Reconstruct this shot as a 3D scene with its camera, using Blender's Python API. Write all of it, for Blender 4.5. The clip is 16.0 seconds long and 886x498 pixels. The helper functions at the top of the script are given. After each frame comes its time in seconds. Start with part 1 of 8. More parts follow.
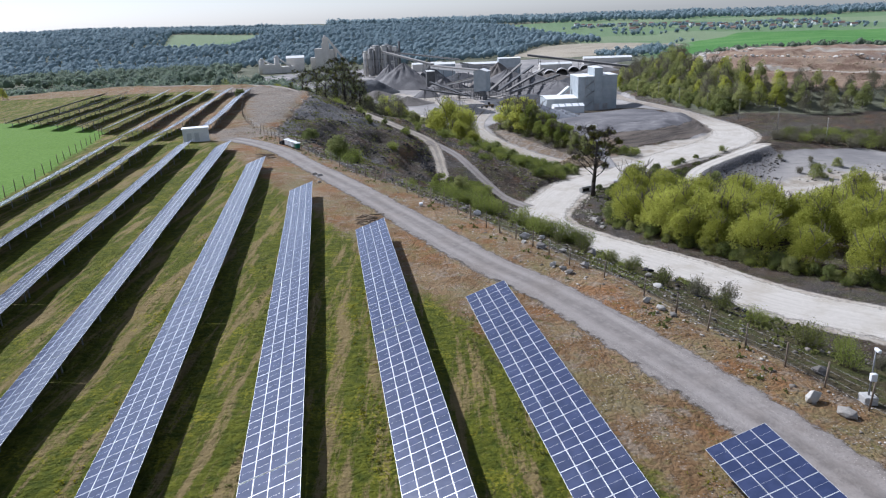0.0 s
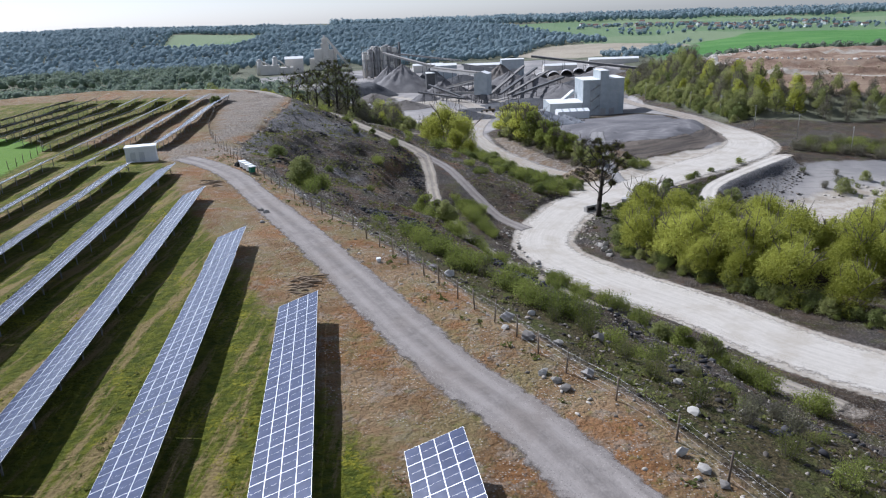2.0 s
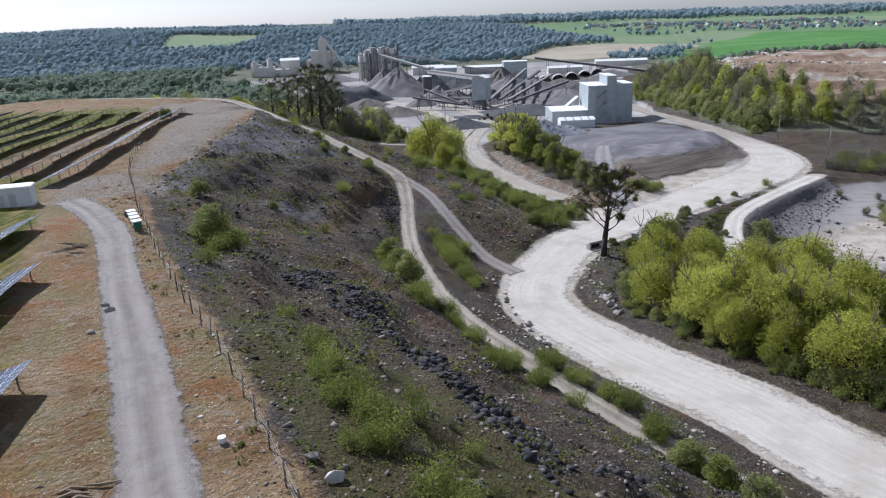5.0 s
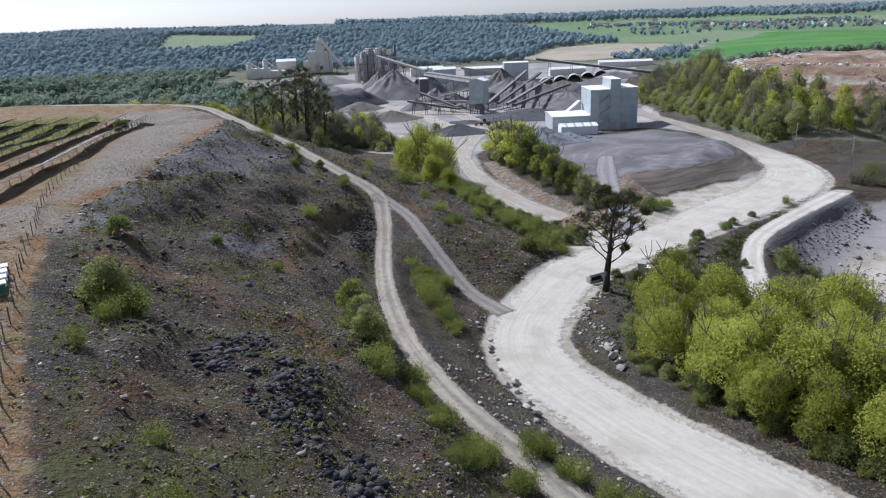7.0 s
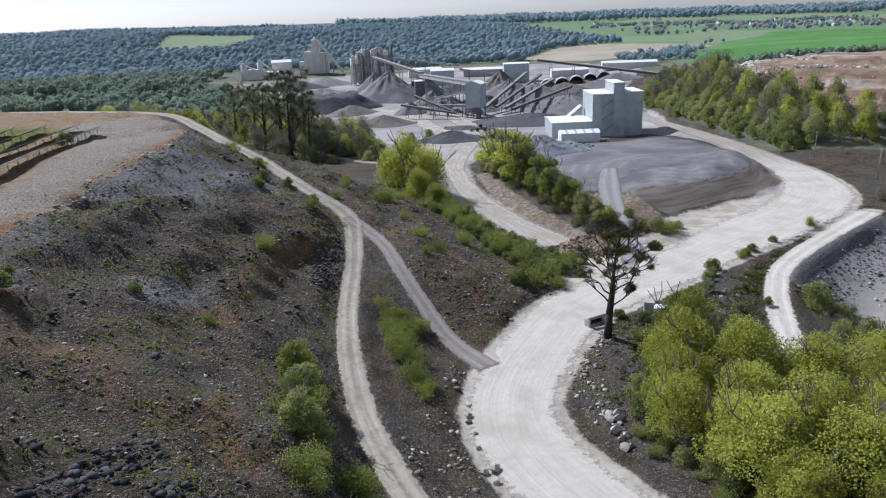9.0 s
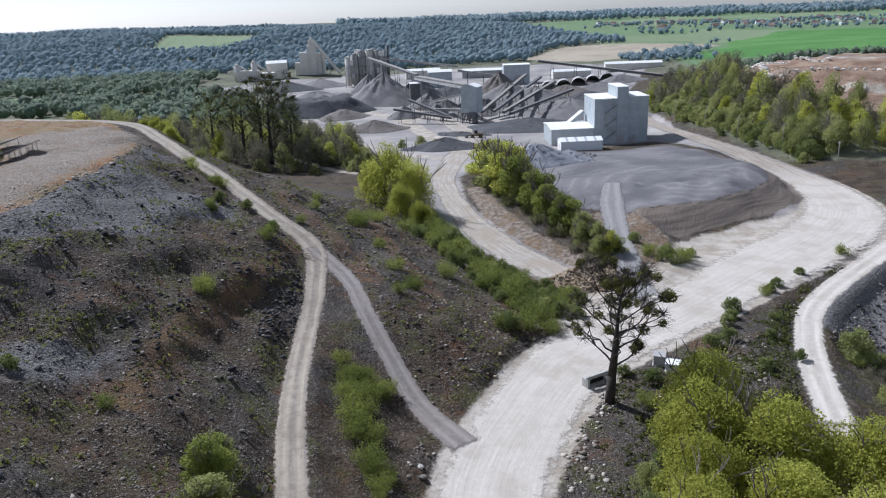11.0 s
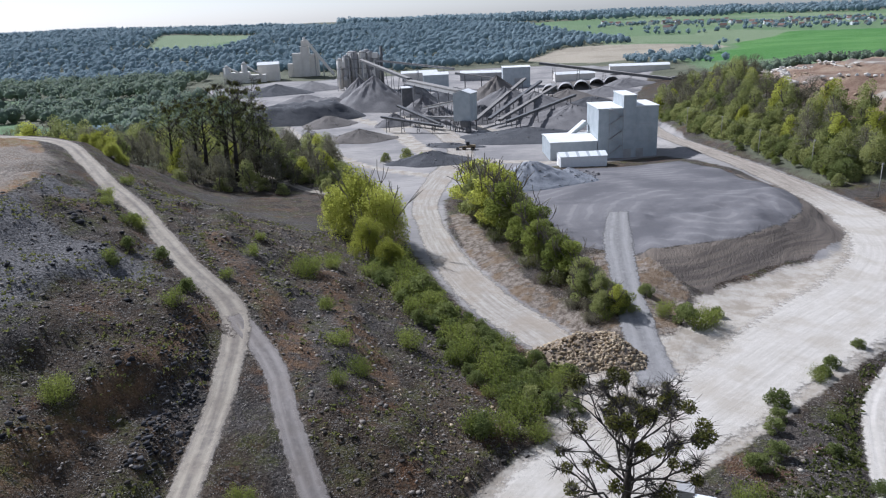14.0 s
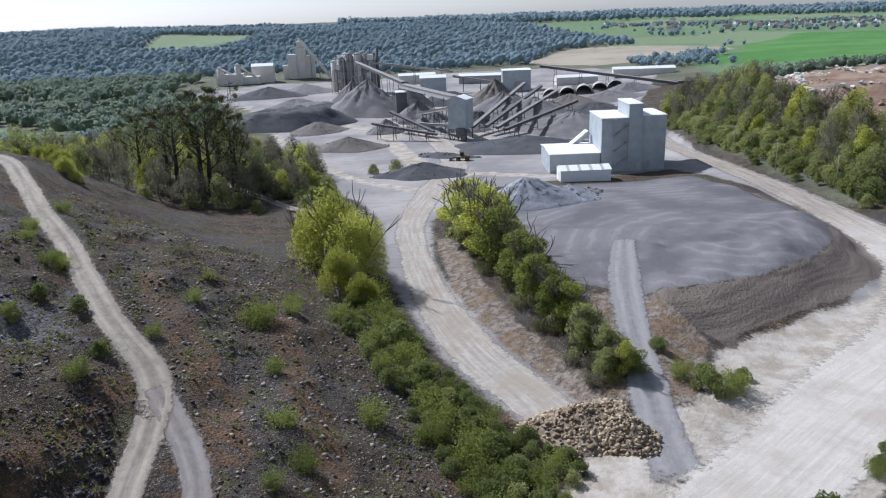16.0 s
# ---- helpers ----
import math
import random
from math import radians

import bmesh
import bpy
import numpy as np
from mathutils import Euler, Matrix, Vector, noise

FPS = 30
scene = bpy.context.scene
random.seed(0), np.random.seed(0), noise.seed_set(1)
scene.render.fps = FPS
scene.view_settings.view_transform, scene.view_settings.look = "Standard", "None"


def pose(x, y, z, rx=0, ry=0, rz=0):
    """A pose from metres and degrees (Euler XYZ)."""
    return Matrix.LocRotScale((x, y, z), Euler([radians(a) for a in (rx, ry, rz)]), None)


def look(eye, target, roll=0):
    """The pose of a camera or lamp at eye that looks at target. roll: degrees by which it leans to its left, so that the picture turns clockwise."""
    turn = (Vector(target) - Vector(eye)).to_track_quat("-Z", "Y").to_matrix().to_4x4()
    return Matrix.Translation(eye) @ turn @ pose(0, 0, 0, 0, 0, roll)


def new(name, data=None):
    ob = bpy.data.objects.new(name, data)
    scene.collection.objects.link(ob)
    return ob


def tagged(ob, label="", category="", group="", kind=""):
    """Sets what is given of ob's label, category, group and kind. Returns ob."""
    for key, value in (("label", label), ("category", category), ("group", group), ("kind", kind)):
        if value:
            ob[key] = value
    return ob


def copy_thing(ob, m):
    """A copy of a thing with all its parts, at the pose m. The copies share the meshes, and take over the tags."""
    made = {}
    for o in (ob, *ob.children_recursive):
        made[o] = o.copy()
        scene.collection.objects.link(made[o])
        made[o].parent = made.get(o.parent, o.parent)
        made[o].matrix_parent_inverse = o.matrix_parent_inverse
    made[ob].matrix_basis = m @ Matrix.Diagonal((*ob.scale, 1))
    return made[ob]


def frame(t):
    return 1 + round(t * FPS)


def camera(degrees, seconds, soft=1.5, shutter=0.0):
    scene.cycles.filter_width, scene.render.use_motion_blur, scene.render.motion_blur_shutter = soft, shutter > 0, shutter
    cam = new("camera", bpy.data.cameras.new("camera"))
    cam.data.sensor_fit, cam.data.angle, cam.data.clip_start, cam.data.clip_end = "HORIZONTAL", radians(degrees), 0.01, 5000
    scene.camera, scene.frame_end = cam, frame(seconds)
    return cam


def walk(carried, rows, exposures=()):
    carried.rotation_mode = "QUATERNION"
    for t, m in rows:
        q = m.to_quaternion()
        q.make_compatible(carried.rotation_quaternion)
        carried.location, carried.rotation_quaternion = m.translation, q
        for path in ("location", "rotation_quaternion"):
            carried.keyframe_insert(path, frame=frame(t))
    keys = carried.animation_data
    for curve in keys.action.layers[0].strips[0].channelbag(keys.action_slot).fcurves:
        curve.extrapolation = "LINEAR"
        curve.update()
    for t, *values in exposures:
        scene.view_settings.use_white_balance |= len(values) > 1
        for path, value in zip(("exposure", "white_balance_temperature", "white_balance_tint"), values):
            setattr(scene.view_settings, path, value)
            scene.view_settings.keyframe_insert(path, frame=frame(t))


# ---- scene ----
cam = camera(64.0, 16.0, soft=1.15)
EXPOSURE, KELVIN, TINT = 0.17, 5500.0, 13.0
# seconds, x, y, z, yaw, tilt, lean
ROWS = [
    (0.0, -2.61, 1.38, 25.96, -0.219, -18.255, 2.299),
    (0.5, -1.32, 7.70, 25.98, -0.108, -18.259, 2.299),
    (1.0, 0.00, 14.00, 26.00, 0.000, -18.261, 2.300),
    (1.5, 1.34, 20.27, 26.02, 0.104, -18.263, 2.303),
    (2.0, 2.71, 26.52, 26.05, 0.206, -18.264, 2.308),
    (2.5, 4.09, 32.76, 26.07, 0.304, -18.264, 2.316),
    (3.0, 5.50, 38.98, 26.09, 0.400, -18.264, 2.325),
    (3.5, 6.91, 45.18, 26.10, 0.493, -18.264, 2.336),
    (4.0, 8.33, 51.38, 26.11, 0.584, -18.265, 2.349),
    (4.5, 9.77, 57.58, 26.11, 0.672, -18.266, 2.363),
    (5.0, 11.20, 63.77, 26.11, 0.759, -18.267, 2.380),
    (5.5, 12.64, 69.96, 26.10, 0.843, -18.269, 2.397),
    (6.0, 14.08, 76.15, 26.09, 0.925, -18.272, 2.416),
    (6.5, 15.52, 82.34, 26.07, 1.006, -18.275, 2.435),
    (7.0, 16.95, 88.54, 26.05, 1.084, -18.279, 2.455),
    (7.5, 18.37, 94.73, 26.02, 1.160, -18.285, 2.476),
    (8.0, 19.79, 100.93, 25.99, 1.235, -18.290, 2.496),
    (8.5, 21.19, 107.14, 25.95, 1.308, -18.297, 2.516),
    (9.0, 22.58, 113.35, 25.91, 1.378, -18.304, 2.536),
    (9.5, 23.95, 119.56, 25.87, 1.447, -18.312, 2.553),
    (10.0, 25.30, 125.77, 25.83, 1.514, -18.320, 2.570),
    (10.5, 26.63, 131.99, 25.79, 1.579, -18.329, 2.584),
    (11.0, 27.94, 138.20, 25.76, 1.642, -18.337, 2.595),
    (11.5, 29.22, 144.42, 25.74, 1.703, -18.345, 2.603),
    (12.0, 30.48, 150.63, 25.72, 1.761, -18.353, 2.607),
    (12.5, 31.70, 156.83, 25.71, 1.817, -18.360, 2.606),
    (13.0, 32.90, 163.03, 25.71, 1.871, -18.366, 2.601),
    (13.5, 34.07, 169.21, 25.74, 1.922, -18.370, 2.589),
    (14.0, 35.20, 175.38, 25.78, 1.970, -18.373, 2.571),
    (14.5, 36.30, 181.54, 25.84, 2.015, -18.373, 2.545),
    (15.0, 37.36, 187.67, 25.93, 2.057, -18.371, 2.511),
    (15.5, 38.39, 193.77, 26.04, 2.095, -18.365, 2.469),
    (16.0, 39.38, 199.85, 26.19, 2.130, -18.356, 2.416),
]
walk(cam, [(t, pose(x, y, z, 0, 0, yaw) @ pose(0, 0, 0, tilt) @ pose(0, 0, 0, 0, lean) @ pose(0, 0, 0, 90)) for t, x, y, z, yaw, tilt, lean in ROWS], [(0.0, EXPOSURE, KELVIN, TINT), (16.0, EXPOSURE, KELVIN, TINT)])
# ---- world ----
SUN_LEFT, SUN_UP = 45.0, 42.0        # degrees left of straight ahead, and above the horizon
sun_way = Vector((-math.sin(radians(SUN_LEFT)) * math.cos(radians(SUN_UP)), math.cos(radians(SUN_LEFT)) * math.cos(radians(SUN_UP)), math.sin(radians(SUN_UP))))
sky_world = bpy.data.worlds.new("sky")
scene.world = sky_world
sky_world.use_nodes = True
wt = sky_world.node_tree
sky = wt.nodes.new("ShaderNodeTexSky")
sky.sky_type, sky.sun_disc = "NISHITA", False
sky.sun_elevation, sky.sun_rotation = radians(SUN_UP), radians(-SUN_LEFT)
sky.air_density, sky.dust_density, sky.ozone_density, sky.altitude = 1.0, 0.7, 2.0, 150
pale = wt.nodes.new("ShaderNodeHueSaturation")          # thin spring haze takes most of the colour
pale.inputs["Saturation"].default_value, pale.inputs["Value"].default_value = 0.45, 1.0
wt.links.new(sky.outputs[0], pale.inputs["Color"])
wt.links.new(pale.outputs[0], wt.nodes["Background"].inputs[0])
wt.nodes["Background"].inputs[1].default_value = 0.09
sun = new("sun", bpy.data.lights.new("sun", "SUN"))
sun.data.energy, sun.data.angle, sun.data.color = 5.0, radians(0.53), (1.0, 0.96, 0.90)
sun.matrix_world = look((0, 0, 300), Vector((0, 0, 300)) - sun_way)

# ---- materials ----
def material(name, rough=0.9, metal=0.0, spec=0.3):
    m = bpy.data.materials.new(name)
    m.use_nodes = True
    b = m.node_tree.nodes["Principled BSDF"]
    b.inputs["Roughness"].default_value = rough
    b.inputs["Metallic"].default_value = metal
    b.inputs["Specular IOR Level"].default_value = spec
    return m, m.node_tree, b


class Net:
    """Short hand for building node materials."""

    def __init__(self, tree):
        self.t = tree
        self.geo = tree.nodes.new("ShaderNodeNewGeometry")
        self.tc = tree.nodes.new("ShaderNodeTexCoord")

    def put(self, socket, value):
        if hasattr(value, "is_output"):
            self.t.links.new(value, socket)
        elif isinstance(value, tuple):
            socket.default_value = (*value, 1.0)
        else:
            socket.default_value = value

    def noise(self, scale, detail=4.0, rough=0.6, where=None, stretch=None):
        n = self.t.nodes.new("ShaderNodeTexNoise")
        n.inputs["Scale"].default_value, n.inputs["Detail"].default_value, n.inputs["Roughness"].default_value = scale, detail, rough
        src = where or self.geo.outputs["Position"]
        if stretch:
            mp = self.t.nodes.new("ShaderNodeMapping")
            mp.inputs["Rotation"].default_value = (0, 0, radians(stretch[0]))
            mp.inputs["Scale"].default_value = stretch[1]
            self.t.links.new(src, mp.inputs[0])
            src = mp.outputs[0]
        self.t.links.new(src, n.inputs["Vector"])
        return n.outputs["Fac"]

    def cells(self, scale, kind="F1", out="Distance", where=None):
        n = self.t.nodes.new("ShaderNodeTexVoronoi")
        n.feature = kind
        n.inputs["Scale"].default_value = scale
        self.t.links.new(where or self.geo.outputs["Position"], n.inputs["Vector"])
        return n.outputs[out]

    def ramp(self, value, lo, hi):
        n = self.t.nodes.new("ShaderNodeMapRange")
        n.interpolation_type = "SMOOTHSTEP"
        self.put(n.inputs[0], value)
        n.inputs[1].default_value, n.inputs[2].default_value = lo, hi
        return n.outputs[0]

    def mix(self, fac, a, b):
        n = self.t.nodes.new("ShaderNodeMix")
        n.data_type = "RGBA"
        self.put(n.inputs["Factor"], fac)
        self.put(n.inputs["A"], a)
        self.put(n.inputs["B"], b)
        return n.outputs["Result"]

    def calc(self, op, a, b=0.0):
        n = self.t.nodes.new("ShaderNodeMath")
        n.operation = op
        self.put(n.inputs[0], a)
        self.put(n.inputs[1], b)
        return n.outputs[0]

    def mask(self, name):
        n = self.t.nodes.new("ShaderNodeAttribute")
        n.attribute_name = name
        return n.outputs["Fac"]

    def random(self):
        return self.t.nodes.new("ShaderNodeObjectInfo").outputs["Random"]

    def bump(self, height, strength, distance):
        n = self.t.nodes.new("ShaderNodeBump")
        n.inputs["Strength"].default_value, n.inputs["Distance"].default_value = strength, distance
        self.t.links.new(height, n.inputs["Height"])
        return n.outputs[0]


def plain(name, a, b, scale, rough=0.85, metal=0.0, spec=0.3, bump=0.0, fine=None, by_object=0.0, by_island=0.0):
    """A surface that wanders between two colours at two scales."""
    m, t, bsdf = material(name, rough, metal, spec)
    n = Net(t)
    f = n.calc("ADD", n.calc("MULTIPLY", n.noise(scale, 3), 0.6), n.calc("MULTIPLY", n.noise(fine or scale * 9, 5), 0.4))
    if by_object:
        f = n.calc("ADD", f, n.calc("MULTIPLY", n.calc("SUBTRACT", n.random(), 0.5), by_object))
    if by_island:
        f = n.calc("ADD", f, n.calc("MULTIPLY", n.calc("SUBTRACT", n.geo.outputs["Random Per Island"], 0.5), by_island))
    col = n.mix(n.ramp(f, 0.28, 0.72), a, b)
    t.links.new(col, bsdf.inputs["Base Color"])
    if bump:
        t.links.new(n.bump(n.noise(fine or scale * 9, 5), 0.7, bump), bsdf.inputs["Normal"])
    return m


def ground_material():
    m, t, bsdf = material("ground", 0.95, 0.0, 0.15)
    n = Net(t)
    big, mid, small = n.noise(0.035, 3), n.noise(0.22, 5), n.noise(1.3, 5)
    edge = n.calc("MULTIPLY", n.calc("SUBTRACT", n.calc("ADD", n.calc("MULTIPLY", mid, 0.55), n.calc("MULTIPLY", small, 0.45)), 0.5), 1.6)

    def zone(name, soft=0.22):
        return n.ramp(n.calc("ADD", n.mask(name), edge), 0.5 - soft, 0.5 + soft)

    # spoil slope: dark brown earth under small broken stone, with rust patches and thin weeds
    fine, speck = n.noise(3.4, 6, 0.8), n.noise(9.0, 4, 0.75)
    spoil = n.mix(n.ramp(n.calc("ADD", n.calc("MULTIPLY", mid, 0.6), n.calc("MULTIPLY", fine, 0.4)), 0.40, 0.60), (0.034, 0.024, 0.016), (0.088, 0.063, 0.042))
    spoil = n.mix(n.calc("MULTIPLY", n.ramp(big, 0.46, 0.60), 0.6), spoil, n.mix(n.ramp(fine, 0.4, 0.6), (0.046, 0.042, 0.040), (0.112, 0.103, 0.098)))
    spoil = n.mix(n.calc("MULTIPLY", n.ramp(n.noise(0.09, 6, 0.75), 0.53, 0.66), 0.65), spoil, n.mix(n.ramp(fine, 0.4, 0.6), (0.095, 0.044, 0.020), (0.185, 0.095, 0.045)))
    spoil = n.mix(n.calc("MULTIPLY", n.ramp(n.calc("ADD", n.calc("MULTIPLY", n.noise(0.13, 6, 0.75), 0.7), n.calc("MULTIPLY", fine, 0.3)), 0.50, 0.60), 0.7), spoil, n.mix(n.ramp(speck, 0.4, 0.6), (0.055, 0.062, 0.014), (0.115, 0.118, 0.032)))
    # stones at three sizes, each a tone of its own, with dark gaps between
    for scale, thick, lo, hi in ((1.5, 0.55, (0.030, 0.027, 0.026), (0.20, 0.185, 0.17)), (3.6, 0.9, (0.018, 0.016, 0.015), (0.31, 0.282, 0.25)), (8.0, 0.85, (0.016, 0.014, 0.012), (0.30, 0.265, 0.225))):
        tone = n.ramp(n.cells(scale, out="Color"), 0.30, 0.74)
        where = n.calc("MULTIPLY", n.ramp(n.cells(scale), 0.46, 0.26), n.ramp(n.noise(scale * 0.16, 5, 0.7), 0.44, 0.58))
        spoil = n.mix(n.calc("MULTIPLY", where, thick), spoil, n.mix(tone, lo, hi))
    spoil = n.mix(n.calc("MULTIPLY", n.ramp(speck, 0.56, 0.68), 0.55), spoil, (0.020, 0.017, 0.014))
    col = spoil
    # trodden and washed strips of red-brown earth
    col = n.mix(n.calc("MULTIPLY", n.calc("MULTIPLY", zone("rust", 0.45), n.ramp(n.noise(0.45, 6, 0.75), 0.36, 0.62)), 0.75), col, n.mix(n.ramp(fine, 0.38, 0.62), (0.110, 0.060, 0.030), (0.235, 0.142, 0.075)))
    # dry grass and olive scrub under the rim
    scrub = n.mix(n.ramp(fine, 0.38, 0.62), (0.042, 0.038, 0.014), (0.120, 0.092, 0.044))
    scrub = n.mix(n.calc("MULTIPLY", n.ramp(n.noise(0.3, 5, 0.7), 0.46, 0.6), 0.8), scrub, n.mix(n.ramp(speck, 0.4, 0.6), (0.045, 0.056, 0.010), (0.100, 0.112, 0.024)))
    col = n.mix(n.calc("MULTIPLY", zone("scrub", 0.3), 0.85), col, scrub)
    # grey stone banks
    col = n.mix(zone("grey"), col, n.mix(n.ramp(n.noise(2.2, 6, 0.85), 0.40, 0.60), (0.060, 0.056, 0.055), (0.225, 0.212, 0.205)))
    # brown and stony earth of the plateau's rim
    soil = n.mix(n.ramp(mid, 0.35, 0.65), (0.190, 0.110, 0.050), (0.300, 0.205, 0.115))
    soil = n.mix(n.calc("MULTIPLY", n.ramp(n.noise(0.08, 4), 0.5, 0.62), 0.6), soil, (0.265, 0.115, 0.040))
    soil = n.mix(n.calc("MULTIPLY", n.ramp(n.noise(0.5, 5, 0.75), 0.50, 0.62), 0.6), soil, (0.31, 0.26, 0.205))
    soil = n.mix(n.calc("MULTIPLY", n.ramp(n.noise(0.11, 6, 0.75), 0.48, 0.60), 0.6), soil, (0.175, 0.15, 0.058))
    soil = n.mix(n.calc("MULTIPLY", n.ramp(n.noise(0.8, 6, 0.8), 0.54, 0.64), 0.5), soil, (0.115, 0.125, 0.028))
    soil = n.mix(n.calc("MULTIPLY", n.ramp(n.noise(2.4, 6, 0.8), 0.53, 0.66), 0.7), soil, (0.085, 0.058, 0.036))
    pebble = n.calc("MULTIPLY", n.ramp(n.cells(4.2), 0.36, 0.20), n.ramp(n.noise(0.35, 4), 0.40, 0.58))
    soil = n.mix(n.calc("MULTIPLY", pebble, 0.8), soil, n.mix(n.ramp(n.cells(4.2, out="Color"), 0.3, 0.7), (0.17, 0.145, 0.12), (0.50, 0.455, 0.385)))
    col = n.mix(zone("soil"), col, soil)
    # tipped grey-brown earth of the road banks
    tip = n.mix(n.ramp(n.noise(0.7, 6, 0.75), 0.38, 0.62), (0.12, 0.094, 0.072), (0.31, 0.262, 0.215))
    tip = n.mix(n.calc("MULTIPLY", n.ramp(n.noise(0.16, 4), 0.5, 0.6), 0.6), tip, (0.185, 0.118, 0.062))
    col = n.mix(zone("tipped"), col, tip)
    # meadow between the solar tables
    streak = n.noise(0.35, 5, 0.65, stretch=(8.5, (2.2, 0.22, 1.0)))
    grass = n.mix(n.ramp(small, 0.3, 0.7), (0.055, 0.072, 0.006), (0.135, 0.140, 0.012))
    grass = n.mix(n.calc("MULTIPLY", n.ramp(n.calc("ADD", n.calc("MULTIPLY", streak, 0.75), n.calc("MULTIPLY", fine, 0.25)), 0.49, 0.58), 0.9), grass, (0.255, 0.185, 0.085))
    grass = n.mix(n.calc("MULTIPLY", n.ramp(n.calc("MULTIPLY", n.noise(0.25, 3), n.noise(3.5, 4)), 0.30, 0.38), 0.6), grass, (0.28, 0.25, 0.02))
    col = n.mix(zone("grass"), col, grass)
    gravel = n.mix(n.ramp(n.noise(2.2, 5, 0.7), 0.4, 0.62), (0.175, 0.145, 0.115), (0.33, 0.285, 0.235))
    col = n.mix(zone("gravel", 0.3), col, gravel)
    col = n.mix(zone("meadow", 0.15), col, n.mix(n.ramp(small, 0.3, 0.7), (0.09, 0.17, 0.018), (0.13, 0.22, 0.03)))
    # pale dusty quarry floor with wheel marks
    ruts = n.noise(0.5, 4, 0.6, stretch=(-20, (0.25, 1.6, 1.0)))
    dust = n.mix(n.ramp(n.noise(0.03, 4), 0.35, 0.65), (0.235, 0.22, 0.212), (0.36, 0.332, 0.305))
    dust = n.mix(n.calc("MULTIPLY", n.ramp(ruts, 0.5, 0.66), 0.5), dust, (0.19, 0.18, 0.17))
    col = n.mix(zone("dust"), col, dust)
    # open-cast benches, orange and pink earth
    ore = n.mix(n.ramp(n.noise(0.06, 6, 0.7), 0.38, 0.62), (0.21, 0.135, 0.095), (0.36, 0.265, 0.185))
    ore = n.mix(n.calc("MULTIPLY", n.ramp(n.noise(0.03, 4), 0.5, 0.62), 0.7), ore, (0.19, 0.16, 0.145))
    col = n.mix(zone("ore"), col, ore)
    sand = n.mix(n.ramp(n.noise(0.2, 6, 0.7), 0.36, 0.64), (0.31, 0.265, 0.21), (0.46, 0.415, 0.355))
    col = n.mix(zone("sand", 0.2), col, sand)
    # grey yard with looping wheel marks
    loops = t.nodes.new("ShaderNodeTexWave")
    loops.wave_type, loops.rings_direction = "RINGS", "Z"
    for key, v in (("Scale", 0.055), ("Distortion", 14.0), ("Detail", 5.0), ("Detail Scale", 0.22), ("Detail Roughness", 0.62)):
        loops.inputs[key].default_value = v
    mp = t.nodes.new("ShaderNodeMapping")
    mp.inputs["Location"].default_value = (-104, -372, 0)
    t.links.new(n.geo.outputs["Position"], mp.inputs[0])
    t.links.new(mp.outputs[0], loops.inputs["Vector"])
    yard = n.mix(n.ramp(n.noise(0.05, 4), 0.35, 0.65), (0.120, 0.114, 0.118), (0.182, 0.172, 0.172))
    yard = n.mix(n.calc("MULTIPLY", n.ramp(loops.outputs["Fac"], 0.72, 0.95), n.calc("MULTIPLY", n.ramp(n.noise(0.05, 5, 0.7), 0.46, 0.62), 0.4)), yard, (0.29, 0.272, 0.26))
    yard = n.mix(n.calc("MULTIPLY", n.ramp(loops.outputs["Fac"], 0.25, 0.05), 0.2), yard, (0.13, 0.12, 0.12))
    col = n.mix(zone("pad", 0.12), col, yard)
    # banded flank of the yard
    band = n.noise(0.6, 4, 0.6, stretch=(0, (0.05, 0.05, 2.2)))
    col = n.mix(zone("flank", 0.12), col, n.mix(n.ramp(band, 0.35, 0.65), (0.105, 0.088, 0.075), (0.195, 0.16, 0.13)))
    # far country: woods' floor and fields
    wood = n.mix(n.ramp(n.noise(0.02, 4), 0.4, 0.6), (0.115, 0.12, 0.08), (0.165, 0.165, 0.11))
    col = n.mix(zone("wood"), col, wood)
    plot = n.cells(0.0035, out="Color")
    field = n.mix(n.ramp(plot, 0.25, 0.75), (0.145, 0.215, 0.105), (0.20, 0.25, 0.14))
    field = n.mix(zone("lush", 0.1), field, n.mix(n.ramp(n.noise(0.01, 4), 0.4, 0.6), (0.085, 0.205, 0.050), (0.120, 0.245, 0.068)))
    field = n.mix(zone("plough", 0.1), field, n.mix(n.ramp(n.noise(0.012, 4), 0.4, 0.6), (0.33, 0.285, 0.215), (0.40, 0.345, 0.265)))
    col = n.mix(zone("field", 0.1), col, field)
    t.links.new(col, bsdf.inputs["Base Color"])
    h = n.calc("ADD", n.calc("MULTIPLY", n.cells(1.5), -0.5), n.calc("ADD", n.calc("MULTIPLY", small, 0.9), n.calc("ADD", n.calc("MULTIPLY", n.cells(3.6), -0.35), n.calc("MULTIPLY", fine, 0.55))))
    even = n.calc("MINIMUM", n.calc("ADD", n.calc("ADD", n.mask("dust"), n.mask("sand")), n.calc("ADD", n.mask("pad"), n.mask("meadow"))), 1.0)
    h = n.calc("MULTIPLY", h, n.calc("SUBTRACT", 1.0, n.calc("MULTIPLY", even, 0.78)))
    t.links.new(n.bump(h, 0.8, 0.6), bsdf.inputs["Normal"])
    return m


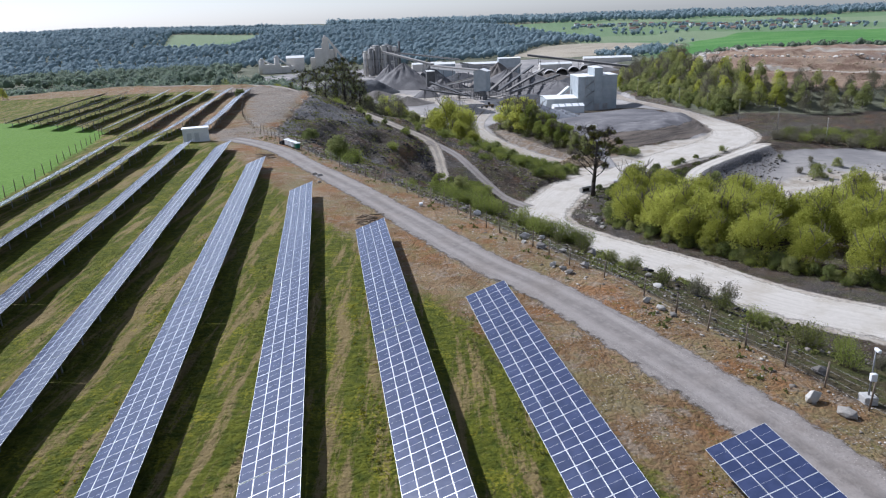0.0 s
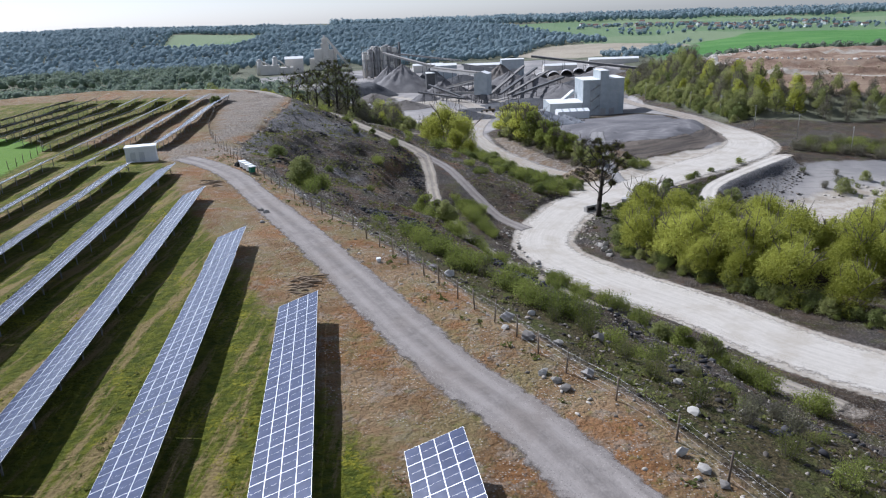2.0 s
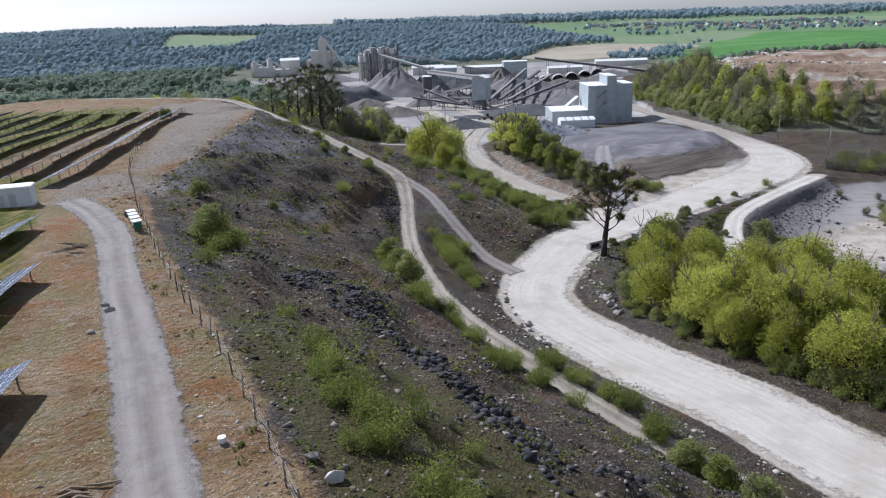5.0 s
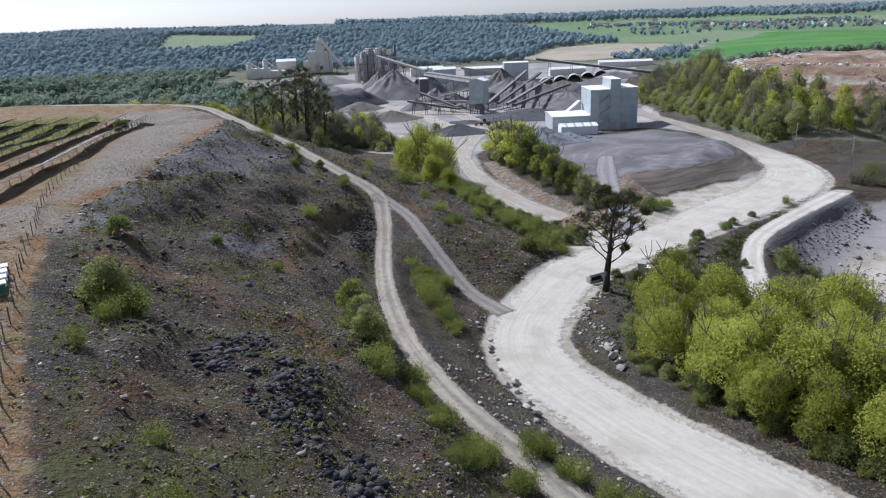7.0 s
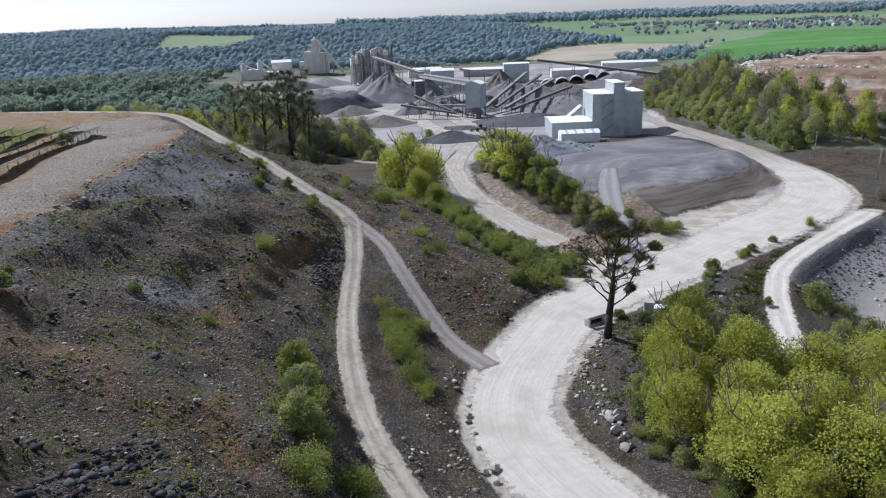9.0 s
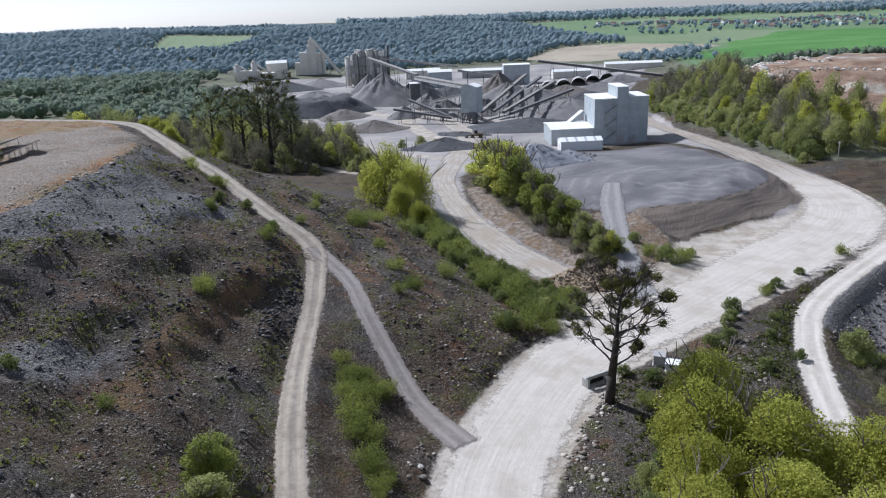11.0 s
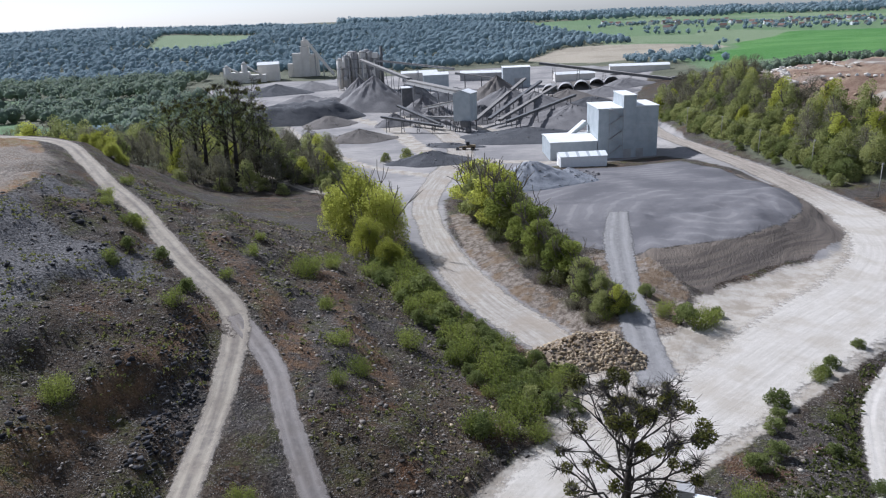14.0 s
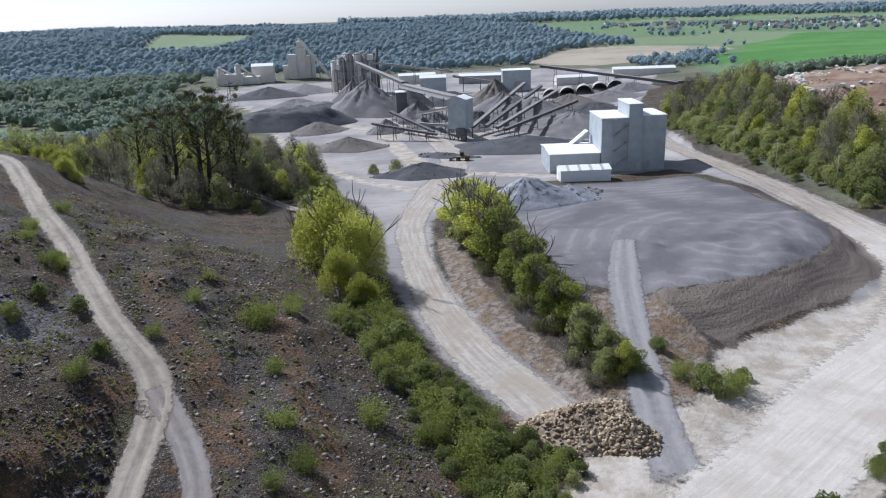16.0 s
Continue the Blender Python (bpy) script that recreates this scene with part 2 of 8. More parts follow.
def road_material(name, a, b, c, turn):
    m, t, bsdf = material(name, 0.95, 0.0, 0.15)
    n = Net(t)
    uv = n.tc.outputs["UV"]
    # wheel lines run along the strip: u across in metres, v along in metres
    lines = n.calc("ADD", n.calc("MULTIPLY", n.noise(1.0, 4, 0.6, where=uv, stretch=(0, (1.3, 0.05, 1.0))), 0.6), n.calc("MULTIPLY", n.noise(0.9, 5, 0.7), 0.4))
    blot = n.noise(0.12, 4)
    col = n.mix(n.ramp(lines, 0.3, 0.7), a, b)
    col = n.mix(n.calc("MULTIPLY", n.ramp(blot, 0.45, 0.65), 0.6), col, c)
    col = n.mix(n.calc("MULTIPLY", n.ramp(n.noise(4.0, 4), 0.5, 0.75), 0.3), col, c)
    # two trodden wheel lines, broken up, and a darker crown between them
    wheel = n.calc("MULTIPLY", n.mask("wheel"), n.ramp(n.noise(0.35, 5, 0.75), 0.34, 0.56))
    col = n.mix(n.calc("MULTIPLY", wheel, 0.6), col, tuple(min(0.8, v * 1.12) for v in b))
    col = n.mix(n.calc("MULTIPLY", n.mask("crown"), n.calc("MULTIPLY", n.ramp(n.noise(0.8, 5, 0.75), 0.42, 0.6), 0.5)), col, tuple(v * 0.72 for v in a))
    col = n.mix(n.mask("dirt"), col, n.mix(n.ramp(lines, 0.35, 0.65), (0.22, 0.185, 0.15), (0.40, 0.35, 0.295)))
    # loose grit, thickest off the wheel lines
    grit = n.calc("MULTIPLY", n.ramp(n.cells(6.0), 0.34, 0.18), n.ramp(n.calc("ADD", n.mask("edge"), n.calc("MULTIPLY", n.noise(0.7, 4), 0.7)), 0.45, 1.1))
    col = n.mix(n.calc("MULTIPLY", grit, 0.75), col, n.mix(n.ramp(n.cells(6.0, out="Color"), 0.3, 0.7), tuple(v * 0.55 for v in c), tuple(min(1.0, v * 1.35) for v in b)))
    t.links.new(col, bsdf.inputs["Base Color"])
    # ragged edges let the verge through
    hole = n.ramp(n.calc("ADD", n.mask("edge"), n.calc("MULTIPLY", n.calc("SUBTRACT", n.noise(0.8, 5, 0.7), 0.5), 0.7)), 0.76, 0.98)
    clear = t.nodes.new("ShaderNodeBsdfTransparent")
    mx = t.nodes.new("ShaderNodeMixShader")
    t.links.new(hole, mx.inputs[0])
    t.links.new(bsdf.outputs[0], mx.inputs[1])
    t.links.new(clear.outputs[0], mx.inputs[2])
    t.links.new(mx.outputs[0], t.nodes["Material Output"].inputs["Surface"])
    h = n.calc("ADD", n.calc("MULTIPLY", lines, 1.2), n.calc("MULTIPLY", n.noise(5.0, 4), 0.5))
    t.links.new(n.bump(h, 0.5, 0.22), bsdf.inputs["Normal"])
    return m


M_GROUND = ground_material()
M_HAUL = road_material("haul_dust", (0.44, 0.40, 0.345), (0.56, 0.515, 0.455), (0.385, 0.335, 0.27), 0)
M_TRACK = road_material("track_gravel", (0.180, 0.158, 0.142), (0.300, 0.268, 0.243), (0.215, 0.182, 0.155), 0)
M_MIDDLE = road_material("rutted_dust", (0.27, 0.235, 0.195), (0.47, 0.43, 0.375), (0.31, 0.255, 0.195), 0)
M_RAMP = road_material("ramp_dust", (0.205, 0.195, 0.187), (0.30, 0.285, 0.272), (0.235, 0.22, 0.207), 0)
M_TRACK_PALE = road_material("pale_track", (0.19, 0.165, 0.145), (0.40, 0.35, 0.275), (0.22, 0.185, 0.15), 0)

# ---- ground ----
def smooth(a, b, v):
    k = np.clip((np.asarray(v, float) - a) / (b - a), 0, 1)
    return k * k * (3 - 2 * k)


def curve_points(pts, step=2.0):
    """Evenly spaced places along a smooth curve through pts (any number of columns)."""
    p = np.array(pts, float)
    q = np.vstack([2 * p[0] - p[1], p, 2 * p[-1] - p[-2]])
    out = []
    for i in range(1, len(q) - 2):
        a, b, c, d = q[i - 1:i + 3]
        k = max(2, int(np.linalg.norm((c - b)[:2]) / step))
        for s in np.arange(k) / k:
            out.append(0.5 * (2 * b + (c - a) * s + (2 * a - 5 * b + 4 * c - d) * s ** 2 + (3 * b - a - 3 * c + d) * s ** 3))
    out.append(p[-1])
    return np.array(out)


# roads: x, y, z, half width
ACCESS_ROAD = [(24, 30, -1.6, 2.6), (17, 50, -1.6, 2.6), (8.8, 69, -1.6, 2.5), (2.6, 79.5, -1.6, 2.5), (-5.8, 97, -1.6, 2.4), (-16.5, 119.5, -1.6, 2.3), (-28.5, 143, -1.6, 2.2), (-37.5, 161, -1.7, 2.2), (-47, 175, -1.9, 2.4), (-56, 185, -2.1, 2.6)]
HAUL_ROAD = [(150, 70, -36, 9.5), (112, 108, -36, 9), (73, 141, -36, 8.5), (57, 166, -36, 8.3), (43.5, 183.5, -36, 8.2), (32.5, 203, -36, 7.8), (30.5, 218, -36, 7.6), (36.5, 236, -36, 8), (49, 257, -35.7, 8.4), (72, 275, -35.3, 8.6), (98, 298, -35, 10), (126, 322, -35, 12), (143, 346, -35.2, 11), (150, 376, -35.6, 8.5), (150, 410, -36, 6.8), (147, 450, -36, 5.5), (143, 500, -37.5, 4.8), (141, 560, -40, 4.5), (150, 640, -42, 4.5)]
UPPER_TRACK = [(-175, 424, -6.8, 2.2), (-136, 412, -6.5, 2.2), (-92, 393, -6.6, 2.3), (-70, 369, -9.0, 2.2), (-54, 348, -11.4, 2.2), (-39.5, 331, -13.8, 2.2), (-20, 305, -17.8, 2.1), (-6, 289, -22.0, 2.3), (-1.8, 270, -25.4, 1.9), (-1, 257, -27.6, 1.9), (1.2, 234, -29.2, 1.9), (5.7, 212, -29.5, 1.9), (9.7, 198.8, -29.6, 1.9), (16, 184.6, -29.8, 1.9), (22.8, 173.4, -30.2, 1.9), (32, 160, -31.5, 1.9), (47, 143, -33.5, 1.9), (66, 124, -35.7, 2.2)]
BRANCH_TRACK = [(-6, 289, -22.0, 1.7), (4, 275, -25.2, 1.6), (9, 263, -27.6, 1.6), (14, 252, -31.0, 1.6), (20, 240, -34.6, 1.8), (28, 229, -36, 2.4)]
MIDDLE_ROAD = [(54, 298, -36.9, 3.0), (50, 307, -37, 5.4), (40.5, 325, -37, 5.8), (31.5, 352, -37, 5.2), (25, 384, -37, 4.2), (21.5, 418, -37.4, 4.6), (26, 470, -39.4, 6), (34, 520, -40.4, 7), (28, 580, -41.4, 7), (8, 650, -42, 7), (-16, 720, -43, 7), (-40, 790, -43.5, 6)]
PAD_RAMP = [(82, 384, -31.9, 2.4), (78.5, 370, -31.8, 3.0), (75.5, 356, -32.0, 3.8), (73.7, 346, -32.5, 3.6), (71, 326, -33.2, 3.2), (68.8, 306, -34.2, 3.2), (67.5, 290, -35.1, 3.6), (68, 277, -35.6, 4.2)]
SIDE_TRACK = [(84, 232, -36.2, 2.6), (88, 247, -36, 2.5), (94, 263.5, -36, 2.5), (102.5, 278.5, -36, 2.5), (121, 297, -35.6, 2.6), (146, 319, -35, 3.2)]
VALE_TRACK = [(-84, 516, -38.6), (-64.7, 497, -39.4), (-52.8, 483, -39.9), (-40, 470, -40.2), (-26, 452.6, -39.8), (-10, 438, -38.6)]
VALE_TRACK = [(*q, 1.8) for q in VALE_TRACK]
ROADS = dict(vale=VALE_TRACK, access=ACCESS_ROAD, haul=HAUL_ROAD, upper=UPPER_TRACK, branch=BRANCH_TRACK, middle=MIDDLE_ROAD, ramp=PAD_RAMP, side=SIDE_TRACK)

# break lines of the ground: x, y, z
PLATEAU = [(-600, -300, 0), (0, -300, 0), (300, -300, -10), (-400, -60, 0), (-200, -60, 0), (-60, -60, -0.6), (20, -60, -1.2), (-200, 60, -1.2), (-80, 60, -1), (-25, 60, -0.9), (-2, 62, -1.0), (8, 40, -1.2), (-18, 90, -1.2), (-40, 120, -1.5), (-200, 180, -3), (-100, 180, -2.2), (-60, 150, -1.9), (-200, 300, -5), (-110, 300, -4.6), (-72, 215, -3.2), (-72, 260, -3.6), (-74, 320, -4.6), (-330, 220, -8), (-420, 60, -4), (-150, 400, -6.6), (-105, 380, -6), (-230, 410, -8)]
CREST = [(44, 10, -2.4), (31, 40, -2.2), (23, 58, -2.1), (17, 73, -2.0), (10.5, 86, -2.0), (3.5, 98.5, -2.0), (-2, 109, -2.0), (-10, 124.5, -2.1), (-24, 149, -2.2), (-34, 168, -2.4), (-45, 192, -3.0), (-50, 214, -4.0), (-50, 232, -4.3), (-52, 255, -4.2), (-53, 280, -4.2), (-55, 305, -4.4), (-59, 328, -5.0), (-72, 352, -6.0), (-86, 376, -6.4)]
FACE = [(10.2, 103.5, -4.6), (27.5, 99, -13), (40, 80, -13), (60, 60, -15), (43, 110, -24), (30, 130, -21), (62, 110, -33.5), (95, 85, -34), (45, 152, -33.2), (-3.8, 154, -12.4), (5.4, 165, -18.5), (20, 160, -25.5), (0, 140, -10.5), (14, 130, -13.5), (-15.5, 177.7, -13.4), (0, 187, -18.4), (-28, 214, -13.3), (-17.7, 216, -18.4), (-8, 212, -22.5), (-31, 220, -13), (-41, 243, -6.8), (-45.7, 246, -7.2), (-36, 262, -10.2), (-25, 268, -13.9), (-19, 255.5, -19.6), (-10, 250, -24.0), (-16, 283, -18.6), (-35, 276, -12.4), (-30, 300, -15.2), (-43, 318, -9.8), (-58, 345, -9.4)]
SPUR = [(12, 272, -27.2), (20, 259.6, -29.4), (26, 247, -34.3), (37, 258, -34.6), (30, 272, -33.0), (38, 283, -35.6), (14, 300, -28.8), (28, 300, -34.8), (4.7, 327.7, -28), (12, 337, -34), (-8, 316, -22.3), (-21, 326.5, -17.6), (-8, 345, -28), (-30, 350, -19), (-20, 370, -30), (-50, 372, -20), (8, 362, -36), (-5, 400, -37), (-40, 400, -33), (-70, 410, -25), (-60, 450, -38), (0, 450, -39), (46, 270, -35.4)]
FAR_SIDE = [(-95, 415, -11), (-136, 436, -13), (-180, 450, -14), (-250, 450, -14), (-110, 470, -30), (-200, 520, -34), (-300, 500, -26), (-340, 380, -12), (-500, 420, -16), (-420, 560, -34), (-700, 600, -38), (-250, 700, -46), (-120, 600, -42), (-60, 560, -41.5), (-500, 900, -52), (-1000, 900, -48), (-150, 760, -44)]
QUARRY = [(58, 196, -35.6), (62, 220, -36), (75, 200, -36.4), (100, 190, -36.5), (130, 170, -36), (66, 244, -35.8), (72, 258, -35.6), (83, 262, -35.5), (92, 274, -35.2), (108, 262, -42), (122, 278, -42.5), (140, 296, -41.5), (112, 235, -42), (150, 250, -43), (190, 290, -43), (160, 315, -36.5), (175, 340, -36), (60, 300, -36), (57, 318, -35.8), (49, 336, -35.4), (42, 362, -35.4), (35, 395, -36.2), (63, 318, -33.2), (58, 345, -33.2), (52, 375, -33.5), (80, 318, -35.0), (100, 330, -35.0)]
PAD = [(76, 338, -31.6), (84, 338, -31.0), (92, 341, -30.8), (108, 353, -30.6), (121, 363, -30.6), (131, 375, -30.8), (135, 392, -31.2), (134, 410, -32.2), (130, 440, -34.0), (80, 360, -32), (100, 375, -31.4), (115, 400, -32), (90, 410, -33.4), (70, 400, -34), (55, 420, -36), (110, 440, -35.2), (90, 450, -36.5), (70, 460, -38), (128, 470, -37), (138, 372, -35.2), (142, 395, -35.6), (118, 345, -34.8), (143, 420, -36)]
FLOOR = [(75, 480, -39.5), (100, 478, -39.6), (125, 495, -40), (100, 520, -41), (60, 540, -41), (130, 560, -41), (0, 540, -41), (60, 620, -42), (130, 640, -42), (0, 620, -42), (-40, 700, -43), (60, 760, -43.5), (150, 760, -43), (-140, 880, -44), (0, 900, -45), (150, 900, -44), (-250, 1000, -44), (0, 1100, -46), (220, 1050, -40), (-400, 1100, -48)]
BENCH = [(160, 440, -34.5), (163, 470, -34), (158, 520, -36), (158, 600, -40), (176, 440, -30), (178, 480, -25), (176, 540, -26), (200, 440, -24), (196, 480, -18), (192, 540, -15), (190, 590, -18), (205, 520, -11), (215, 562, -9.5), (235, 480, -14), (260, 520, -9), (250, 600, -9), (330, 560, -8), (420, 520, -9), (300, 470, -15), (290, 420, -26), (210, 400, -34), (300, 370, -33), (430, 400, -24), (200, 650, -28), (280, 720, -22), (420, 700, -20), (180, 370, -36)]
COUNTRY = [(600, 900, -26), (900, 1400, -38), (420, 1000, -32), (1000, 2100, -38), (570, 2086, -26), (1700, 2000, -36), (250, 1500, -42), (0, 1300, -46), (-500, 1300, -48), (-1500, 1250, -42), (-300, 1900, -16), (-640, 1850, -4), (-1000, 2150, 13), (-2200, 2200, 17), (100, 2500, -9), (1500, 3500, -14), (700, 3300, -10), (-400, 3300, -4), (3000, 3000, -16), (0, 4700, -6), (-3500, 4700, 8), (3500, 4700, -20), (1600, 900, -20), (3000, 600, 0), (-3000, 400, 0), (900, 0, 0), (3000, -900, 0), (-3000, -900, 0), (0, -900, 0)]

guides = [np.array(v, float) for v in (PLATEAU, CREST, FACE, SPUR, FAR_SIDE, QUARRY, PAD, FLOOR, BENCH, COUNTRY)]
guides += [curve_points(v, 14.0)[:, :3] for v in ROADS.values()]
guides = np.vstack(guides)
keep = []
for i, g in enumerate(guides):
    if all((g[0] - guides[j][0]) ** 2 + (g[1] - guides[j][1]) ** 2 > 4 for j in keep):
        keep.append(i)
guides = guides[keep]


def pull(a, b):
    return np.sqrt((a[:, None, 0] - b[None, :, 0]) ** 2 + (a[:, None, 1] - b[None, :, 1]) ** 2 + 9.0)


weights = np.linalg.solve(pull(guides, guides) + 0.0 * np.eye(len(guides)), guides[:, 2])
road_lines = {k: curve_points(v, 1.5) for k, v in ROADS.items()}


def base_height(p):
    """The ground before the roads are cut in, at places p (n, 2)."""
    p = np.asarray(p, float)
    out = np.empty(len(p))
    for i in range(0, len(p), 20000):
        out[i:i + 20000] = pull(p[i:i + 20000], guides) @ weights
    return out


def near_road(p, line):
    """Distance to a road's centre line, and the road's height and half width there."""
    d = np.full(len(p), 1e9)
    z, w = np.zeros(len(p)), np.ones(len(p))
    lo, hi = line[:, :2].min(0) - 30, line[:, :2].max(0) + 30
    inside = np.where(((p >= lo) & (p <= hi)).all(1))[0]
    for i in range(0, len(inside), 20000):
        k = inside[i:i + 20000]
        r = np.sqrt((p[k, None, 0] - line[None, :, 0]) ** 2 + (p[k, None, 1] - line[None, :, 1]) ** 2)
        j = r.argmin(1)
        d[k], z[k], w[k] = r.min(1), line[j, 2], line[j, 3]
    return d, z, w


def wrinkle(p, size, depth=3):
    """Smooth pseudo-random relief from turned sine waves."""
    out, amp, k = np.zeros(len(p)), 1.0, 2 * math.pi / size
    gen = np.random.RandomState(7)
    for _ in range(depth):
        for _ in range(5):
            a, ph = gen.uniform(0, 2 * math.pi, 2)
            q = p[:, 0] * math.cos(a) + p[:, 1] * math.sin(a)
            out += amp * 0.3 * np.sin(q * k + ph + 1.3 * np.sin(q * k * 0.37 + ph * 2 + p[:, 0] * k * 0.21))
        amp, k = amp * 0.55, k * 1.9
    return out


SPOIL = (-70, 60, 70, 372)
BENCHES = (192, 432, 470, 640)


def inside_soft(p, box, soft=14.0):
    """1 inside a rectangle of the plan, falling to 0 at its edges."""
    x0, y0, x1, y1 = box
    return smooth(x0, x0 + soft, p[:, 0]) * (1 - smooth(x1 - soft, x1, p[:, 0])) * smooth(y0, y0 + soft, p[:, 1]) * (1 - smooth(y1 - soft, y1, p[:, 1]))


def height(p, roads=True):
    p = np.asarray(p, float).reshape(-1, 2)
    z = base_height(p)
    far = smooth(450, 1400, np.hypot(p[:, 0], p[:, 1] - 150))
    flat = smooth(-33.5, -30.0, z) * (1 - 0.85 * smooth(-5.5, -3.0, z))
    z = z + (0.05 + 0.55 * flat * (1 - far)) * wrinkle(p, 17.0, 4) + far * 3.0 * wrinkle(p, 420.0, 4)
    slope = inside_soft(p, SPOIL) * smooth(-32.5, -29, z) * (1 - smooth(-6.0, -4.0, z))
    z = z + slope * 0.62 * np.sin(z * 2 * math.pi / 7.6 + 1.6 * wrinkle(p, 34.0, 2)) + slope * 0.10 * wrinkle(p, 6.5, 2)
    step = inside_soft(p, BENCHES)
    q = z / 3.6 + 0.25 * wrinkle(p, 70.0, 2)
    z = z + step * 3.6 * (np.floor(q) + smooth(0.62, 0.95, q - np.floor(q)) - q)
    if roads:
        for line in road_lines.values():
            d, rz, rw = near_road(p, line)
            k = 1 - smooth(rw + 0.4, rw + 4.0, d)
            z = z * (1 - k) + (rz - 0.09 - 0.22 * (1 - smooth(rw * 0.55, rw * 0.95, d))) * k
    return z


def spot(x, y):
    return float(height([(x, y)])[0])


def steps(lo, hi, fine_lo, fine_hi, fine, grow):
    v = list(np.arange(fine_lo, fine_hi, fine))
    s, a = fine, fine_hi
    while a < hi:
        v.append(a)
        s *= grow
        a += s
    v.append(hi)
    s, a = fine, fine_lo
    while a > lo:
        s *= grow
        a -= s
        v.append(max(a, lo))
    return np.array(sorted(set(v)))


gx = steps(-4500, 4500, -75, 165, 1.3, 1.06)
gy = steps(-1500, 4900, 40, 430, 1.3, 1.045)
GX, GY = np.meshgrid(gx, gy)
flatp = np.stack([GX.ravel(), GY.ravel()], 1)
ground_z = height(flatp)
nx, ny = len(gx), len(gy)
faces = [(j * nx + i, j * nx + i + 1, (j + 1) * nx + i + 1, (j + 1) * nx + i) for j in range(ny - 1) for i in range(nx - 1)]
me = bpy.data.meshes.new("ground")
me.from_pydata(np.column_stack([flatp, ground_z]).tolist(), [], faces)
me.polygons.foreach_set("use_smooth", [True] * len(faces))
me.materials.append(M_GROUND)
ground = tagged(new("ground", me), "quarry ground of rubble slopes, meadow and pale dust", "ground", kind="structure")


def side_of(p, line):
    """Signed distance to an open line: positive on its right-hand side."""
    line = np.array(line, float)[:, :2]
    best, sign = np.full(len(p), 1e9), np.ones(len(p))
    for a, b in zip(line[:-1], line[1:]):
        ab = b - a
        k = np.clip(((p - a) @ ab) / (ab @ ab), 0, 1)
        r = p - a - k[:, None] * ab
        d = np.hypot(r[:, 0], r[:, 1])
        s = (p[:, 0] - a[0]) * ab[1] - (p[:, 1] - a[1]) * ab[0]
        better = d < best
        best[better], sign[better] = d[better], np.sign(s[better])
    return best * sign


def inside(p, ring, soft=3.0):
    """1 inside a closed ring, falling to 0 across its edge."""
    ring = np.array(ring, float)
    odd = np.zeros(len(p), bool)
    for a, b in zip(ring, np.roll(ring, -1, 0)):
        cross = (a[1] > p[:, 1]) != (b[1] > p[:, 1])
        with np.errstate(divide="ignore", invalid="ignore"):
            odd ^= cross & (p[:, 0] < (b[0] - a[0]) * (p[:, 1] - a[1]) / (b[1] - a[1]) + a[0])
    d = np.abs(side_of(p, np.vstack([ring, ring[:1]])))
    return np.clip(0.5 + np.where(odd, d, -d) / (2 * soft), 0, 1)


def paint(name, values):
    at = me.attributes.new(name, "FLOAT", "POINT")
    at.data.foreach_set("value", np.asarray(values, np.float32))


RIM = [(60, -300)] + [c[:2] for c in CREST] + [(-100, 398), (-180, 436), (-300, 440), (-460, 420)]
FIELD_END = [(27, 8), (3, 64), (-11, 92), (-25, 120), (-39, 148), (-52, 176), (-62, 196), (-70, 250), (-84, 300), (-98, 330)]
on_top = smooth(-2, 2, -side_of(flatp, RIM))
field_side = side_of(flatp, FIELD_END)
RUST = ([(-9, 288, 0, 2), (-12.8, 265, 0, 2), (-15.9, 246, 0, 2.2), (-16.7, 231, 0, 2.4), (-15.2, 217, 0, 1.8)], [(-34, 186, 0, 2.2), (-28.8, 188.6, 0, 3), (-23, 190, 0, 3.4), (-19.6, 189, 0, 3)], [(-6.5, 190, 0, 1.6), (-5, 184, 0, 2.2), (-3, 178, 0, 2)], [(4, 320, 0, 2), (10, 304, 0, 2.4), (16, 290, 0, 2.6), (22, 276, 0, 2.2)], [(-20, 322, 0, 2.5), (-6, 302, 0, 3), (2, 290, 0, 3), (9, 276, 0, 2.5)])
rust = np.zeros(len(flatp))
for r in RUST:
    d, _, w = near_road(flatp, curve_points(r, 1.5))
    rust = np.maximum(rust, 1 - smooth(w * 0.5, w * 1.6, d))
paint("rust", rust)
BANKS = ([(63, 300), (57, 318), (49, 336), (42, 362), (36, 398), (30, 398), (36, 354), (45, 328), (55, 307)], [(60, 316), (63, 344), (71, 344), (67, 310), (65, 298)], [(73, 346), (80, 337), (84, 322), (76, 302), (71, 300)])
banks = np.max([inside(flatp, r, 1.5) for r in BANKS], 0)
paint("soil", on_top)
paint("tipped", banks)
rim_d = side_of(flatp, RIM)
paint("scrub", 0.85 * smooth(-1.0, 2.0, rim_d) * (1 - smooth(14.0, 34.0, rim_d)) * (1 - smooth(118, 160, flatp[:, 1])) * smooth(-40, 0, flatp[:, 1]))
near_grey = np.zeros(len(flatp))
near_dust = np.zeros(len(flatp))
for key, line in road_lines.items():
    d, _, w = near_road(flatp, line)
    near = 1 - smooth(w * 0.7, w * (1.25 if key in ("haul", "middle") else 0.95) + (1.6 if key in ("haul", "middle") else 0.6), d)
    if key in ("haul", "middle", "side"):
        near_dust = np.maximum(near_dust, near)
    else:
        near_grey = np.maximum(near_grey, near)
TURN_AREA = [(-56, 178), (-40, 190), (-44, 206), (-60, 215), (-70, 198)]
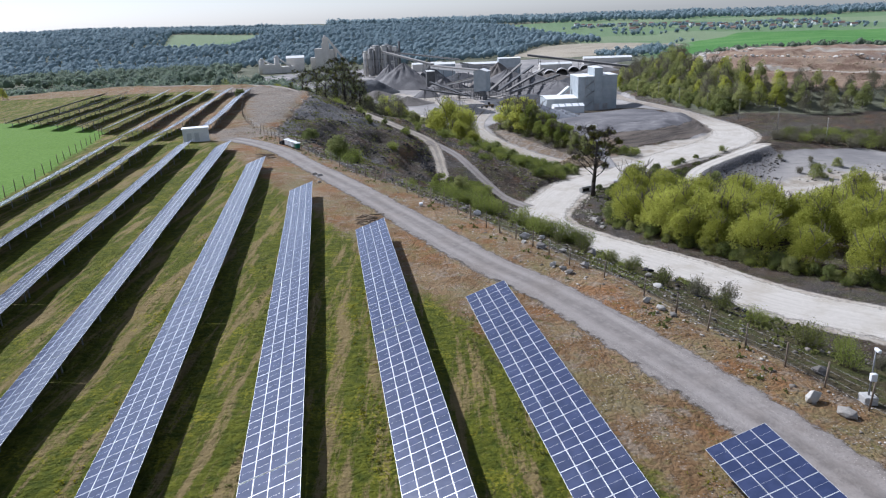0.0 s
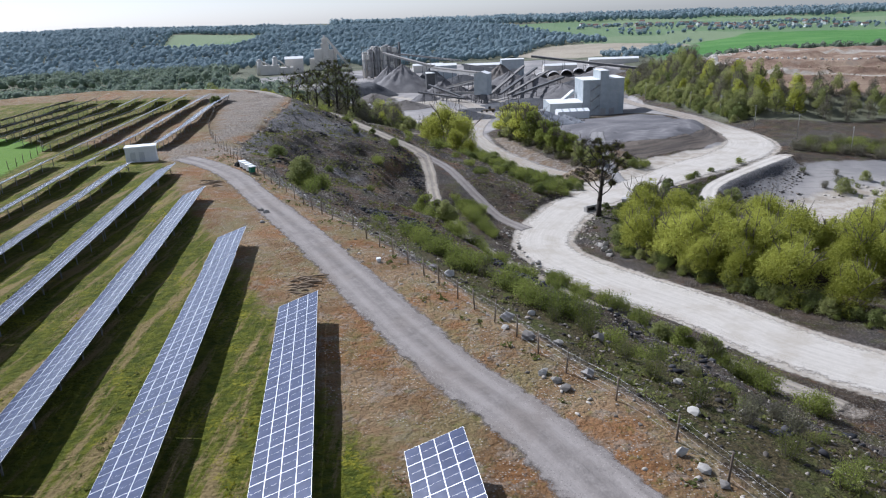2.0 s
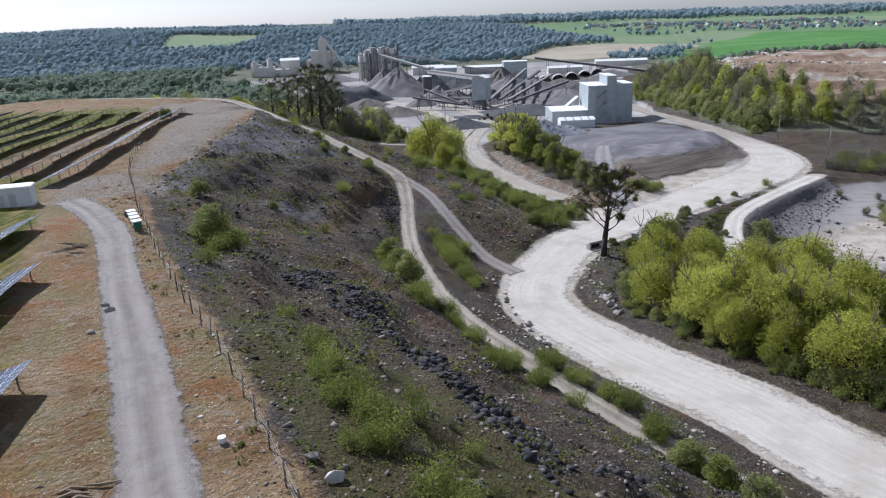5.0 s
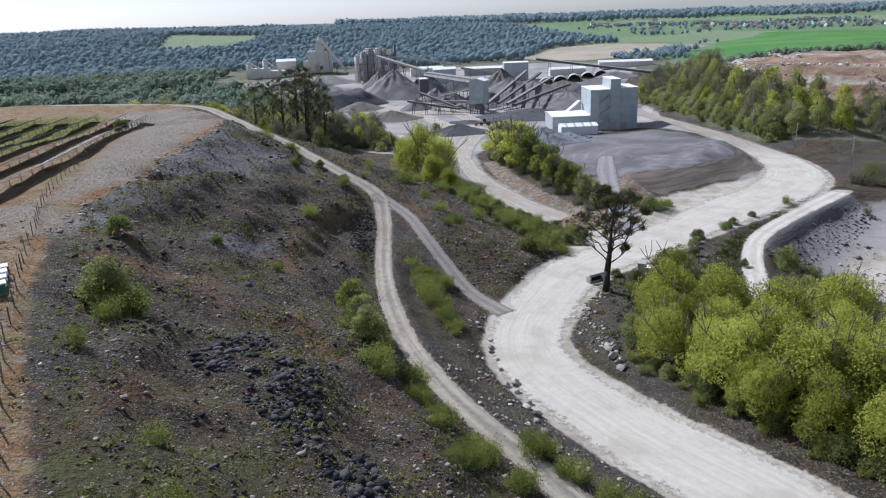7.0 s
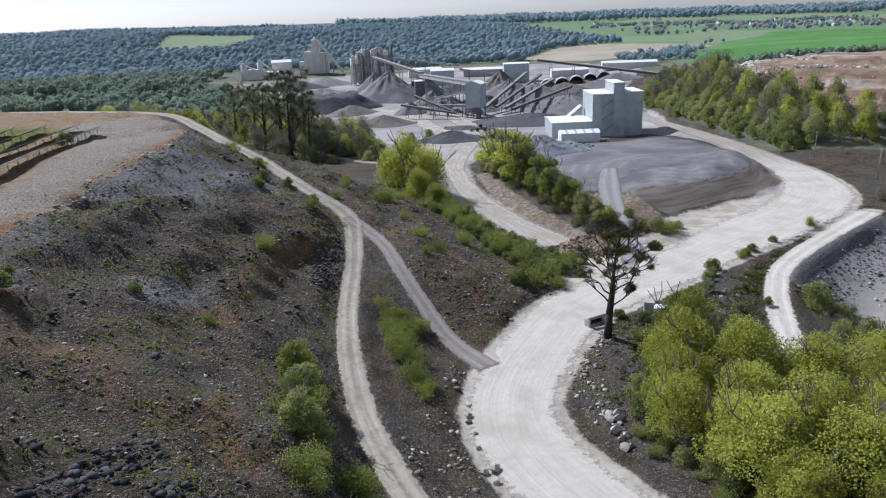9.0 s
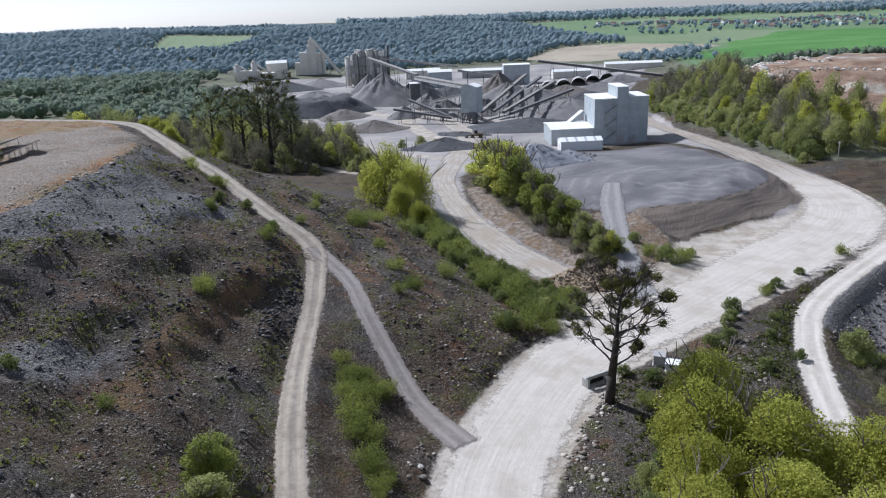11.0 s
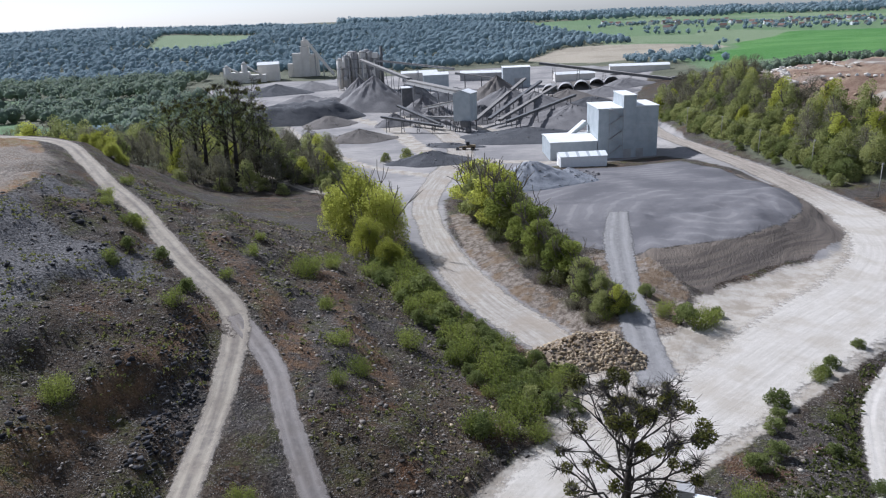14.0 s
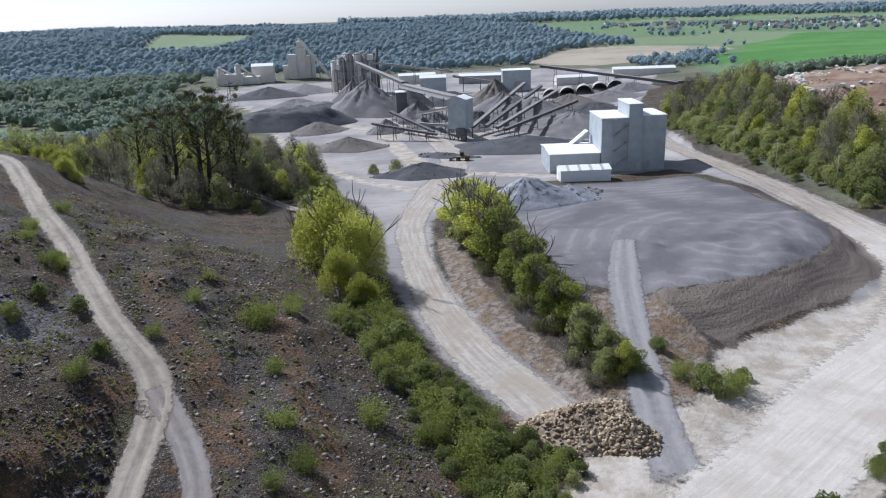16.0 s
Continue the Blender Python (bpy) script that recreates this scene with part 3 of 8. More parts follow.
PLATEAU_END = [(-60, 332), (-50, 232), (-56, 204), (-66, 240), (-80, 300), (-108, 345), (-100, 385), (-72, 362)]
paint("gravel", np.maximum(near_grey, np.maximum(0.6 * inside(flatp, TURN_AREA, 4), 0.72 * inside(flatp, PLATEAU_END, 4))))
far_rows = smooth(196, 220, flatp[:, 1]) * smooth(-128, -112, flatp[:, 0])
paint("grass", on_top * smooth(0.0, 8.0, -field_side) * (1 - smooth(338, 352, flatp[:, 1])) * (1 - (0.2 + 0.6 * smooth(-105, -88, flatp[:, 0])) * far_rows))
MEADOW = [(-68, 60), (-79, 130), (-91, 184), (-97, 206), (-113, 223), (-140, 240), (-170, 250), (-230, 240), (-420, 235), (-470, -100), (-55, -100)]
paint("meadow", inside(flatp, MEADOW, 2.0))
DUST = [(36, 232), (52, 262), (66, 282), (60, 300), (46, 322), (36, 350), (30, 380), (28, 420), (50, 470), (70, 480), (126, 498), (140, 440), (142, 400), (120, 340), (104, 331), (88, 316), (76, 298), (110, 305), (135, 350), (152, 380), (152, 450), (146, 520), (160, 700), (260, 1010), (120, 1120), (-180, 1080), (-260, 960), (-170, 840), (-95, 720), (-70, 600), (-30, 500), (0, 455), (12, 420), (18, 370), (33, 325), (44, 304), (56, 290), (48, 266), (30, 240), (26, 215)]
paint("dust", np.maximum(near_dust, np.maximum(inside(flatp, DUST, 2.5), inside(flatp, [(118, 285), (150, 310), (190, 320), (230, 290), (180, 240), (130, 240), (106, 250)], 3.0))))
PAD_RING = [(76, 342), (83.5, 340.5), (92.5, 342.5), (102, 347), (111.5, 352.5), (119, 358), (125, 363.5), (130, 370), (134.5, 379), (137, 391), (137, 404), (135, 420), (132, 440), (126, 472), (72, 470), (52, 430), (44, 400), (56, 372), (64, 350)]
paint("pad", inside(flatp, PAD_RING, 2.0))
FLANK = [(77, 341), (84, 325), (88, 319), (91, 325), (100, 331), (107, 335.5), (114.5, 339.5), (122, 344.5), (128, 349), (134, 355), (139, 362), (143, 370), (145.5, 380), (146.5, 395), (145, 415), (139, 432), (134, 432), (137, 404), (137, 391), (134.5, 379), (130, 370), (125, 363.5), (119, 358), (111.5, 352.5), (102, 347), (92.5, 342.5), (83.5, 340.5)]
paint("flank", inside(flatp, FLANK, 1.5))
haul_d, _, haul_w = near_road(flatp, road_lines["haul"])
side_d, _, side_w = near_road(flatp, road_lines["side"])
beside = np.maximum((1 - smooth(haul_w * 0.95, haul_w * 1.1 + 2.2, haul_d)) * (1 - smooth(370, 410, flatp[:, 1])), 0.8 * (1 - smooth(side_w * 0.8, side_w + 0.5, side_d)))
forecourt = inside(flatp, [(46, 270), (56, 290), (64, 294), (70, 300), (84, 300), (80, 280), (60, 262)], 2.5)
bench_d, _, _ = near_road(flatp, curve_points([(205, 598, 0, 1), (225, 575, 0, 1), (252, 552, 0, 1), (300, 536, 0, 1), (420, 520, 0, 1)], 3.0))
bench_e, _, _ = near_road(flatp, curve_points([(212, 486, 0, 1), (240, 470, 0, 1), (300, 452, 0, 1), (420, 440, 0, 1)], 3.0))
beside = np.maximum(beside, 0.9 * np.maximum(1 - smooth(2.5, 7.0, bench_d), 1 - smooth(2, 5.0, bench_e)))
for way in ([(-150, 830, 0, 4), (-135, 777, 0, 4), (-98, 690, 0, 3.5), (-57, 590, 0, 3), (-35, 545, 0, 3), (-8, 500, 0, 3), (22, 470, 0, 4)], [(-83, 796, 0, 5), (-49, 701, 0, 5), (-10, 625, 0, 6), (8, 560, 0, 6), (26, 510, 0, 6), (50, 500, 0, 5), (80, 490, 0, 4)], [(-10, 625, 0, 5), (30, 640, 0, 4), (60, 590, 0, 5), (110, 560, 0, 5)]):
    d, _, w = near_road(flatp, curve_points(way, 3.0))
    beside = np.maximum(beside, 0.85 * (1 - smooth(w * 0.6, w * 1.3, d)))
paint("sand", np.maximum(np.maximum(beside, forecourt), 0.9 * inside(flatp, [(112, 255), (126, 276), (150, 290), (185, 288), (175, 255), (140, 245)], 6.0) + inside(flatp, [(74, 298), (84, 318), (92, 324), (106, 332), (124, 342), (141, 360), (149, 392), (150, 430), (154, 430), (158, 380), (148, 348), (128, 326), (100, 302), (80, 286)], 3.0)))
paint("grey", np.maximum(smooth(0.3, 0.8, 0.5 + 0.5 * wrinkle(flatp, 60.0, 2)) * inside(flatp, [(-50, 190), (-28, 196), (-16, 240), (-6, 282), (-46, 338), (-60, 335), (-56, 230)], 5) * 0.9, inside(flatp, [(105, 255), (128, 282), (150, 300), (146, 316), (118, 293), (98, 270)], 2)))
paint("ore", inside(flatp, [(186, 470), (200, 540), (196, 600), (240, 640), (520, 620), (560, 470), (330, 420), (250, 430), (205, 440)], 5))
CLEARING = [(-600, 1640), (-430, 1620), (-440, 2000), (-700, 2020)]
FIELDS = [(250, 740), (420, 690), (900, 700), (2600, 1000), (2600, 2600), (600, 3000), (200, 2300), (330, 1300)]
MEADOWS_WEST = [(-420, 470), (-150, 500), (-180, 640), (-330, 760), (-640, 700), (-620, 500)]
VALLEY_MEADOWS = ([(-640, 905), (-470, 850), (-370, 850), (-350, 905), (-440, 990), (-620, 1040)], [(-330, 860), (-255, 850), (-250, 930), (-320, 950)], [(-820, 800), (-640, 770), (-560, 830), (-760, 880)])
PLOUGH = [(120, 1240), (200, 1105), (330, 1160), (440, 1290), (460, 1400), (215, 1500)]
LUSH = [(300, 1010), (430, 850), (900, 790), (1500, 1000), (1250, 1620), (690, 1640), (480, 1390), (455, 1280)]
fields = np.max([inside(flatp, r, 12) for r in VALLEY_MEADOWS], 0) + np.clip(inside(flatp, FIELDS, 25), 0, 1) + inside(flatp, MEADOWS_WEST, 15) * 0.9 + inside(flatp, CLEARING, 30) + inside(flatp, PLOUGH, 12)
paint("field", np.clip(fields, 0, 1))
paint("plough", inside(flatp, PLOUGH, 12))
paint("lush", inside(flatp, LUSH, 12))
WOODED_BANK = [(158, 418), (154, 470), (153, 540), (155, 640), (190, 690), (212, 640), (196, 590), (186, 545), (182, 500), (190, 470), (212, 430), (330, 412), (430, 400), (430, 372), (215, 392)]
paint("wood", 0.9 * inside(flatp, WOODED_BANK, 5) + np.clip(smooth(-2, 6, np.abs(side_of(flatp, RIM))) * (1 - on_top) * np.maximum(smooth(640, 700, np.hypot(flatp[:, 0] * 0.9, flatp[:, 1] - 200)), smooth(455, 500, flatp[:, 1]) * smooth(-60, -110, flatp[:, 0]) + 0), 0, 1) * (1 - inside(flatp, DUST, 3)))


def road_strip(name, key, mat, label, rise=0.0):
    line = road_lines[key]
    p = line[:, :2]
    tang = np.gradient(p, axis=0)
    tang /= np.linalg.norm(tang, axis=1)[:, None]
    side = np.stack([tang[:, 1], -tang[:, 0]], 1)
    along = np.concatenate([[0], np.cumsum(np.linalg.norm(np.diff(p, axis=0), axis=1))])
    across = np.linspace(-1, 1, 21)
    gen = np.random.RandomState(len(p))
    wob = 1 + 0.10 * np.convolve(gen.uniform(-1, 1, len(p) + 8), np.ones(9) / 5, "valid")
    verts, uvs = [], []
    for i in range(len(p)):
        for a in across:
            w = line[i, 3] * wob[i] + 0.5
            q = p[i] + side[i] * a * w
            dip = -0.10 * max(0, abs(a) - 0.80) / 0.20
            rut = -0.05 * math.exp(-((abs(a) - 0.42) / 0.12) ** 2)
            verts.append((q[0], q[1], line[i, 2] + rise + dip + rut))
            uvs.append((a * w, along[i]))
    k = len(across)
    quads = [(i * k + j, i * k + j + 1, (i + 1) * k + j + 1, (i + 1) * k + j) for i in range(len(p) - 1) for j in range(k - 1)]
    mesh = bpy.data.meshes.new(name)
    mesh.from_pydata(verts, [], quads)
    layer = mesh.uv_layers.new(name="UVMap")
    layer.data.foreach_set("uv", [c for q in mesh.loops for c in uvs[q.vertex_index]])
    mesh.polygons.foreach_set("use_smooth", [True] * len(quads))
    mesh.materials.append(mat)
    ends = np.minimum(along, along[-1] - along)
    side_edge = np.abs(np.tile(across, len(p)))
    end_edge = np.repeat(1.15 * (1 - smooth(0.0, 30.0 if key == "ramp" else 5.0, ends)) ** (2.5 if key == "ramp" else 1.0), k)
    mesh.attributes.new("edge", "FLOAT", "POINT").data.foreach_set("value", np.maximum(side_edge, end_edge).astype(np.float32))
    if name not in ("haul_road", "middle_road"):
        a = np.tile(across, len(p))
        mesh.attributes.new("wheel", "FLOAT", "POINT").data.foreach_set("value", np.exp(-((np.abs(a) - 0.42) / 0.17) ** 2).astype(np.float32))
        mesh.attributes.new("crown", "FLOAT", "POINT").data.foreach_set("value", np.maximum(np.exp(-(a / 0.16) ** 2), smooth(0.66, 0.85, np.abs(a))).astype(np.float32))
    if name == "haul_road":
        mesh.attributes.new("dirt", "FLOAT", "POINT").data.foreach_set("value", np.repeat(smooth(372, 420, p[:, 1]), k).astype(np.float32))
    return tagged(new(name, mesh), label, "road", kind="structure")


road_strip("haul_road", "haul", M_HAUL, "wide pale dusty haul road curving through the quarry", 0.04)
road_strip("access_road", "access", M_TRACK, "grey gravel access road along the solar field")
road_strip("upper_track", "upper", M_TRACK_PALE, "narrow gravel track running down the spoil slope")
road_strip("branch_track", "branch", M_TRACK, "narrow dirt track dropping to the haul road", 0.02)
road_strip("middle_road", "middle", M_MIDDLE, "pale rutted dirt road to the processing plant")
road_strip("pad_ramp", "ramp", M_RAMP, "grey ramp from the stockpile pad", 0.02)
road_strip("vale_track", "vale", M_TRACK_PALE, "pale dirt track at the foot of the wooded slope", 0.02)
road_strip("side_track", "side", M_HAUL, "pale dirt track branching beside the haul road")

# ---- things ----
def part(name, bm, mat, parent, label=""):
    mesh = bpy.data.meshes.new(name)
    bm.to_mesh(mesh)
    bm.free()
    for m in (mat if isinstance(mat, (list, tuple)) else [mat]):
        mesh.materials.append(m)
    ob = new(name, mesh)
    ob.parent = parent
    if label:
        ob["label"] = label
    return ob


def add_box(bm, size, at=(0, 0, 0), rot=None, bevel=0.0, mat=0):
    m = Matrix.Translation(at) @ (rot.to_4x4() if rot else Matrix()) @ Matrix.Diagonal((*size, 1))
    r = bmesh.ops.create_cube(bm, size=1.0, matrix=m)
    fs = {f for v in r["verts"] for f in v.link_faces}
    for f in fs:
        f.material_index = mat
    if bevel:
        es = list({e for v in r["verts"] for e in v.link_edges})
        bmesh.ops.bevel(bm, geom=es, offset=bevel, segments=1, affect="EDGES")
    return r["verts"]


def add_tube(bm, a, b, r0, r1=None, sides=8, mat=0):
    """A round bar from a to b that may taper, with closed ends."""
    a, b = Vector(a), Vector(b)
    r1 = r0 if r1 is None else r1
    turn = (b - a).to_track_quat("Z", "Y").to_matrix()
    ring = [turn @ Vector((math.cos(2 * math.pi * i / sides), math.sin(2 * math.pi * i / sides), 0)) for i in range(sides)]
    lo = [bm.verts.new(a + v * r0) for v in ring]
    hi = [bm.verts.new(b + v * r1) for v in ring]
    made = [bm.faces.new((lo[i], lo[(i + 1) % sides], hi[(i + 1) % sides], hi[i])) for i in range(sides)]
    for f in made:
        f.smooth = sides > 6
    made += [bm.faces.new(lo[::-1]), bm.faces.new(hi)]
    for f in made:
        f.material_index = mat
    return lo + hi

M_GLASS_PV, _t, _b = material("solar_glass", 0.22, 0.0, 0.45)
_n = Net(_t)
_c = _n.mix(_n.ramp(_n.noise(0.9, 3), 0.35, 0.65), (0.022, 0.032, 0.080), (0.036, 0.048, 0.110))
_c = _n.mix(_n.calc("MULTIPLY", _n.random(), 0.5), _c, (0.028, 0.036, 0.085))
_t.links.new(_c, _b.inputs["Base Color"])
_t.links.new(_n.calc("ADD", 0.16, _n.calc("MULTIPLY", _n.noise(2.5, 4), 0.16)), _b.inputs["Roughness"])
M_ALU = plain("aluminium", (0.50, 0.51, 0.53), (0.60, 0.61, 0.62), 3.0, 0.42, 0.45, 0.5)
M_STEEL = plain("galvanised_steel", (0.22, 0.22, 0.22), (0.34, 0.34, 0.34), 2.0, 0.55, 0.7)
M_BACK = plain("module_back", (0.05, 0.05, 0.055), (0.08, 0.08, 0.085), 1.5, 0.7)
M_RENDER = plain("white_render", (0.66, 0.66, 0.66), (0.78, 0.78, 0.77), 0.5, 0.85, bump=0.01)
M_WOOD = plain("weathered_post", (0.13, 0.10, 0.075), (0.24, 0.19, 0.14), 3.0, 0.9, bump=0.01, by_object=0.5)
M_WHITE = plain("white_paint", (0.74, 0.74, 0.73), (0.85, 0.85, 0.84), 1.2, 0.6)
M_GREEN = plain("green_paint", (0.02, 0.12, 0.07), (0.03, 0.17, 0.10), 1.2, 0.6)
M_RUBBER = plain("black_rubber", (0.012, 0.012, 0.012), (0.03, 0.03, 0.03), 4.0, 0.8)
M_CONCRETE = plain("concrete", (0.34, 0.33, 0.31), (0.50, 0.48, 0.45), 0.6, 0.9, bump=0.02)
# near-black for the loader's cab glass and the painted shade inside the culvert
M_DARK = plain("dark_glass_and_shade", (0.015, 0.015, 0.016), (0.03, 0.03, 0.03), 1.0, 0.8)

# -- solar field: rows run 8.6 degrees left of straight ahead, 9.36 m apart
ROW_TURN = 8.6
row_way = Vector((-math.sin(radians(ROW_TURN)), math.cos(radians(ROW_TURN)), 0))
row_right = Vector((row_way.y, -row_way.x, 0))
ROW_PITCH, ROW_FIRST = 9.36, 22.5          # offset of the first row's high edge
MOD_L, MOD_W, GAP = 1.65, 0.992, 0.022
SLOPE = radians(19.0)
LOW_EDGE = 1.12


def module_mesh(detail=True):
    """One landscape module, its corner at the origin, x up the slope and y along the row."""
    bm = bmesh.new()
    f, h = 0.020, 0.04
    xs, ys = (0, f, MOD_W - f, MOD_W), (0, f, MOD_L / 2 - 0.005, MOD_L / 2 + 0.005, MOD_L - f, MOD_L)
    grid = {(i, j): bm.verts.new((x, y, h)) for i, x in enumerate(xs) for j, y in enumerate(ys)}
    for i in range(3):
        for j in range(5):
            q = bm.faces.new([grid[i, j], grid[i + 1, j], grid[i + 1, j + 1], grid[i, j + 1]])
            q.material_index = 0 if i == 1 and j in (1, 3) else 1
    rim = [bm.verts.new((x, y, 0)) for x, y in ((0, 0), (MOD_W, 0), (MOD_W, MOD_L), (0, MOD_L))]
    top = [grid[0, 0], grid[3, 0], grid[3, 5], grid[0, 5]]
    q = bm.faces.new(rim[::-1])
    q.material_index = 2
    for a in range(4):
        b = (a + 1) % 4
        ed = {0: [grid[i, 0] for i in range(4)], 1: [grid[3, j] for j in range(6)], 2: [grid[i, 5] for i in (3, 2, 1, 0)], 3: [grid[0, j] for j in (5, 4, 3, 2, 1, 0)]}[a]
        q = bm.faces.new([rim[a], rim[b]] + ed[::-1])
        q.material_index = 1
    for v in bm.verts:
        if (v.co.x > 0.02 and v.co.x < MOD_W - 0.02) and (v.co.y > 0.02 and v.co.y < MOD_L - 0.02):
            v.co.z -= 0.004
    mesh = bpy.data.meshes.new("solar_module")
    bm.to_mesh(mesh)
    bm.free()
    for m in (M_GLASS_PV, M_ALU, M_BACK):
        mesh.materials.append(m)
    return mesh


MODULE = module_mesh()


def simple_mesh(name, mats, make):
    bm = bmesh.new()
    make(bm)
    mesh = bpy.data.meshes.new(name)
    bm.to_mesh(mesh)
    bm.free()
    for m in mats:
        mesh.materials.append(m)
    return mesh


def child(name, mesh, parent, m, label=""):
    ob = new(name, mesh)
    ob.parent = parent
    ob.matrix_basis = m
    if label:
        ob["label"] = label
    return ob


def post_shape(bm):
    add_box(bm, (0.10, 0.16, 2.3), (0, 0, -1.15))
    add_box(bm, (0.12, 0.12, 0.10), (0, 0, 0.02))
    add_tube(bm, (0, 0, -0.9), (-1.25, 0, -0.42), 0.035, sides=6)


POST = simple_mesh("post", [M_STEEL], post_shape)
RAILS = {}


def rail_mesh(length):
    k = round(length, 2)
    if k not in RAILS:
        RAILS[k] = simple_mesh("rail", [M_STEEL], lambda bm: add_box(bm, (0.07, k, 0.10), (0, k / 2, -0.05)))
    return RAILS[k]


def solar_table(row, s0, cols, split=True):
    """A table of 4 modules up the slope and cols along the row, from s0 metres along it."""
    length = cols * (MOD_L + GAP) - GAP
    edge = ROW_FIRST - ROW_PITCH * row
    wide = 4 * (MOD_W + GAP) - GAP
    low = edge - wide * math.cos(SLOPE)

    def at(s, across):
        return row_way * s + row_right * across

    # tables of one row lie in one line, following the field's gentle fall
    za, zb = (-1.02 - 0.0078 * max(s - 60, 0) - 0.003 * row for s in (s0, s0 + length))
    if far_block := not split:
        a, b = at(s0, low + 1.9), at(s0 + length, low + 1.9)
        za, zb = spot(a.x, a.y), spot(b.x, b.y)
    pitch = math.atan2(zb - za, length)
    org = at(s0, low)
    root = new("solar_table")
    root.matrix_basis = Matrix.Translation((org.x, org.y, za + LOW_EDGE)) @ pose(0, 0, 0, math.degrees(pitch), -19.0, ROW_TURN)
    far = not split
    tagged(root, "long blue solar panel table on steel posts in grass" if not far else "distant solar panel table seen edge-on over dark shade", "solar panels", "rows of solar tables")
    if split:
        for c in range(cols):
            for r in range(4):
                child("solar_module", MODULE, root, Matrix.Translation((r * (MOD_W + GAP), c * (MOD_L + GAP), 0)))
    else:
        base = np.array([v.co for v in MODULE.vertices])
        polys = [(list(p.vertices), p.material_index) for p in MODULE.polygons]
        vs, fs, ms = [], [], []
        for c in range(cols):
            for r in range(4):
                o = len(vs)
                vs.extend((base + (r * (MOD_W + GAP), c * (MOD_L + GAP), 0)).tolist())
                fs.extend([[i + o for i in p] for p, _ in polys])
                ms.extend([m for _, m in polys])
        mesh = bpy.data.meshes.new("module_sheet")
        mesh.from_pydata(vs, [], fs)
        mesh.polygons.foreach_set("material_index", ms)
        for m in (M_GLASS_PV, M_ALU, M_BACK):
            mesh.materials.append(m)
        ob = child("module_sheet", mesh, root, Matrix())
        ob["kind"] = "stuff"
    for x in (0.55, wide - 0.55):
        child("rail", rail_mesh(length), root, Matrix.Translation((x, 0, 0)))
    count = max(2, int(length / 4.6))
    tilt_back = pose(0, 0, 0, math.degrees(pitch), -19.0, 0).to_3x3().inverted().to_4x4()
    for i in range(count):
        y = 0.5 + (length - 1.0) * i / (count - 1)
        child("post", POST, root, Matrix.Translation((wide - 1.35, y, -0.06)) @ tilt_back)
    return root


# row, far end along the row, near end
for row, s_end, s_near, gap_at in ((0, 36.1, 14, None), (1, 64.2, 14, None), (2, 91.0, 14, 24), (3, 117.6, 14, 38.5), (4, 145.3, 14, 74), (5, 170.2, 26, 92), (6, 176.0, 52, 110), (7, 186.5, 76, 120), (8, 189.0, 96, 128)):
    step = MOD_L + GAP
    stop = s_end
    while stop > s_near:
        cols = 20 if stop != s_end or not gap_at else max(6, int(round((s_end - gap_at) / step)) % 20 or 20)
        cols = min(cols, max(6, int((stop - s_near) / step) + 1))
        start = stop - cols * step
        solar_table(row, start, cols)
        stop = start - 0.10
for row in range(6, 14):
    near = (203, 193, 196, 214, 222, 230, 238, 246)[row - 6]
    step = MOD_L + GAP
    total = int((344.0 + (row - 6) * 1.2 - near) / step)
    stop = near
    while total > 6:
        cols = min(26, total)
        solar_table(row, stop, cols, split=False)
        stop += cols * step + 0.10
        total -= cols

# -- transformer hut
def hut():
    root = new("transformer_hut")
    z = spot(-63, 180.5)
    root.matrix_basis = pose(-62.9, 180.9, z - 0.1, 0, 0, 17)
    tagged(root, "small white rendered transformer hut with flat roof", "hut")
    w, d, h = 6.2, 3.4, 3.3
    bm = bmesh.new()
    add_box(bm, (w, d, h), (0, 0, h / 2), bevel=0.03)
    part("wall", bm, M_RENDER, root)
    bm = bmesh.new()
    add_box(bm, (w + 0.35, d + 0.35, 0.16), (0, 0, h + 0.08), bevel=0.02)
    add_box(bm, (w + 0.1, d + 0.1, 0.10), (0, 0, h + 0.21), bevel=0.02)
    part("roof", bm, M_WHITE, root, "flat pale roof slab")
    bm = bmesh.new()
    add_box(bm, (w + 0.3, d + 0.3, 0.35), (0, 0, 0.05), bevel=0.03)
    part("plinth", bm, M_CONCRETE, root, "grey concrete plinth")
    for x in (-1.6, 0.2):
        bm = bmesh.new()
        add_box(bm, (1.1, 0.06, 2.1), (x, -d / 2 - 0.02, 1.35), bevel=0.01)
        for i in range(5):
            add_box(bm, (0.8, 0.03, 0.05), (x, -d / 2 - 0.06, 1.9 + 0.1 * i))
        part("door", bm, M_ALU, root, "grey louvred metal door")


hut()

# -- row of hives and old tyres beside the access road
def hive(x, y, turn, green):
    root = new("beehive")
    root.matrix_basis = pose(x, y, spot(x, y), 0, 0, turn)
    tagged(root, "dark green beehive with white lid on a stand" if green else "white beehive with flat white lid on a stand", "beehive", "row of hives")
    body = M_GREEN if green else M_WHITE
    bm = bmesh.new()
    for i in (-0.3, 0.3):
        add_box(bm, (0.08, 1.0, 0.3), (i, 0, 0.15), bevel=0.01)
    part("stand", bm, M_WOOD, root)
    bm = bmesh.new()
    add_box(bm, (0.95, 0.95, 0.55), (0, 0, 0.6), bevel=0.02)
    add_box(bm, (0.98, 0.98, 0.5), (0, 0, 1.13), bevel=0.02)
    part("hive_body", bm, body, root)
    bm = bmesh.new()
    add_box(bm, (1.5, 1.3, 0.16), (0, 0, 1.46), bevel=0.03)
    part("lid", bm, M_WHITE, root, "flat white lid")


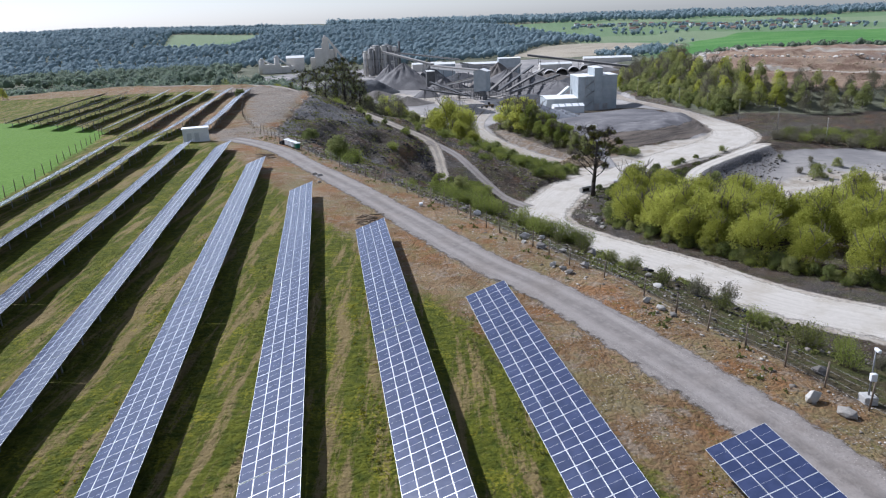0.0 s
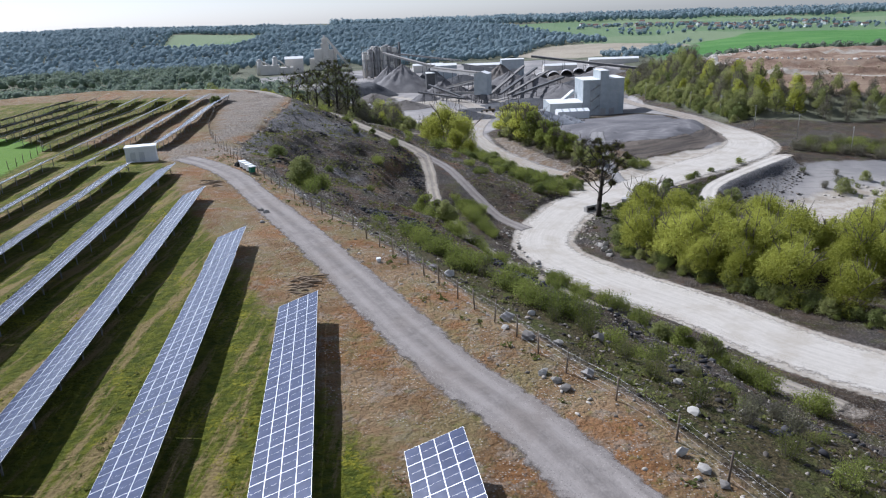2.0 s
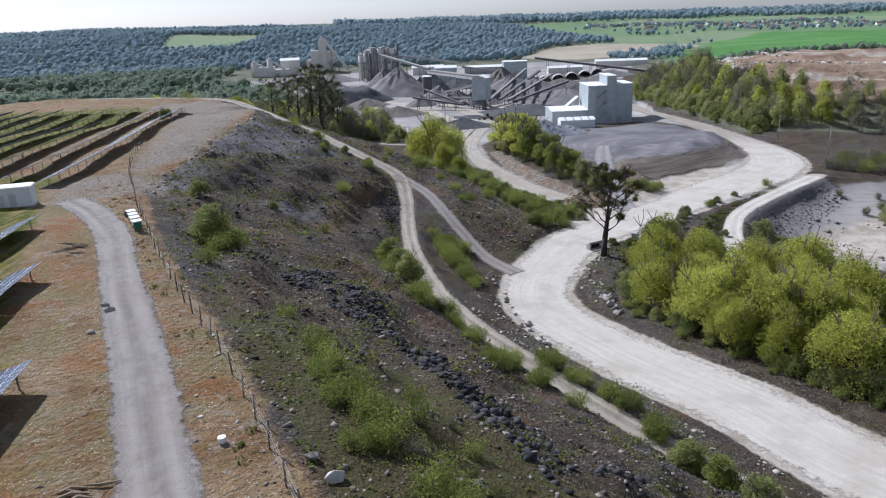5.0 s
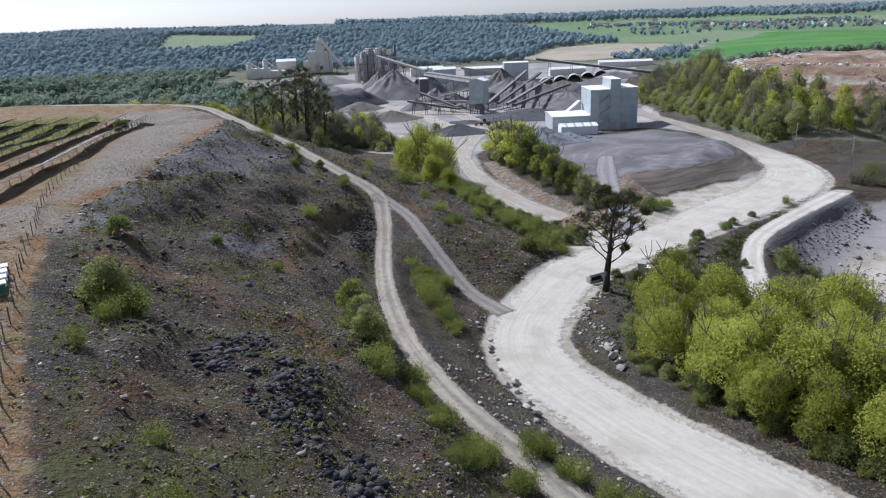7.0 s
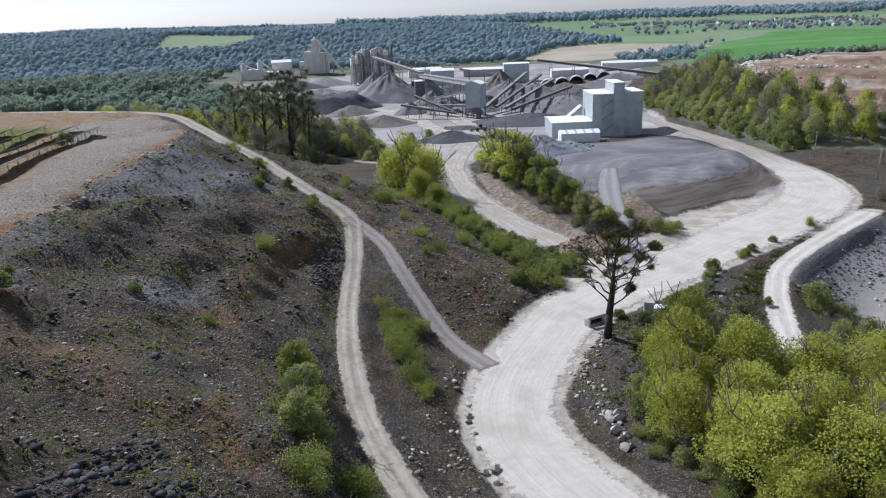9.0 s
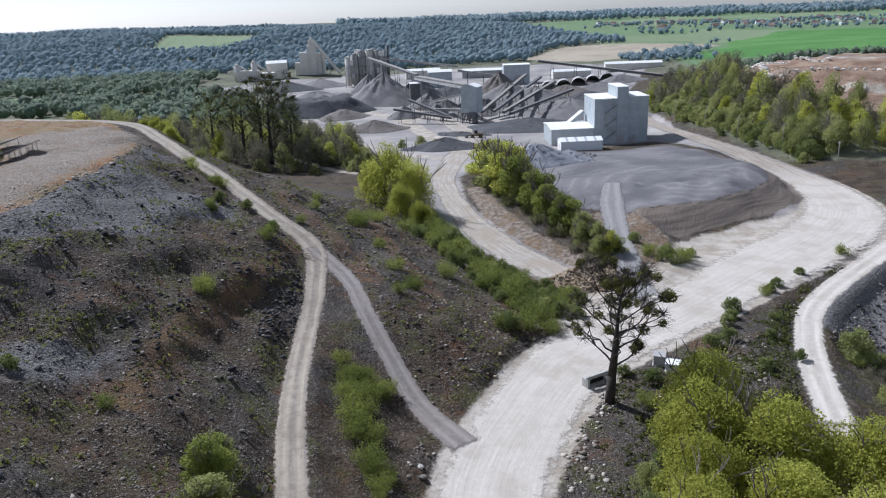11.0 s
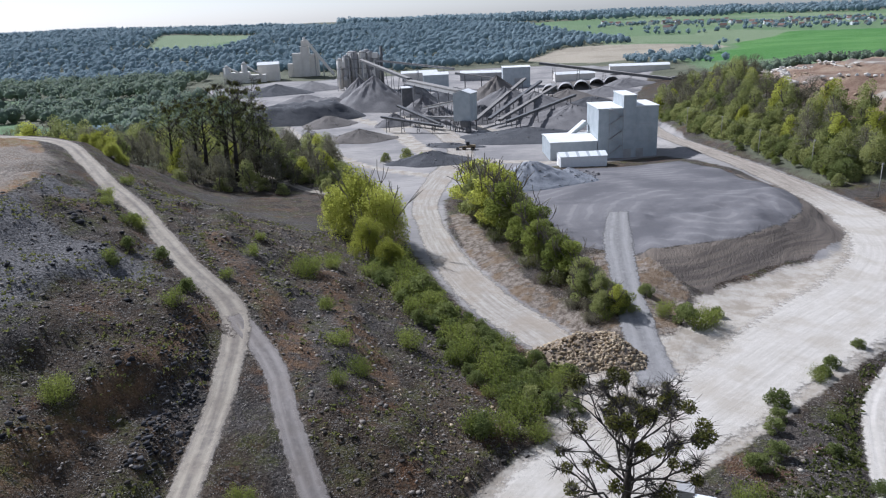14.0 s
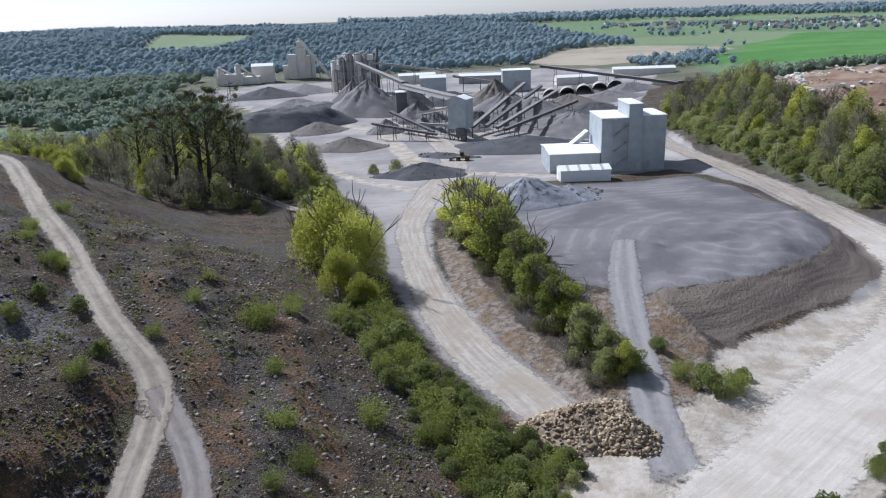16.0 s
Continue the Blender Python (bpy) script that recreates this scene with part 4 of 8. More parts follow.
for i in range(4):
    hive(-37.6 + 1.15 * i, 168.4 - 2.05 * i, -58 + 4 * (i % 2), i == 3)


def torus(bm, r, t, at, mat=0):
    rings = []
    for i in range(16):
        a = 2 * math.pi * i / 16
        rings.append([bm.verts.new((at[0] + (r + t * math.cos(b)) * math.cos(a), at[1] + (r + t * math.cos(b)) * math.sin(a), at[2] + t * math.sin(b))) for b in [2 * math.pi * k / 8 for k in range(8)]])
    for i in range(16):
        for k in range(8):
            q = bm.faces.new([rings[i][k], rings[(i + 1) % 16][k], rings[(i + 1) % 16][(k + 1) % 8], rings[i][(k + 1) % 8]])
            q.smooth, q.material_index = True, mat


for k, (x, y, n) in enumerate(((-39.0, 170.6, 3), (-39.7, 171.7, 2))):
    for i in range(n):
        bm = bmesh.new()
        torus(bm, 0.42, 0.17, (0, 0, 0.17))
        ob = part("tyre", bm, M_RUBBER, None)
        ob.matrix_basis = pose(x + 0.05 * i, y, spot(x, y) + 0.33 * i, 0, 0, 30 * i)
        tagged(ob, "worn black rubber tyre in a stack", "tyre", "stack of tyres")

# -- post and wire fence along the plateau's rim
FENCE = [(31, 38), (27.6, 45.5), (24.9, 52.5), (21.2, 59.5), (17.8, 67.8), (12.1, 77.8), (8.8, 84.5), (5.4, 91.7), (1.9, 98.2), (-3.8, 109.7), (-10, 121.6), (-18, 135), (-26.1, 149.4), (-31.2, 159.5), (-36, 168.8), (-42, 180.4), (-48, 193.7), (-55, 208), (-64, 232), (-72, 262), (-79, 295), (-84, 322)]
FIELD_FENCE = [(-73, 96), (-79, 131), (-86, 160), (-92, 186), (-98, 206), (-113, 222.5), (-140, 239), (-162, 247)]
POST_WOOD = simple_mesh("fence_post", [M_WOOD], lambda bm: add_tube(bm, (0, 0, -0.3), (0, 0, 1.75), 0.06, 0.055, 8))


def fence(line, gap, label, seed, wires=(0.4, 0.95, 1.5, 1.95)):
    rnd = random.Random(seed)
    pts = curve_points(line, gap)
    root = new("wire_fence")
    tagged(root, label, "fence")
    tops = []
    last = None
    for p in pts:
        if last is not None and np.linalg.norm(p - last) < gap * 0.75:
            continue
        last = p
        z = spot(*p)
        lean = (rnd.uniform(-4, 4), rnd.uniform(-4, 4))
        sc = rnd.uniform(1.14, 1.32)
        ob = child("fence_post", POST_WOOD, root, pose(p[0], p[1], z, lean[0], lean[1], rnd.uniform(0, 360)) @ Matrix.Diagonal((1.3, 1.3, sc, 1)))
        tops.append(Vector((p[0], p[1], z)))
    for h in wires:
        bm = bmesh.new()
        for a, b in zip(tops[:-1], tops[1:]):
            mid = (a + b) / 2 + Vector((0, 0, h - rnd.uniform(0.01, 0.05)))
            for u, v in ((a + Vector((0, 0, h)), mid), (mid, b + Vector((0, 0, h)))):
                add_tube(bm, u, v, 0.006, sides=3)
        part("wire", bm, M_STEEL, root)


fence(FENCE, 3.9, "thin wooden post and wire fence along the slope's rim", 3)
fence(FIELD_FENCE, 5.0, "old post and wire fence at the meadow's edge", 4, (0.5, 1.1))


def mast():
    """Camera mast with a white housing at the rim."""
    x, y = 28.4, 47.0
    root = new("camera_mast")
    root.matrix_basis = pose(x, y, spot(x, y))
    tagged(root, "grey steel mast with white box on a concrete block", "mast")
    bm = bmesh.new()
    add_box(bm, (1.0, 1.0, 0.7), (0, 0, 0.3), bevel=0.06)
    part("base_block", bm, M_CONCRETE, root, "pale concrete block")
    bm = bmesh.new()
    add_tube(bm, (0, 0, 0.6), (0, 0, 4.4), 0.07, 0.05, 10)
    part("pole", bm, M_STEEL, root)
    bm = bmesh.new()
    add_box(bm, (0.45, 0.35, 0.6), (0, -0.2, 2.2), bevel=0.04)
    part("control_box", bm, M_WHITE, root, "white plastic box")
    bm = bmesh.new()
    add_box(bm, (0.25, 0.6, 0.25), (0, -0.2, 4.35), bevel=0.05)
    part("camera_head", bm, M_WHITE, root)


mast()

# ---- quarry buildings and plant ----
def cladding(name, a, b):
    m, t, bsdf = material(name, 0.5, 0.0, 0.35)
    n = Net(t)
    p = n.tc.outputs["Object"]
    col = n.mix(n.ramp(n.noise(0.25, 4, where=p), 0.35, 0.65), a, b)
    col = n.mix(n.calc("MULTIPLY", n.ramp(n.noise(0.6, 5, 0.7, where=p, stretch=(0, (1.5, 1.5, 0.08))), 0.5, 0.75), 0.35), col, (0.42, 0.40, 0.37))
    t.links.new(col, bsdf.inputs["Base Color"])
    w = t.nodes.new("ShaderNodeTexWave")
    w.bands_direction = "DIAGONAL"
    w.inputs["Scale"].default_value = 1.1
    t.links.new(p, w.inputs["Vector"])
    t.links.new(n.bump(w.outputs["Fac"], 0.3, 0.05), bsdf.inputs["Normal"])
    return m


M_CLAD = cladding("pale_cladding", (0.37, 0.405, 0.42), (0.45, 0.48, 0.49))
M_ROOF = plain("dusty_roof", (0.66, 0.66, 0.64), (0.80, 0.79, 0.76), 0.2, 0.8)
M_STRIP = plain("translucent_strip", (0.40, 0.42, 0.43), (0.50, 0.52, 0.52), 0.4, 0.5)
M_PLANT = plain("dusty_plant_steel", (0.33, 0.32, 0.31), (0.46, 0.44, 0.42), 0.3, 0.8, 0.1)
M_PLANT_PALE = plain("lime_covered_steel", (0.60, 0.56, 0.50), (0.72, 0.68, 0.62), 0.2, 0.85)
M_PLANT_DARK = plain("dark_plant_steel", (0.10, 0.10, 0.105), (0.18, 0.175, 0.17), 0.4, 0.7, 0.2)
M_YELLOW = plain("dusty_machine_paint", (0.13, 0.095, 0.05), (0.22, 0.17, 0.10), 0.8, 0.6)


def clad_building():
    """Tall stepped works building with a low wing."""
    root = new("works_building")
    root.matrix_basis = pose(99.5, 498.5, -40.6, 0, 0, 2.0)
    tagged(root, "tall pale grey clad works building with stepped roof", "building")
    D = 25.0

    def block(name, x0, x1, y0, y1, h, roof=0.0):
        bm = bmesh.new()
        add_box(bm, (x1 - x0, y1 - y0, h), ((x0 + x1) / 2, (y0 + y1) / 2, h / 2), bevel=0.05)
        part(name, bm, M_CLAD, root)
        bm = bmesh.new()
        add_box(bm, (x1 - x0 + 0.5, y1 - y0 + 0.5, 0.35), ((x0 + x1) / 2, (y0 + y1) / 2, h + 0.18), bevel=0.05)
        part("roof", bm, M_ROOF, root, "pale dusty roof sheet")

    block("main_hall", -2.7, 8.7, 0, D, 22.4)
    block("east_hall", 8.9, 24.4, 0.3, D - 4, 23.0)
    block("head_tower", 8.4, 14.1, -0.4, D - 6, 28.0)
    bm = bmesh.new()
    x0, x1, h, r = -24.4, -3.0, 8.2, 0.9
    v = [bm.verts.new(c) for c in ((x0, 0, 0), (x1, 0, 0), (x1, 0, h), (x0, 0, h), (x0, D, 0), (x1, D, 0), (x1, D, h), (x0, D, h), (x0, D * 0.55, h + r), (x1, D * 0.55, h + r))]
    for q in ((0, 1, 2, 3), (5, 4, 7, 6), (4, 0, 3, 8, 7), (1, 5, 6, 9, 2)):
        bm.faces.new([v[i] for i in q])
    part("low_wing", bm, M_CLAD, root)
    bm = bmesh.new()
    for y0, z0, y1, z1 in ((-0.4, h, D * 0.55, h + r), (D * 0.55, h + r, D + 0.4, h)):
        vs = [bm.verts.new(c) for c in ((x0 - 0.4, y0, z0 + 0.05), (x1 + 0.2, y0, z0 + 0.05), (x1 + 0.2, y1, z1 + 0.05), (x0 - 0.4, y1, z1 + 0.05), (x0 - 0.4, y0, z0 + 0.3), (x1 + 0.2, y0, z0 + 0.3), (x1 + 0.2, y1, z1 + 0.3), (x0 - 0.4, y1, z1 + 0.3))]
        for q in ((4, 5, 6, 7), (0, 3, 2, 1), (0, 1, 5, 4), (2, 3, 7, 6), (0, 4, 7, 3), (1, 2, 6, 5)):
            bm.faces.new([vs[i] for i in q])
    part("roof", bm, M_ROOF, root, "pale dusty roof sheet")
    # zig-zag stair up the front
    bm = bmesh.new()
    for i in range(6):
        z, a, b = 2.5 + 3.3 * i, 2.6, 7.6
        if i % 2:
            a, b = b, a
        add_box(bm, (1.6, 1.2, 0.12), (b, -0.75, z + 3.3))
        way = Vector((b - a, 0, 3.3))
        add_box(bm, (way.length, 0.9, 0.15), ((a + b) / 2, -0.75, z + 1.65), Matrix.Rotation(-math.atan2(3.3, b - a), 3, "Y"))
        add_tube(bm, (a, -1.2, z + 1.0), (b, -1.2, z + 4.3), 0.05, sides=5)
    for x in (2.0, 8.2):
        add_tube(bm, (x, -1.3, 0), (x, -1.3, 22), 0.10, sides=6)
    part("outside_stair", bm, M_PLANT, root, "grey steel zig-zag stair")
    for i, x in enumerate((10.6, 16.5)):
        bm = bmesh.new()
        add_box(bm, (3.4, 0.14, 4.2), (x, 0.22 if i else -0.48, 2.1), bevel=0.03)
        part("door", bm, M_PLANT, root, "grey roller door")
    bm = bmesh.new()
    for z in (7.6, 15.2):
        add_box(bm, (15.4, 0.05, 0.08), (16.7, 0.27, z))
    part("cladding_joint", bm, M_PLANT, root)


clad_building()


def striped_shed():
    root = new("store_shed")
    root.matrix_basis = pose(87.0, 477.5, -39.9, 0, 0, 2.0)
    tagged(root, "low white store shed with translucent roof strips", "shed")
    w, d, h, r = 20.0, 9.5, 4.9, 1.3
    bm = bmesh.new()
    v = [bm.verts.new(c) for c in ((-w / 2, 0, 0), (w / 2, 0, 0), (w / 2, 0, h), (-w / 2, 0, h), (-w / 2, d, 0), (w / 2, d, 0), (w / 2, d, h), (-w / 2, d, h), (-w / 2, d / 2, h + r), (w / 2, d / 2, h + r))]
    for q in ((0, 1, 2, 3), (5, 4, 7, 6), (4, 0, 3, 8, 7), (1, 5, 6, 9, 2)):
        bm.faces.new([v[i] for i in q])
    part("wall", bm, M_WHITE, root)
    for i in range(9):
        x0, x1 = -w / 2 - 0.2 + (w + 0.4) * i / 9, -w / 2 - 0.2 + (w + 0.4) * (i + 1) / 9
        if i % 2:
            x0, x1 = x0 + 0.55, x1 - 0.55
        else:
            x0, x1 = x0 - (0.55 if i else 0), x1 + (0.55 if i < 8 else 0)
        bm = bmesh.new()
        for y0, z0, y1, z1 in ((-0.3, h - 0.05, d / 2, h + r), (d / 2, h + r, d + 0.3, h - 0.05)):
            vs = [bm.verts.new(c) for c in ((x0, y0, z0), (x1, y0, z0), (x1, y1, z1), (x0, y1, z1), (x0, y0, z0 + 0.15), (x1, y0, z0 + 0.15), (x1, y1, z1 + 0.15), (x0, y1, z1 + 0.15))]
            for q in ((4, 5, 6, 7), (0, 3, 2, 1), (0, 1, 5, 4), (2, 3, 7, 6), (0, 4, 7, 3), (1, 2, 6, 5)):
                bm.faces.new([vs[k] for k in q])
        part("roof_sheet" if i % 2 == 0 else "roof_light", bm, M_WHITE if i % 2 == 0 else M_STRIP, root)
    bm = bmesh.new()
    add_box(bm, (0.1, 4.0, 3.8), (-w / 2 - 0.03, d / 2, 1.9), bevel=0.02)
    part("door", bm, M_PLANT_PALE, root)


striped_shed()


M_COVER = plain("dusty_lid", (0.20, 0.185, 0.17), (0.31, 0.29, 0.265), 0.4, 0.85)


def conveyor(a, b, wide=2.4, high=2.2, mat=None, legs=3, lid=None, label="long inclined belt conveyor gantry in dusty grey steel"):
    """A roofed belt gantry from a to b, on trestle legs."""
    a, b = Vector(a), Vector(b)
    root = new("belt_conveyor")
    tagged(root, label, "conveyor")
    way = b - a
    turn = way.to_track_quat("Y", "Z").to_matrix()
    bm = bmesh.new()
    add_box(bm, (wide, way.length, high * 0.55), (a + b) / 2, turn, 0.05)
    part("gantry", bm, mat or M_PLANT, root)
    bm = bmesh.new()
    add_box(bm, (wide + 0.5, way.length, high * 0.18), (a + b) / 2 + turn @ Vector((0, 0, high * 0.42)), turn, 0.05)
    part("cover", bm, lid or M_COVER, root, "dusty grey lid" if lid is None else "")
    side = turn @ Vector((1, 0, 0))
    for i in range(legs):
        p = a + way * ((i + 0.6) / legs)
        g = spot(p.x, p.y)
        if p.z - g < 3:
            continue
        bm = bmesh.new()
        for s in (-1, 1):
            add_tube(bm, p + side * s * wide * 0.5, Vector((p.x, p.y, g)) + side * s * (wide * 0.5 + 0.12 * (p.z - g)), 0.22, sides=6)
        for k in (0.35, 0.7):
            z = g + (p.z - g) * k
            add_box(bm, (wide + 0.12 * (p.z - g) * (1 - k) * 2, 0.2, 0.25), (p.x, p.y, z), turn)
        part("trestle", bm, M_PLANT_DARK, root)


def heap(name, x, y, r, h, mat, label, seed, stretch=1.0, turn=0.0, flat=0.0, lumps=0.17):
    """A tipped heap of stone: ragged cone with gullies."""
    gen = np.random.RandomState(seed)
    rings, segs = 15, 52
    ph = gen.uniform(0, 6.28, 8)
    verts, fs = [], []
    ca, sa = math.cos(radians(turn)), math.sin(radians(turn))
    xy, hh = [], []
    for i in range(rings + 1):
        k = i / rings
        for j in range(segs):
            a = 2 * math.pi * j / segs
            rag = 1 + 0.10 * math.sin(2 * a + ph[0]) + 0.07 * math.sin(3 * a + ph[1]) + 0.05 * math.sin(5 * a + ph[2])
            rr = r * rag * k
            px, py = rr * math.cos(a) * stretch, rr * math.sin(a)
            top = (1 - max(k, flat)) / (1 - flat)
            gully = 1 + 0.05 * math.sin(11 * a + ph[3]) * math.sin(k * 3.1) + gen.uniform(-lumps, lumps) * (0.3 + k) * 0.6
            xy.append((x + px * ca - py * sa, y + px * sa + py * ca))
            hh.append(h * top ** 1.08 * gully - 0.35 * (k > 0.99))
    base = height(xy)
    verts = [(p[0], p[1], float(b + q)) for p, b, q in zip(xy, base, hh)]
    for i in range(rings):
        for j in range(segs):
            fs.append((i * segs + j, (i + 1) * segs + j, (i + 1) * segs + (j + 1) % segs, i * segs + (j + 1) % segs))
    mesh = bpy.data.meshes.new(name)
    mesh.from_pydata(verts, [], fs)
    mesh.polygons.foreach_set("use_smooth", [True] * len(fs))
    mesh.materials.append(mat)
    return tagged(new(name, mesh), label, "heap", "stockpiles")


M_HEAP = plain("crushed_stone", (0.135, 0.128, 0.128), (0.235, 0.22, 0.212), 0.12, 0.95, bump=0.25, fine=2.2)
M_HEAP_DARK = plain("dark_crushed_stone", (0.055, 0.057, 0.063), (0.105, 0.103, 0.106), 0.12, 0.95, bump=0.25, fine=2.2)
M_HEAP_BROWN = plain("brown_crushed_stone", (0.12, 0.104, 0.092), (0.205, 0.182, 0.16), 0.12, 0.95, bump=0.25, fine=2.2)
M_HEAP_BLUE = plain("blue_grey_stone", (0.20, 0.208, 0.225), (0.36, 0.365, 0.38), 0.25, 0.95, bump=0.3, fine=2.5)
M_HEAP_ORE = plain("ochre_rubble", (0.17, 0.125, 0.085), (0.34, 0.27, 0.195), 0.3, 0.95, bump=0.3, fine=2.0)

heap("stockpile", -32, 742, 34, 25, M_HEAP, "large conical heap of grey crushed stone", 1)
heap("stockpile", -48, 770, 26, 22, M_HEAP, "large conical heap of grey crushed stone", 2)
heap("stockpile", -5, 775, 24, 19, M_HEAP_DARK, "conical heap of dark grey crushed stone", 3)
heap("stockpile", -9, 640, 13, 8, M_HEAP, "small cone of grey crushed stone", 4)
heap("stockpile", -24, 584, 15, 6.5, M_HEAP_BROWN, "low brown-grey stone heap beside the yard road", 5, 1.4)
heap("stockpile", -78, 690, 32, 11, M_HEAP_DARK, "broad flat-topped heap of black stone", 7, 1.4, 12, 0.55)
heap("stockpile", -75, 755, 24, 8, M_HEAP, "broad grey stone heap with weeds", 8, 1.2, 0, 0.3)
heap("stockpile", -150, 900, 26, 10, M_HEAP_DARK, "distant dark stone heap", 9, 1.5)
heap("stockpile", -120, 930, 24, 9, M_HEAP, "distant grey stone heap", 10, 1.5)
heap("stockpile", 63, 735, 30, 22, M_HEAP_BROWN, "large brown conical heap of crushed rock", 11)
heap("stockpile", 84, 655, 32, 17, M_HEAP, "long grey ridge of crushed stone under conveyors", 12, 1.6, -28)
heap("stockpile", 66, 675, 30, 19, M_HEAP, "grey ridge of crushed stone under conveyors", 13, 1.5, -28)
heap("stockpile", 104, 622, 25, 12, M_HEAP, "low grey ridge of crushed stone", 14, 1.5, -20)
heap("stockpile", 72, 572, 24, 6, M_HEAP_DARK, "long low dark stone heap beside the yard", 15, 1.9, 2)
heap("stockpile", 20, 655, 18, 10, M_HEAP, "grey stone heap beside the screening tower", 16)
heap("stockpile", 8, 700, 20, 12, M_HEAP, "grey stone heap beside the screening tower", 17)
heap("stockpile", 118, 735, 24, 10, M_HEAP_BROWN, "brown rubble heap in the yard", 18, 1.4)
heap("stockpile", 150, 760, 22, 8, M_HEAP, "grey rubble heap in the yard", 19, 1.4)
heap("stockpile", 21, 505, 13, 5.4, M_HEAP_DARK, "dark weedy spoil heap beside the road", 20, 1.7, 10)
heap("stockpile", 60, 437, 16.0, 8.6, M_HEAP_BLUE, "blue-grey gravel heap on the stockpile pad", 22, 1.25, 8, 0.1)
heap("stockpile", 75, 440, 10, 5.0, M_HEAP_BLUE, "small blue-grey gravel heap on the stockpile pad", 23, 1.2)
heap("stockpile", 83, 449, 5, 1.6, M_HEAP, "small grey gravel heap on the stockpile pad", 24, 1.3)
heap("spoil_mound", 56, 297.0, 7.2, 4.6, M_HEAP_ORE, "heap of ochre rubble blocking the road's end", 25, 1.35, -25, 0.1, 0.3)
heap("spoil_mound", 61.5, 293, 5.2, 3.4, M_HEAP_ORE, "small heap of ochre rubble beside the road", 26, 1.2, -25, 0.1, 0.3)

for i, (x, y, r, h, k, st) in enumerate(((36, 640, 16, 9, 0, 1.3), (48, 655, 15, 9, 2, 1.2), (128, 600, 16, 6, 0, 1.6), (96, 690, 20, 10, 1, 1.4), (-55, 655, 16, 6, 1, 1.3), (128, 690, 18, 7, 2, 1.5), (-100, 800, 22, 7, 0, 1.5), (140, 830, 20, 6, 1, 1.6), (28, 790, 24, 9, 2, 1.5), (175, 800, 18, 7, 0, 1.4), (30, 548, 8, 2.0, 2, 2.2))):
    heap("stockpile", x, y, r, h, (M_HEAP, M_HEAP_BROWN, M_HEAP_DARK)[k], ("grey heap of crushed stone in the plant yard", "brown heap of broken rock in the plant yard", "dark heap of crushed stone in the plant yard")[k], 40 + i, st, 37 * i % 60 - 30, 0.12, 0.2)


def screening_tower():
    root = new("screening_tower")
    root.matrix_basis = pose(37.5, 601, -42.2, 0, 0, -24)
    tagged(root, "pale clad screening tower on dark steel legs", "tower")
    bm = bmesh.new()
    w, d = 11, 10
    v = [bm.verts.new(c) for c in ((-w / 2, -d / 2, 7), (w / 2, -d / 2, 7), (w / 2, d / 2, 7), (-w / 2, d / 2, 7), (-w / 2, -d / 2, 23), (w / 2, -d / 2, 23), (w / 2, d / 2, 23), (-w / 2, d / 2, 23), (0, -d / 2, 24.8), (0, d / 2, 24.8))]
    for q in ((0, 1, 5, 8, 4), (2, 3, 7, 9, 6), (1, 2, 6, 5), (3, 0, 4, 7), (3, 2, 1, 0)):
        bm.faces.new([v[i] for i in q])
    part("housing", bm, M_CLAD, root)
    bm = bmesh.new()
    for s in (-1, 1):
        vs = [bm.verts.new(c) for c in ((0, -d / 2 - 0.4, 25.1), (s * (w / 2 + 0.4), -d / 2 - 0.4, 23.2), (s * (w / 2 + 0.4), d / 2 + 0.4, 23.2), (0, d / 2 + 0.4, 25.1))]
        bm.faces.new(vs if s > 0 else vs[::-1])
        bm.faces.ensure_lookup_table()
        r = bmesh.ops.extrude_face_region(bm, geom=[bm.faces[-1]])
        bmesh.ops.translate(bm, vec=(0, 0, -0.25), verts=[e for e in r["geom"] if isinstance(e, bmesh.types.BMVert)])
    part("roof", bm, M_ROOF, root)
    for x in (-5, 0, 5):
        for y in (-4.5, 4.5):
            bm = bmesh.new()
            add_box(bm, (0.5, 0.5, 7.2), (x, y, 3.5))
            part("leg", bm, M_PLANT_DARK, root)
    bm = bmesh.new()
    for i in range(5):
        add_tube(bm, (-5 + 2.5 * i, -4.7, 0.5), (-2.5 + 2.5 * i if i < 4 else 2.5, -4.7, 6.8), 0.2, sides=5)
    add_box(bm, (5, 3.5, 4), (2.5, -5.2, 5.5), bevel=0.2)
    add_box(bm, (3, 2.5, 3), (4.5, -6.5, 2.2), bevel=0.2)
    part("chute", bm, M_PLANT_DARK, root, "dark steel chutes and bracing")


screening_tower()
# belts of the crushing plant
conveyor((-3, 715, -22), (35, 606, -20), 4.5, 4, label="wide covered belt conveyor to the screening tower")
conveyor((10, 655, -34), (34, 600, -24), 2.2, 2.2)
conveyor((-60, 880, -14), (-3, 716, -20), 3.0, 2.6, M_PLANT_DARK)
conveyor((0, 632, -36), (36, 598, -34), 2.0, 2.0)
for i, (ax, ay, bx, by, h) in enumerate(((44, 612, 82, 704, -22), (52, 612, 92, 690, -23), (58, 606, 100, 672, -25), (62, 598, 110, 650, -29))):
    conveyor((ax, ay, -37), (bx, by, h), 2.0, 2.0, M_PLANT_DARK, 4, M_PLANT_DARK if i % 2 else None)
for i, (ax, ay, bx, by, h) in enumerate(((24, 596, -14, 612, -33), (22, 606, -6, 640, -30))):
    conveyor((ax, ay, -38), (bx, by, h), 1.8, 1.6, M_PLANT_DARK, 4, M_PLANT_DARK, "narrow dark stacker conveyor on steel trestles")
conveyor((-48, 900, -16), (30, 882, -26), 2.6, 2.4)
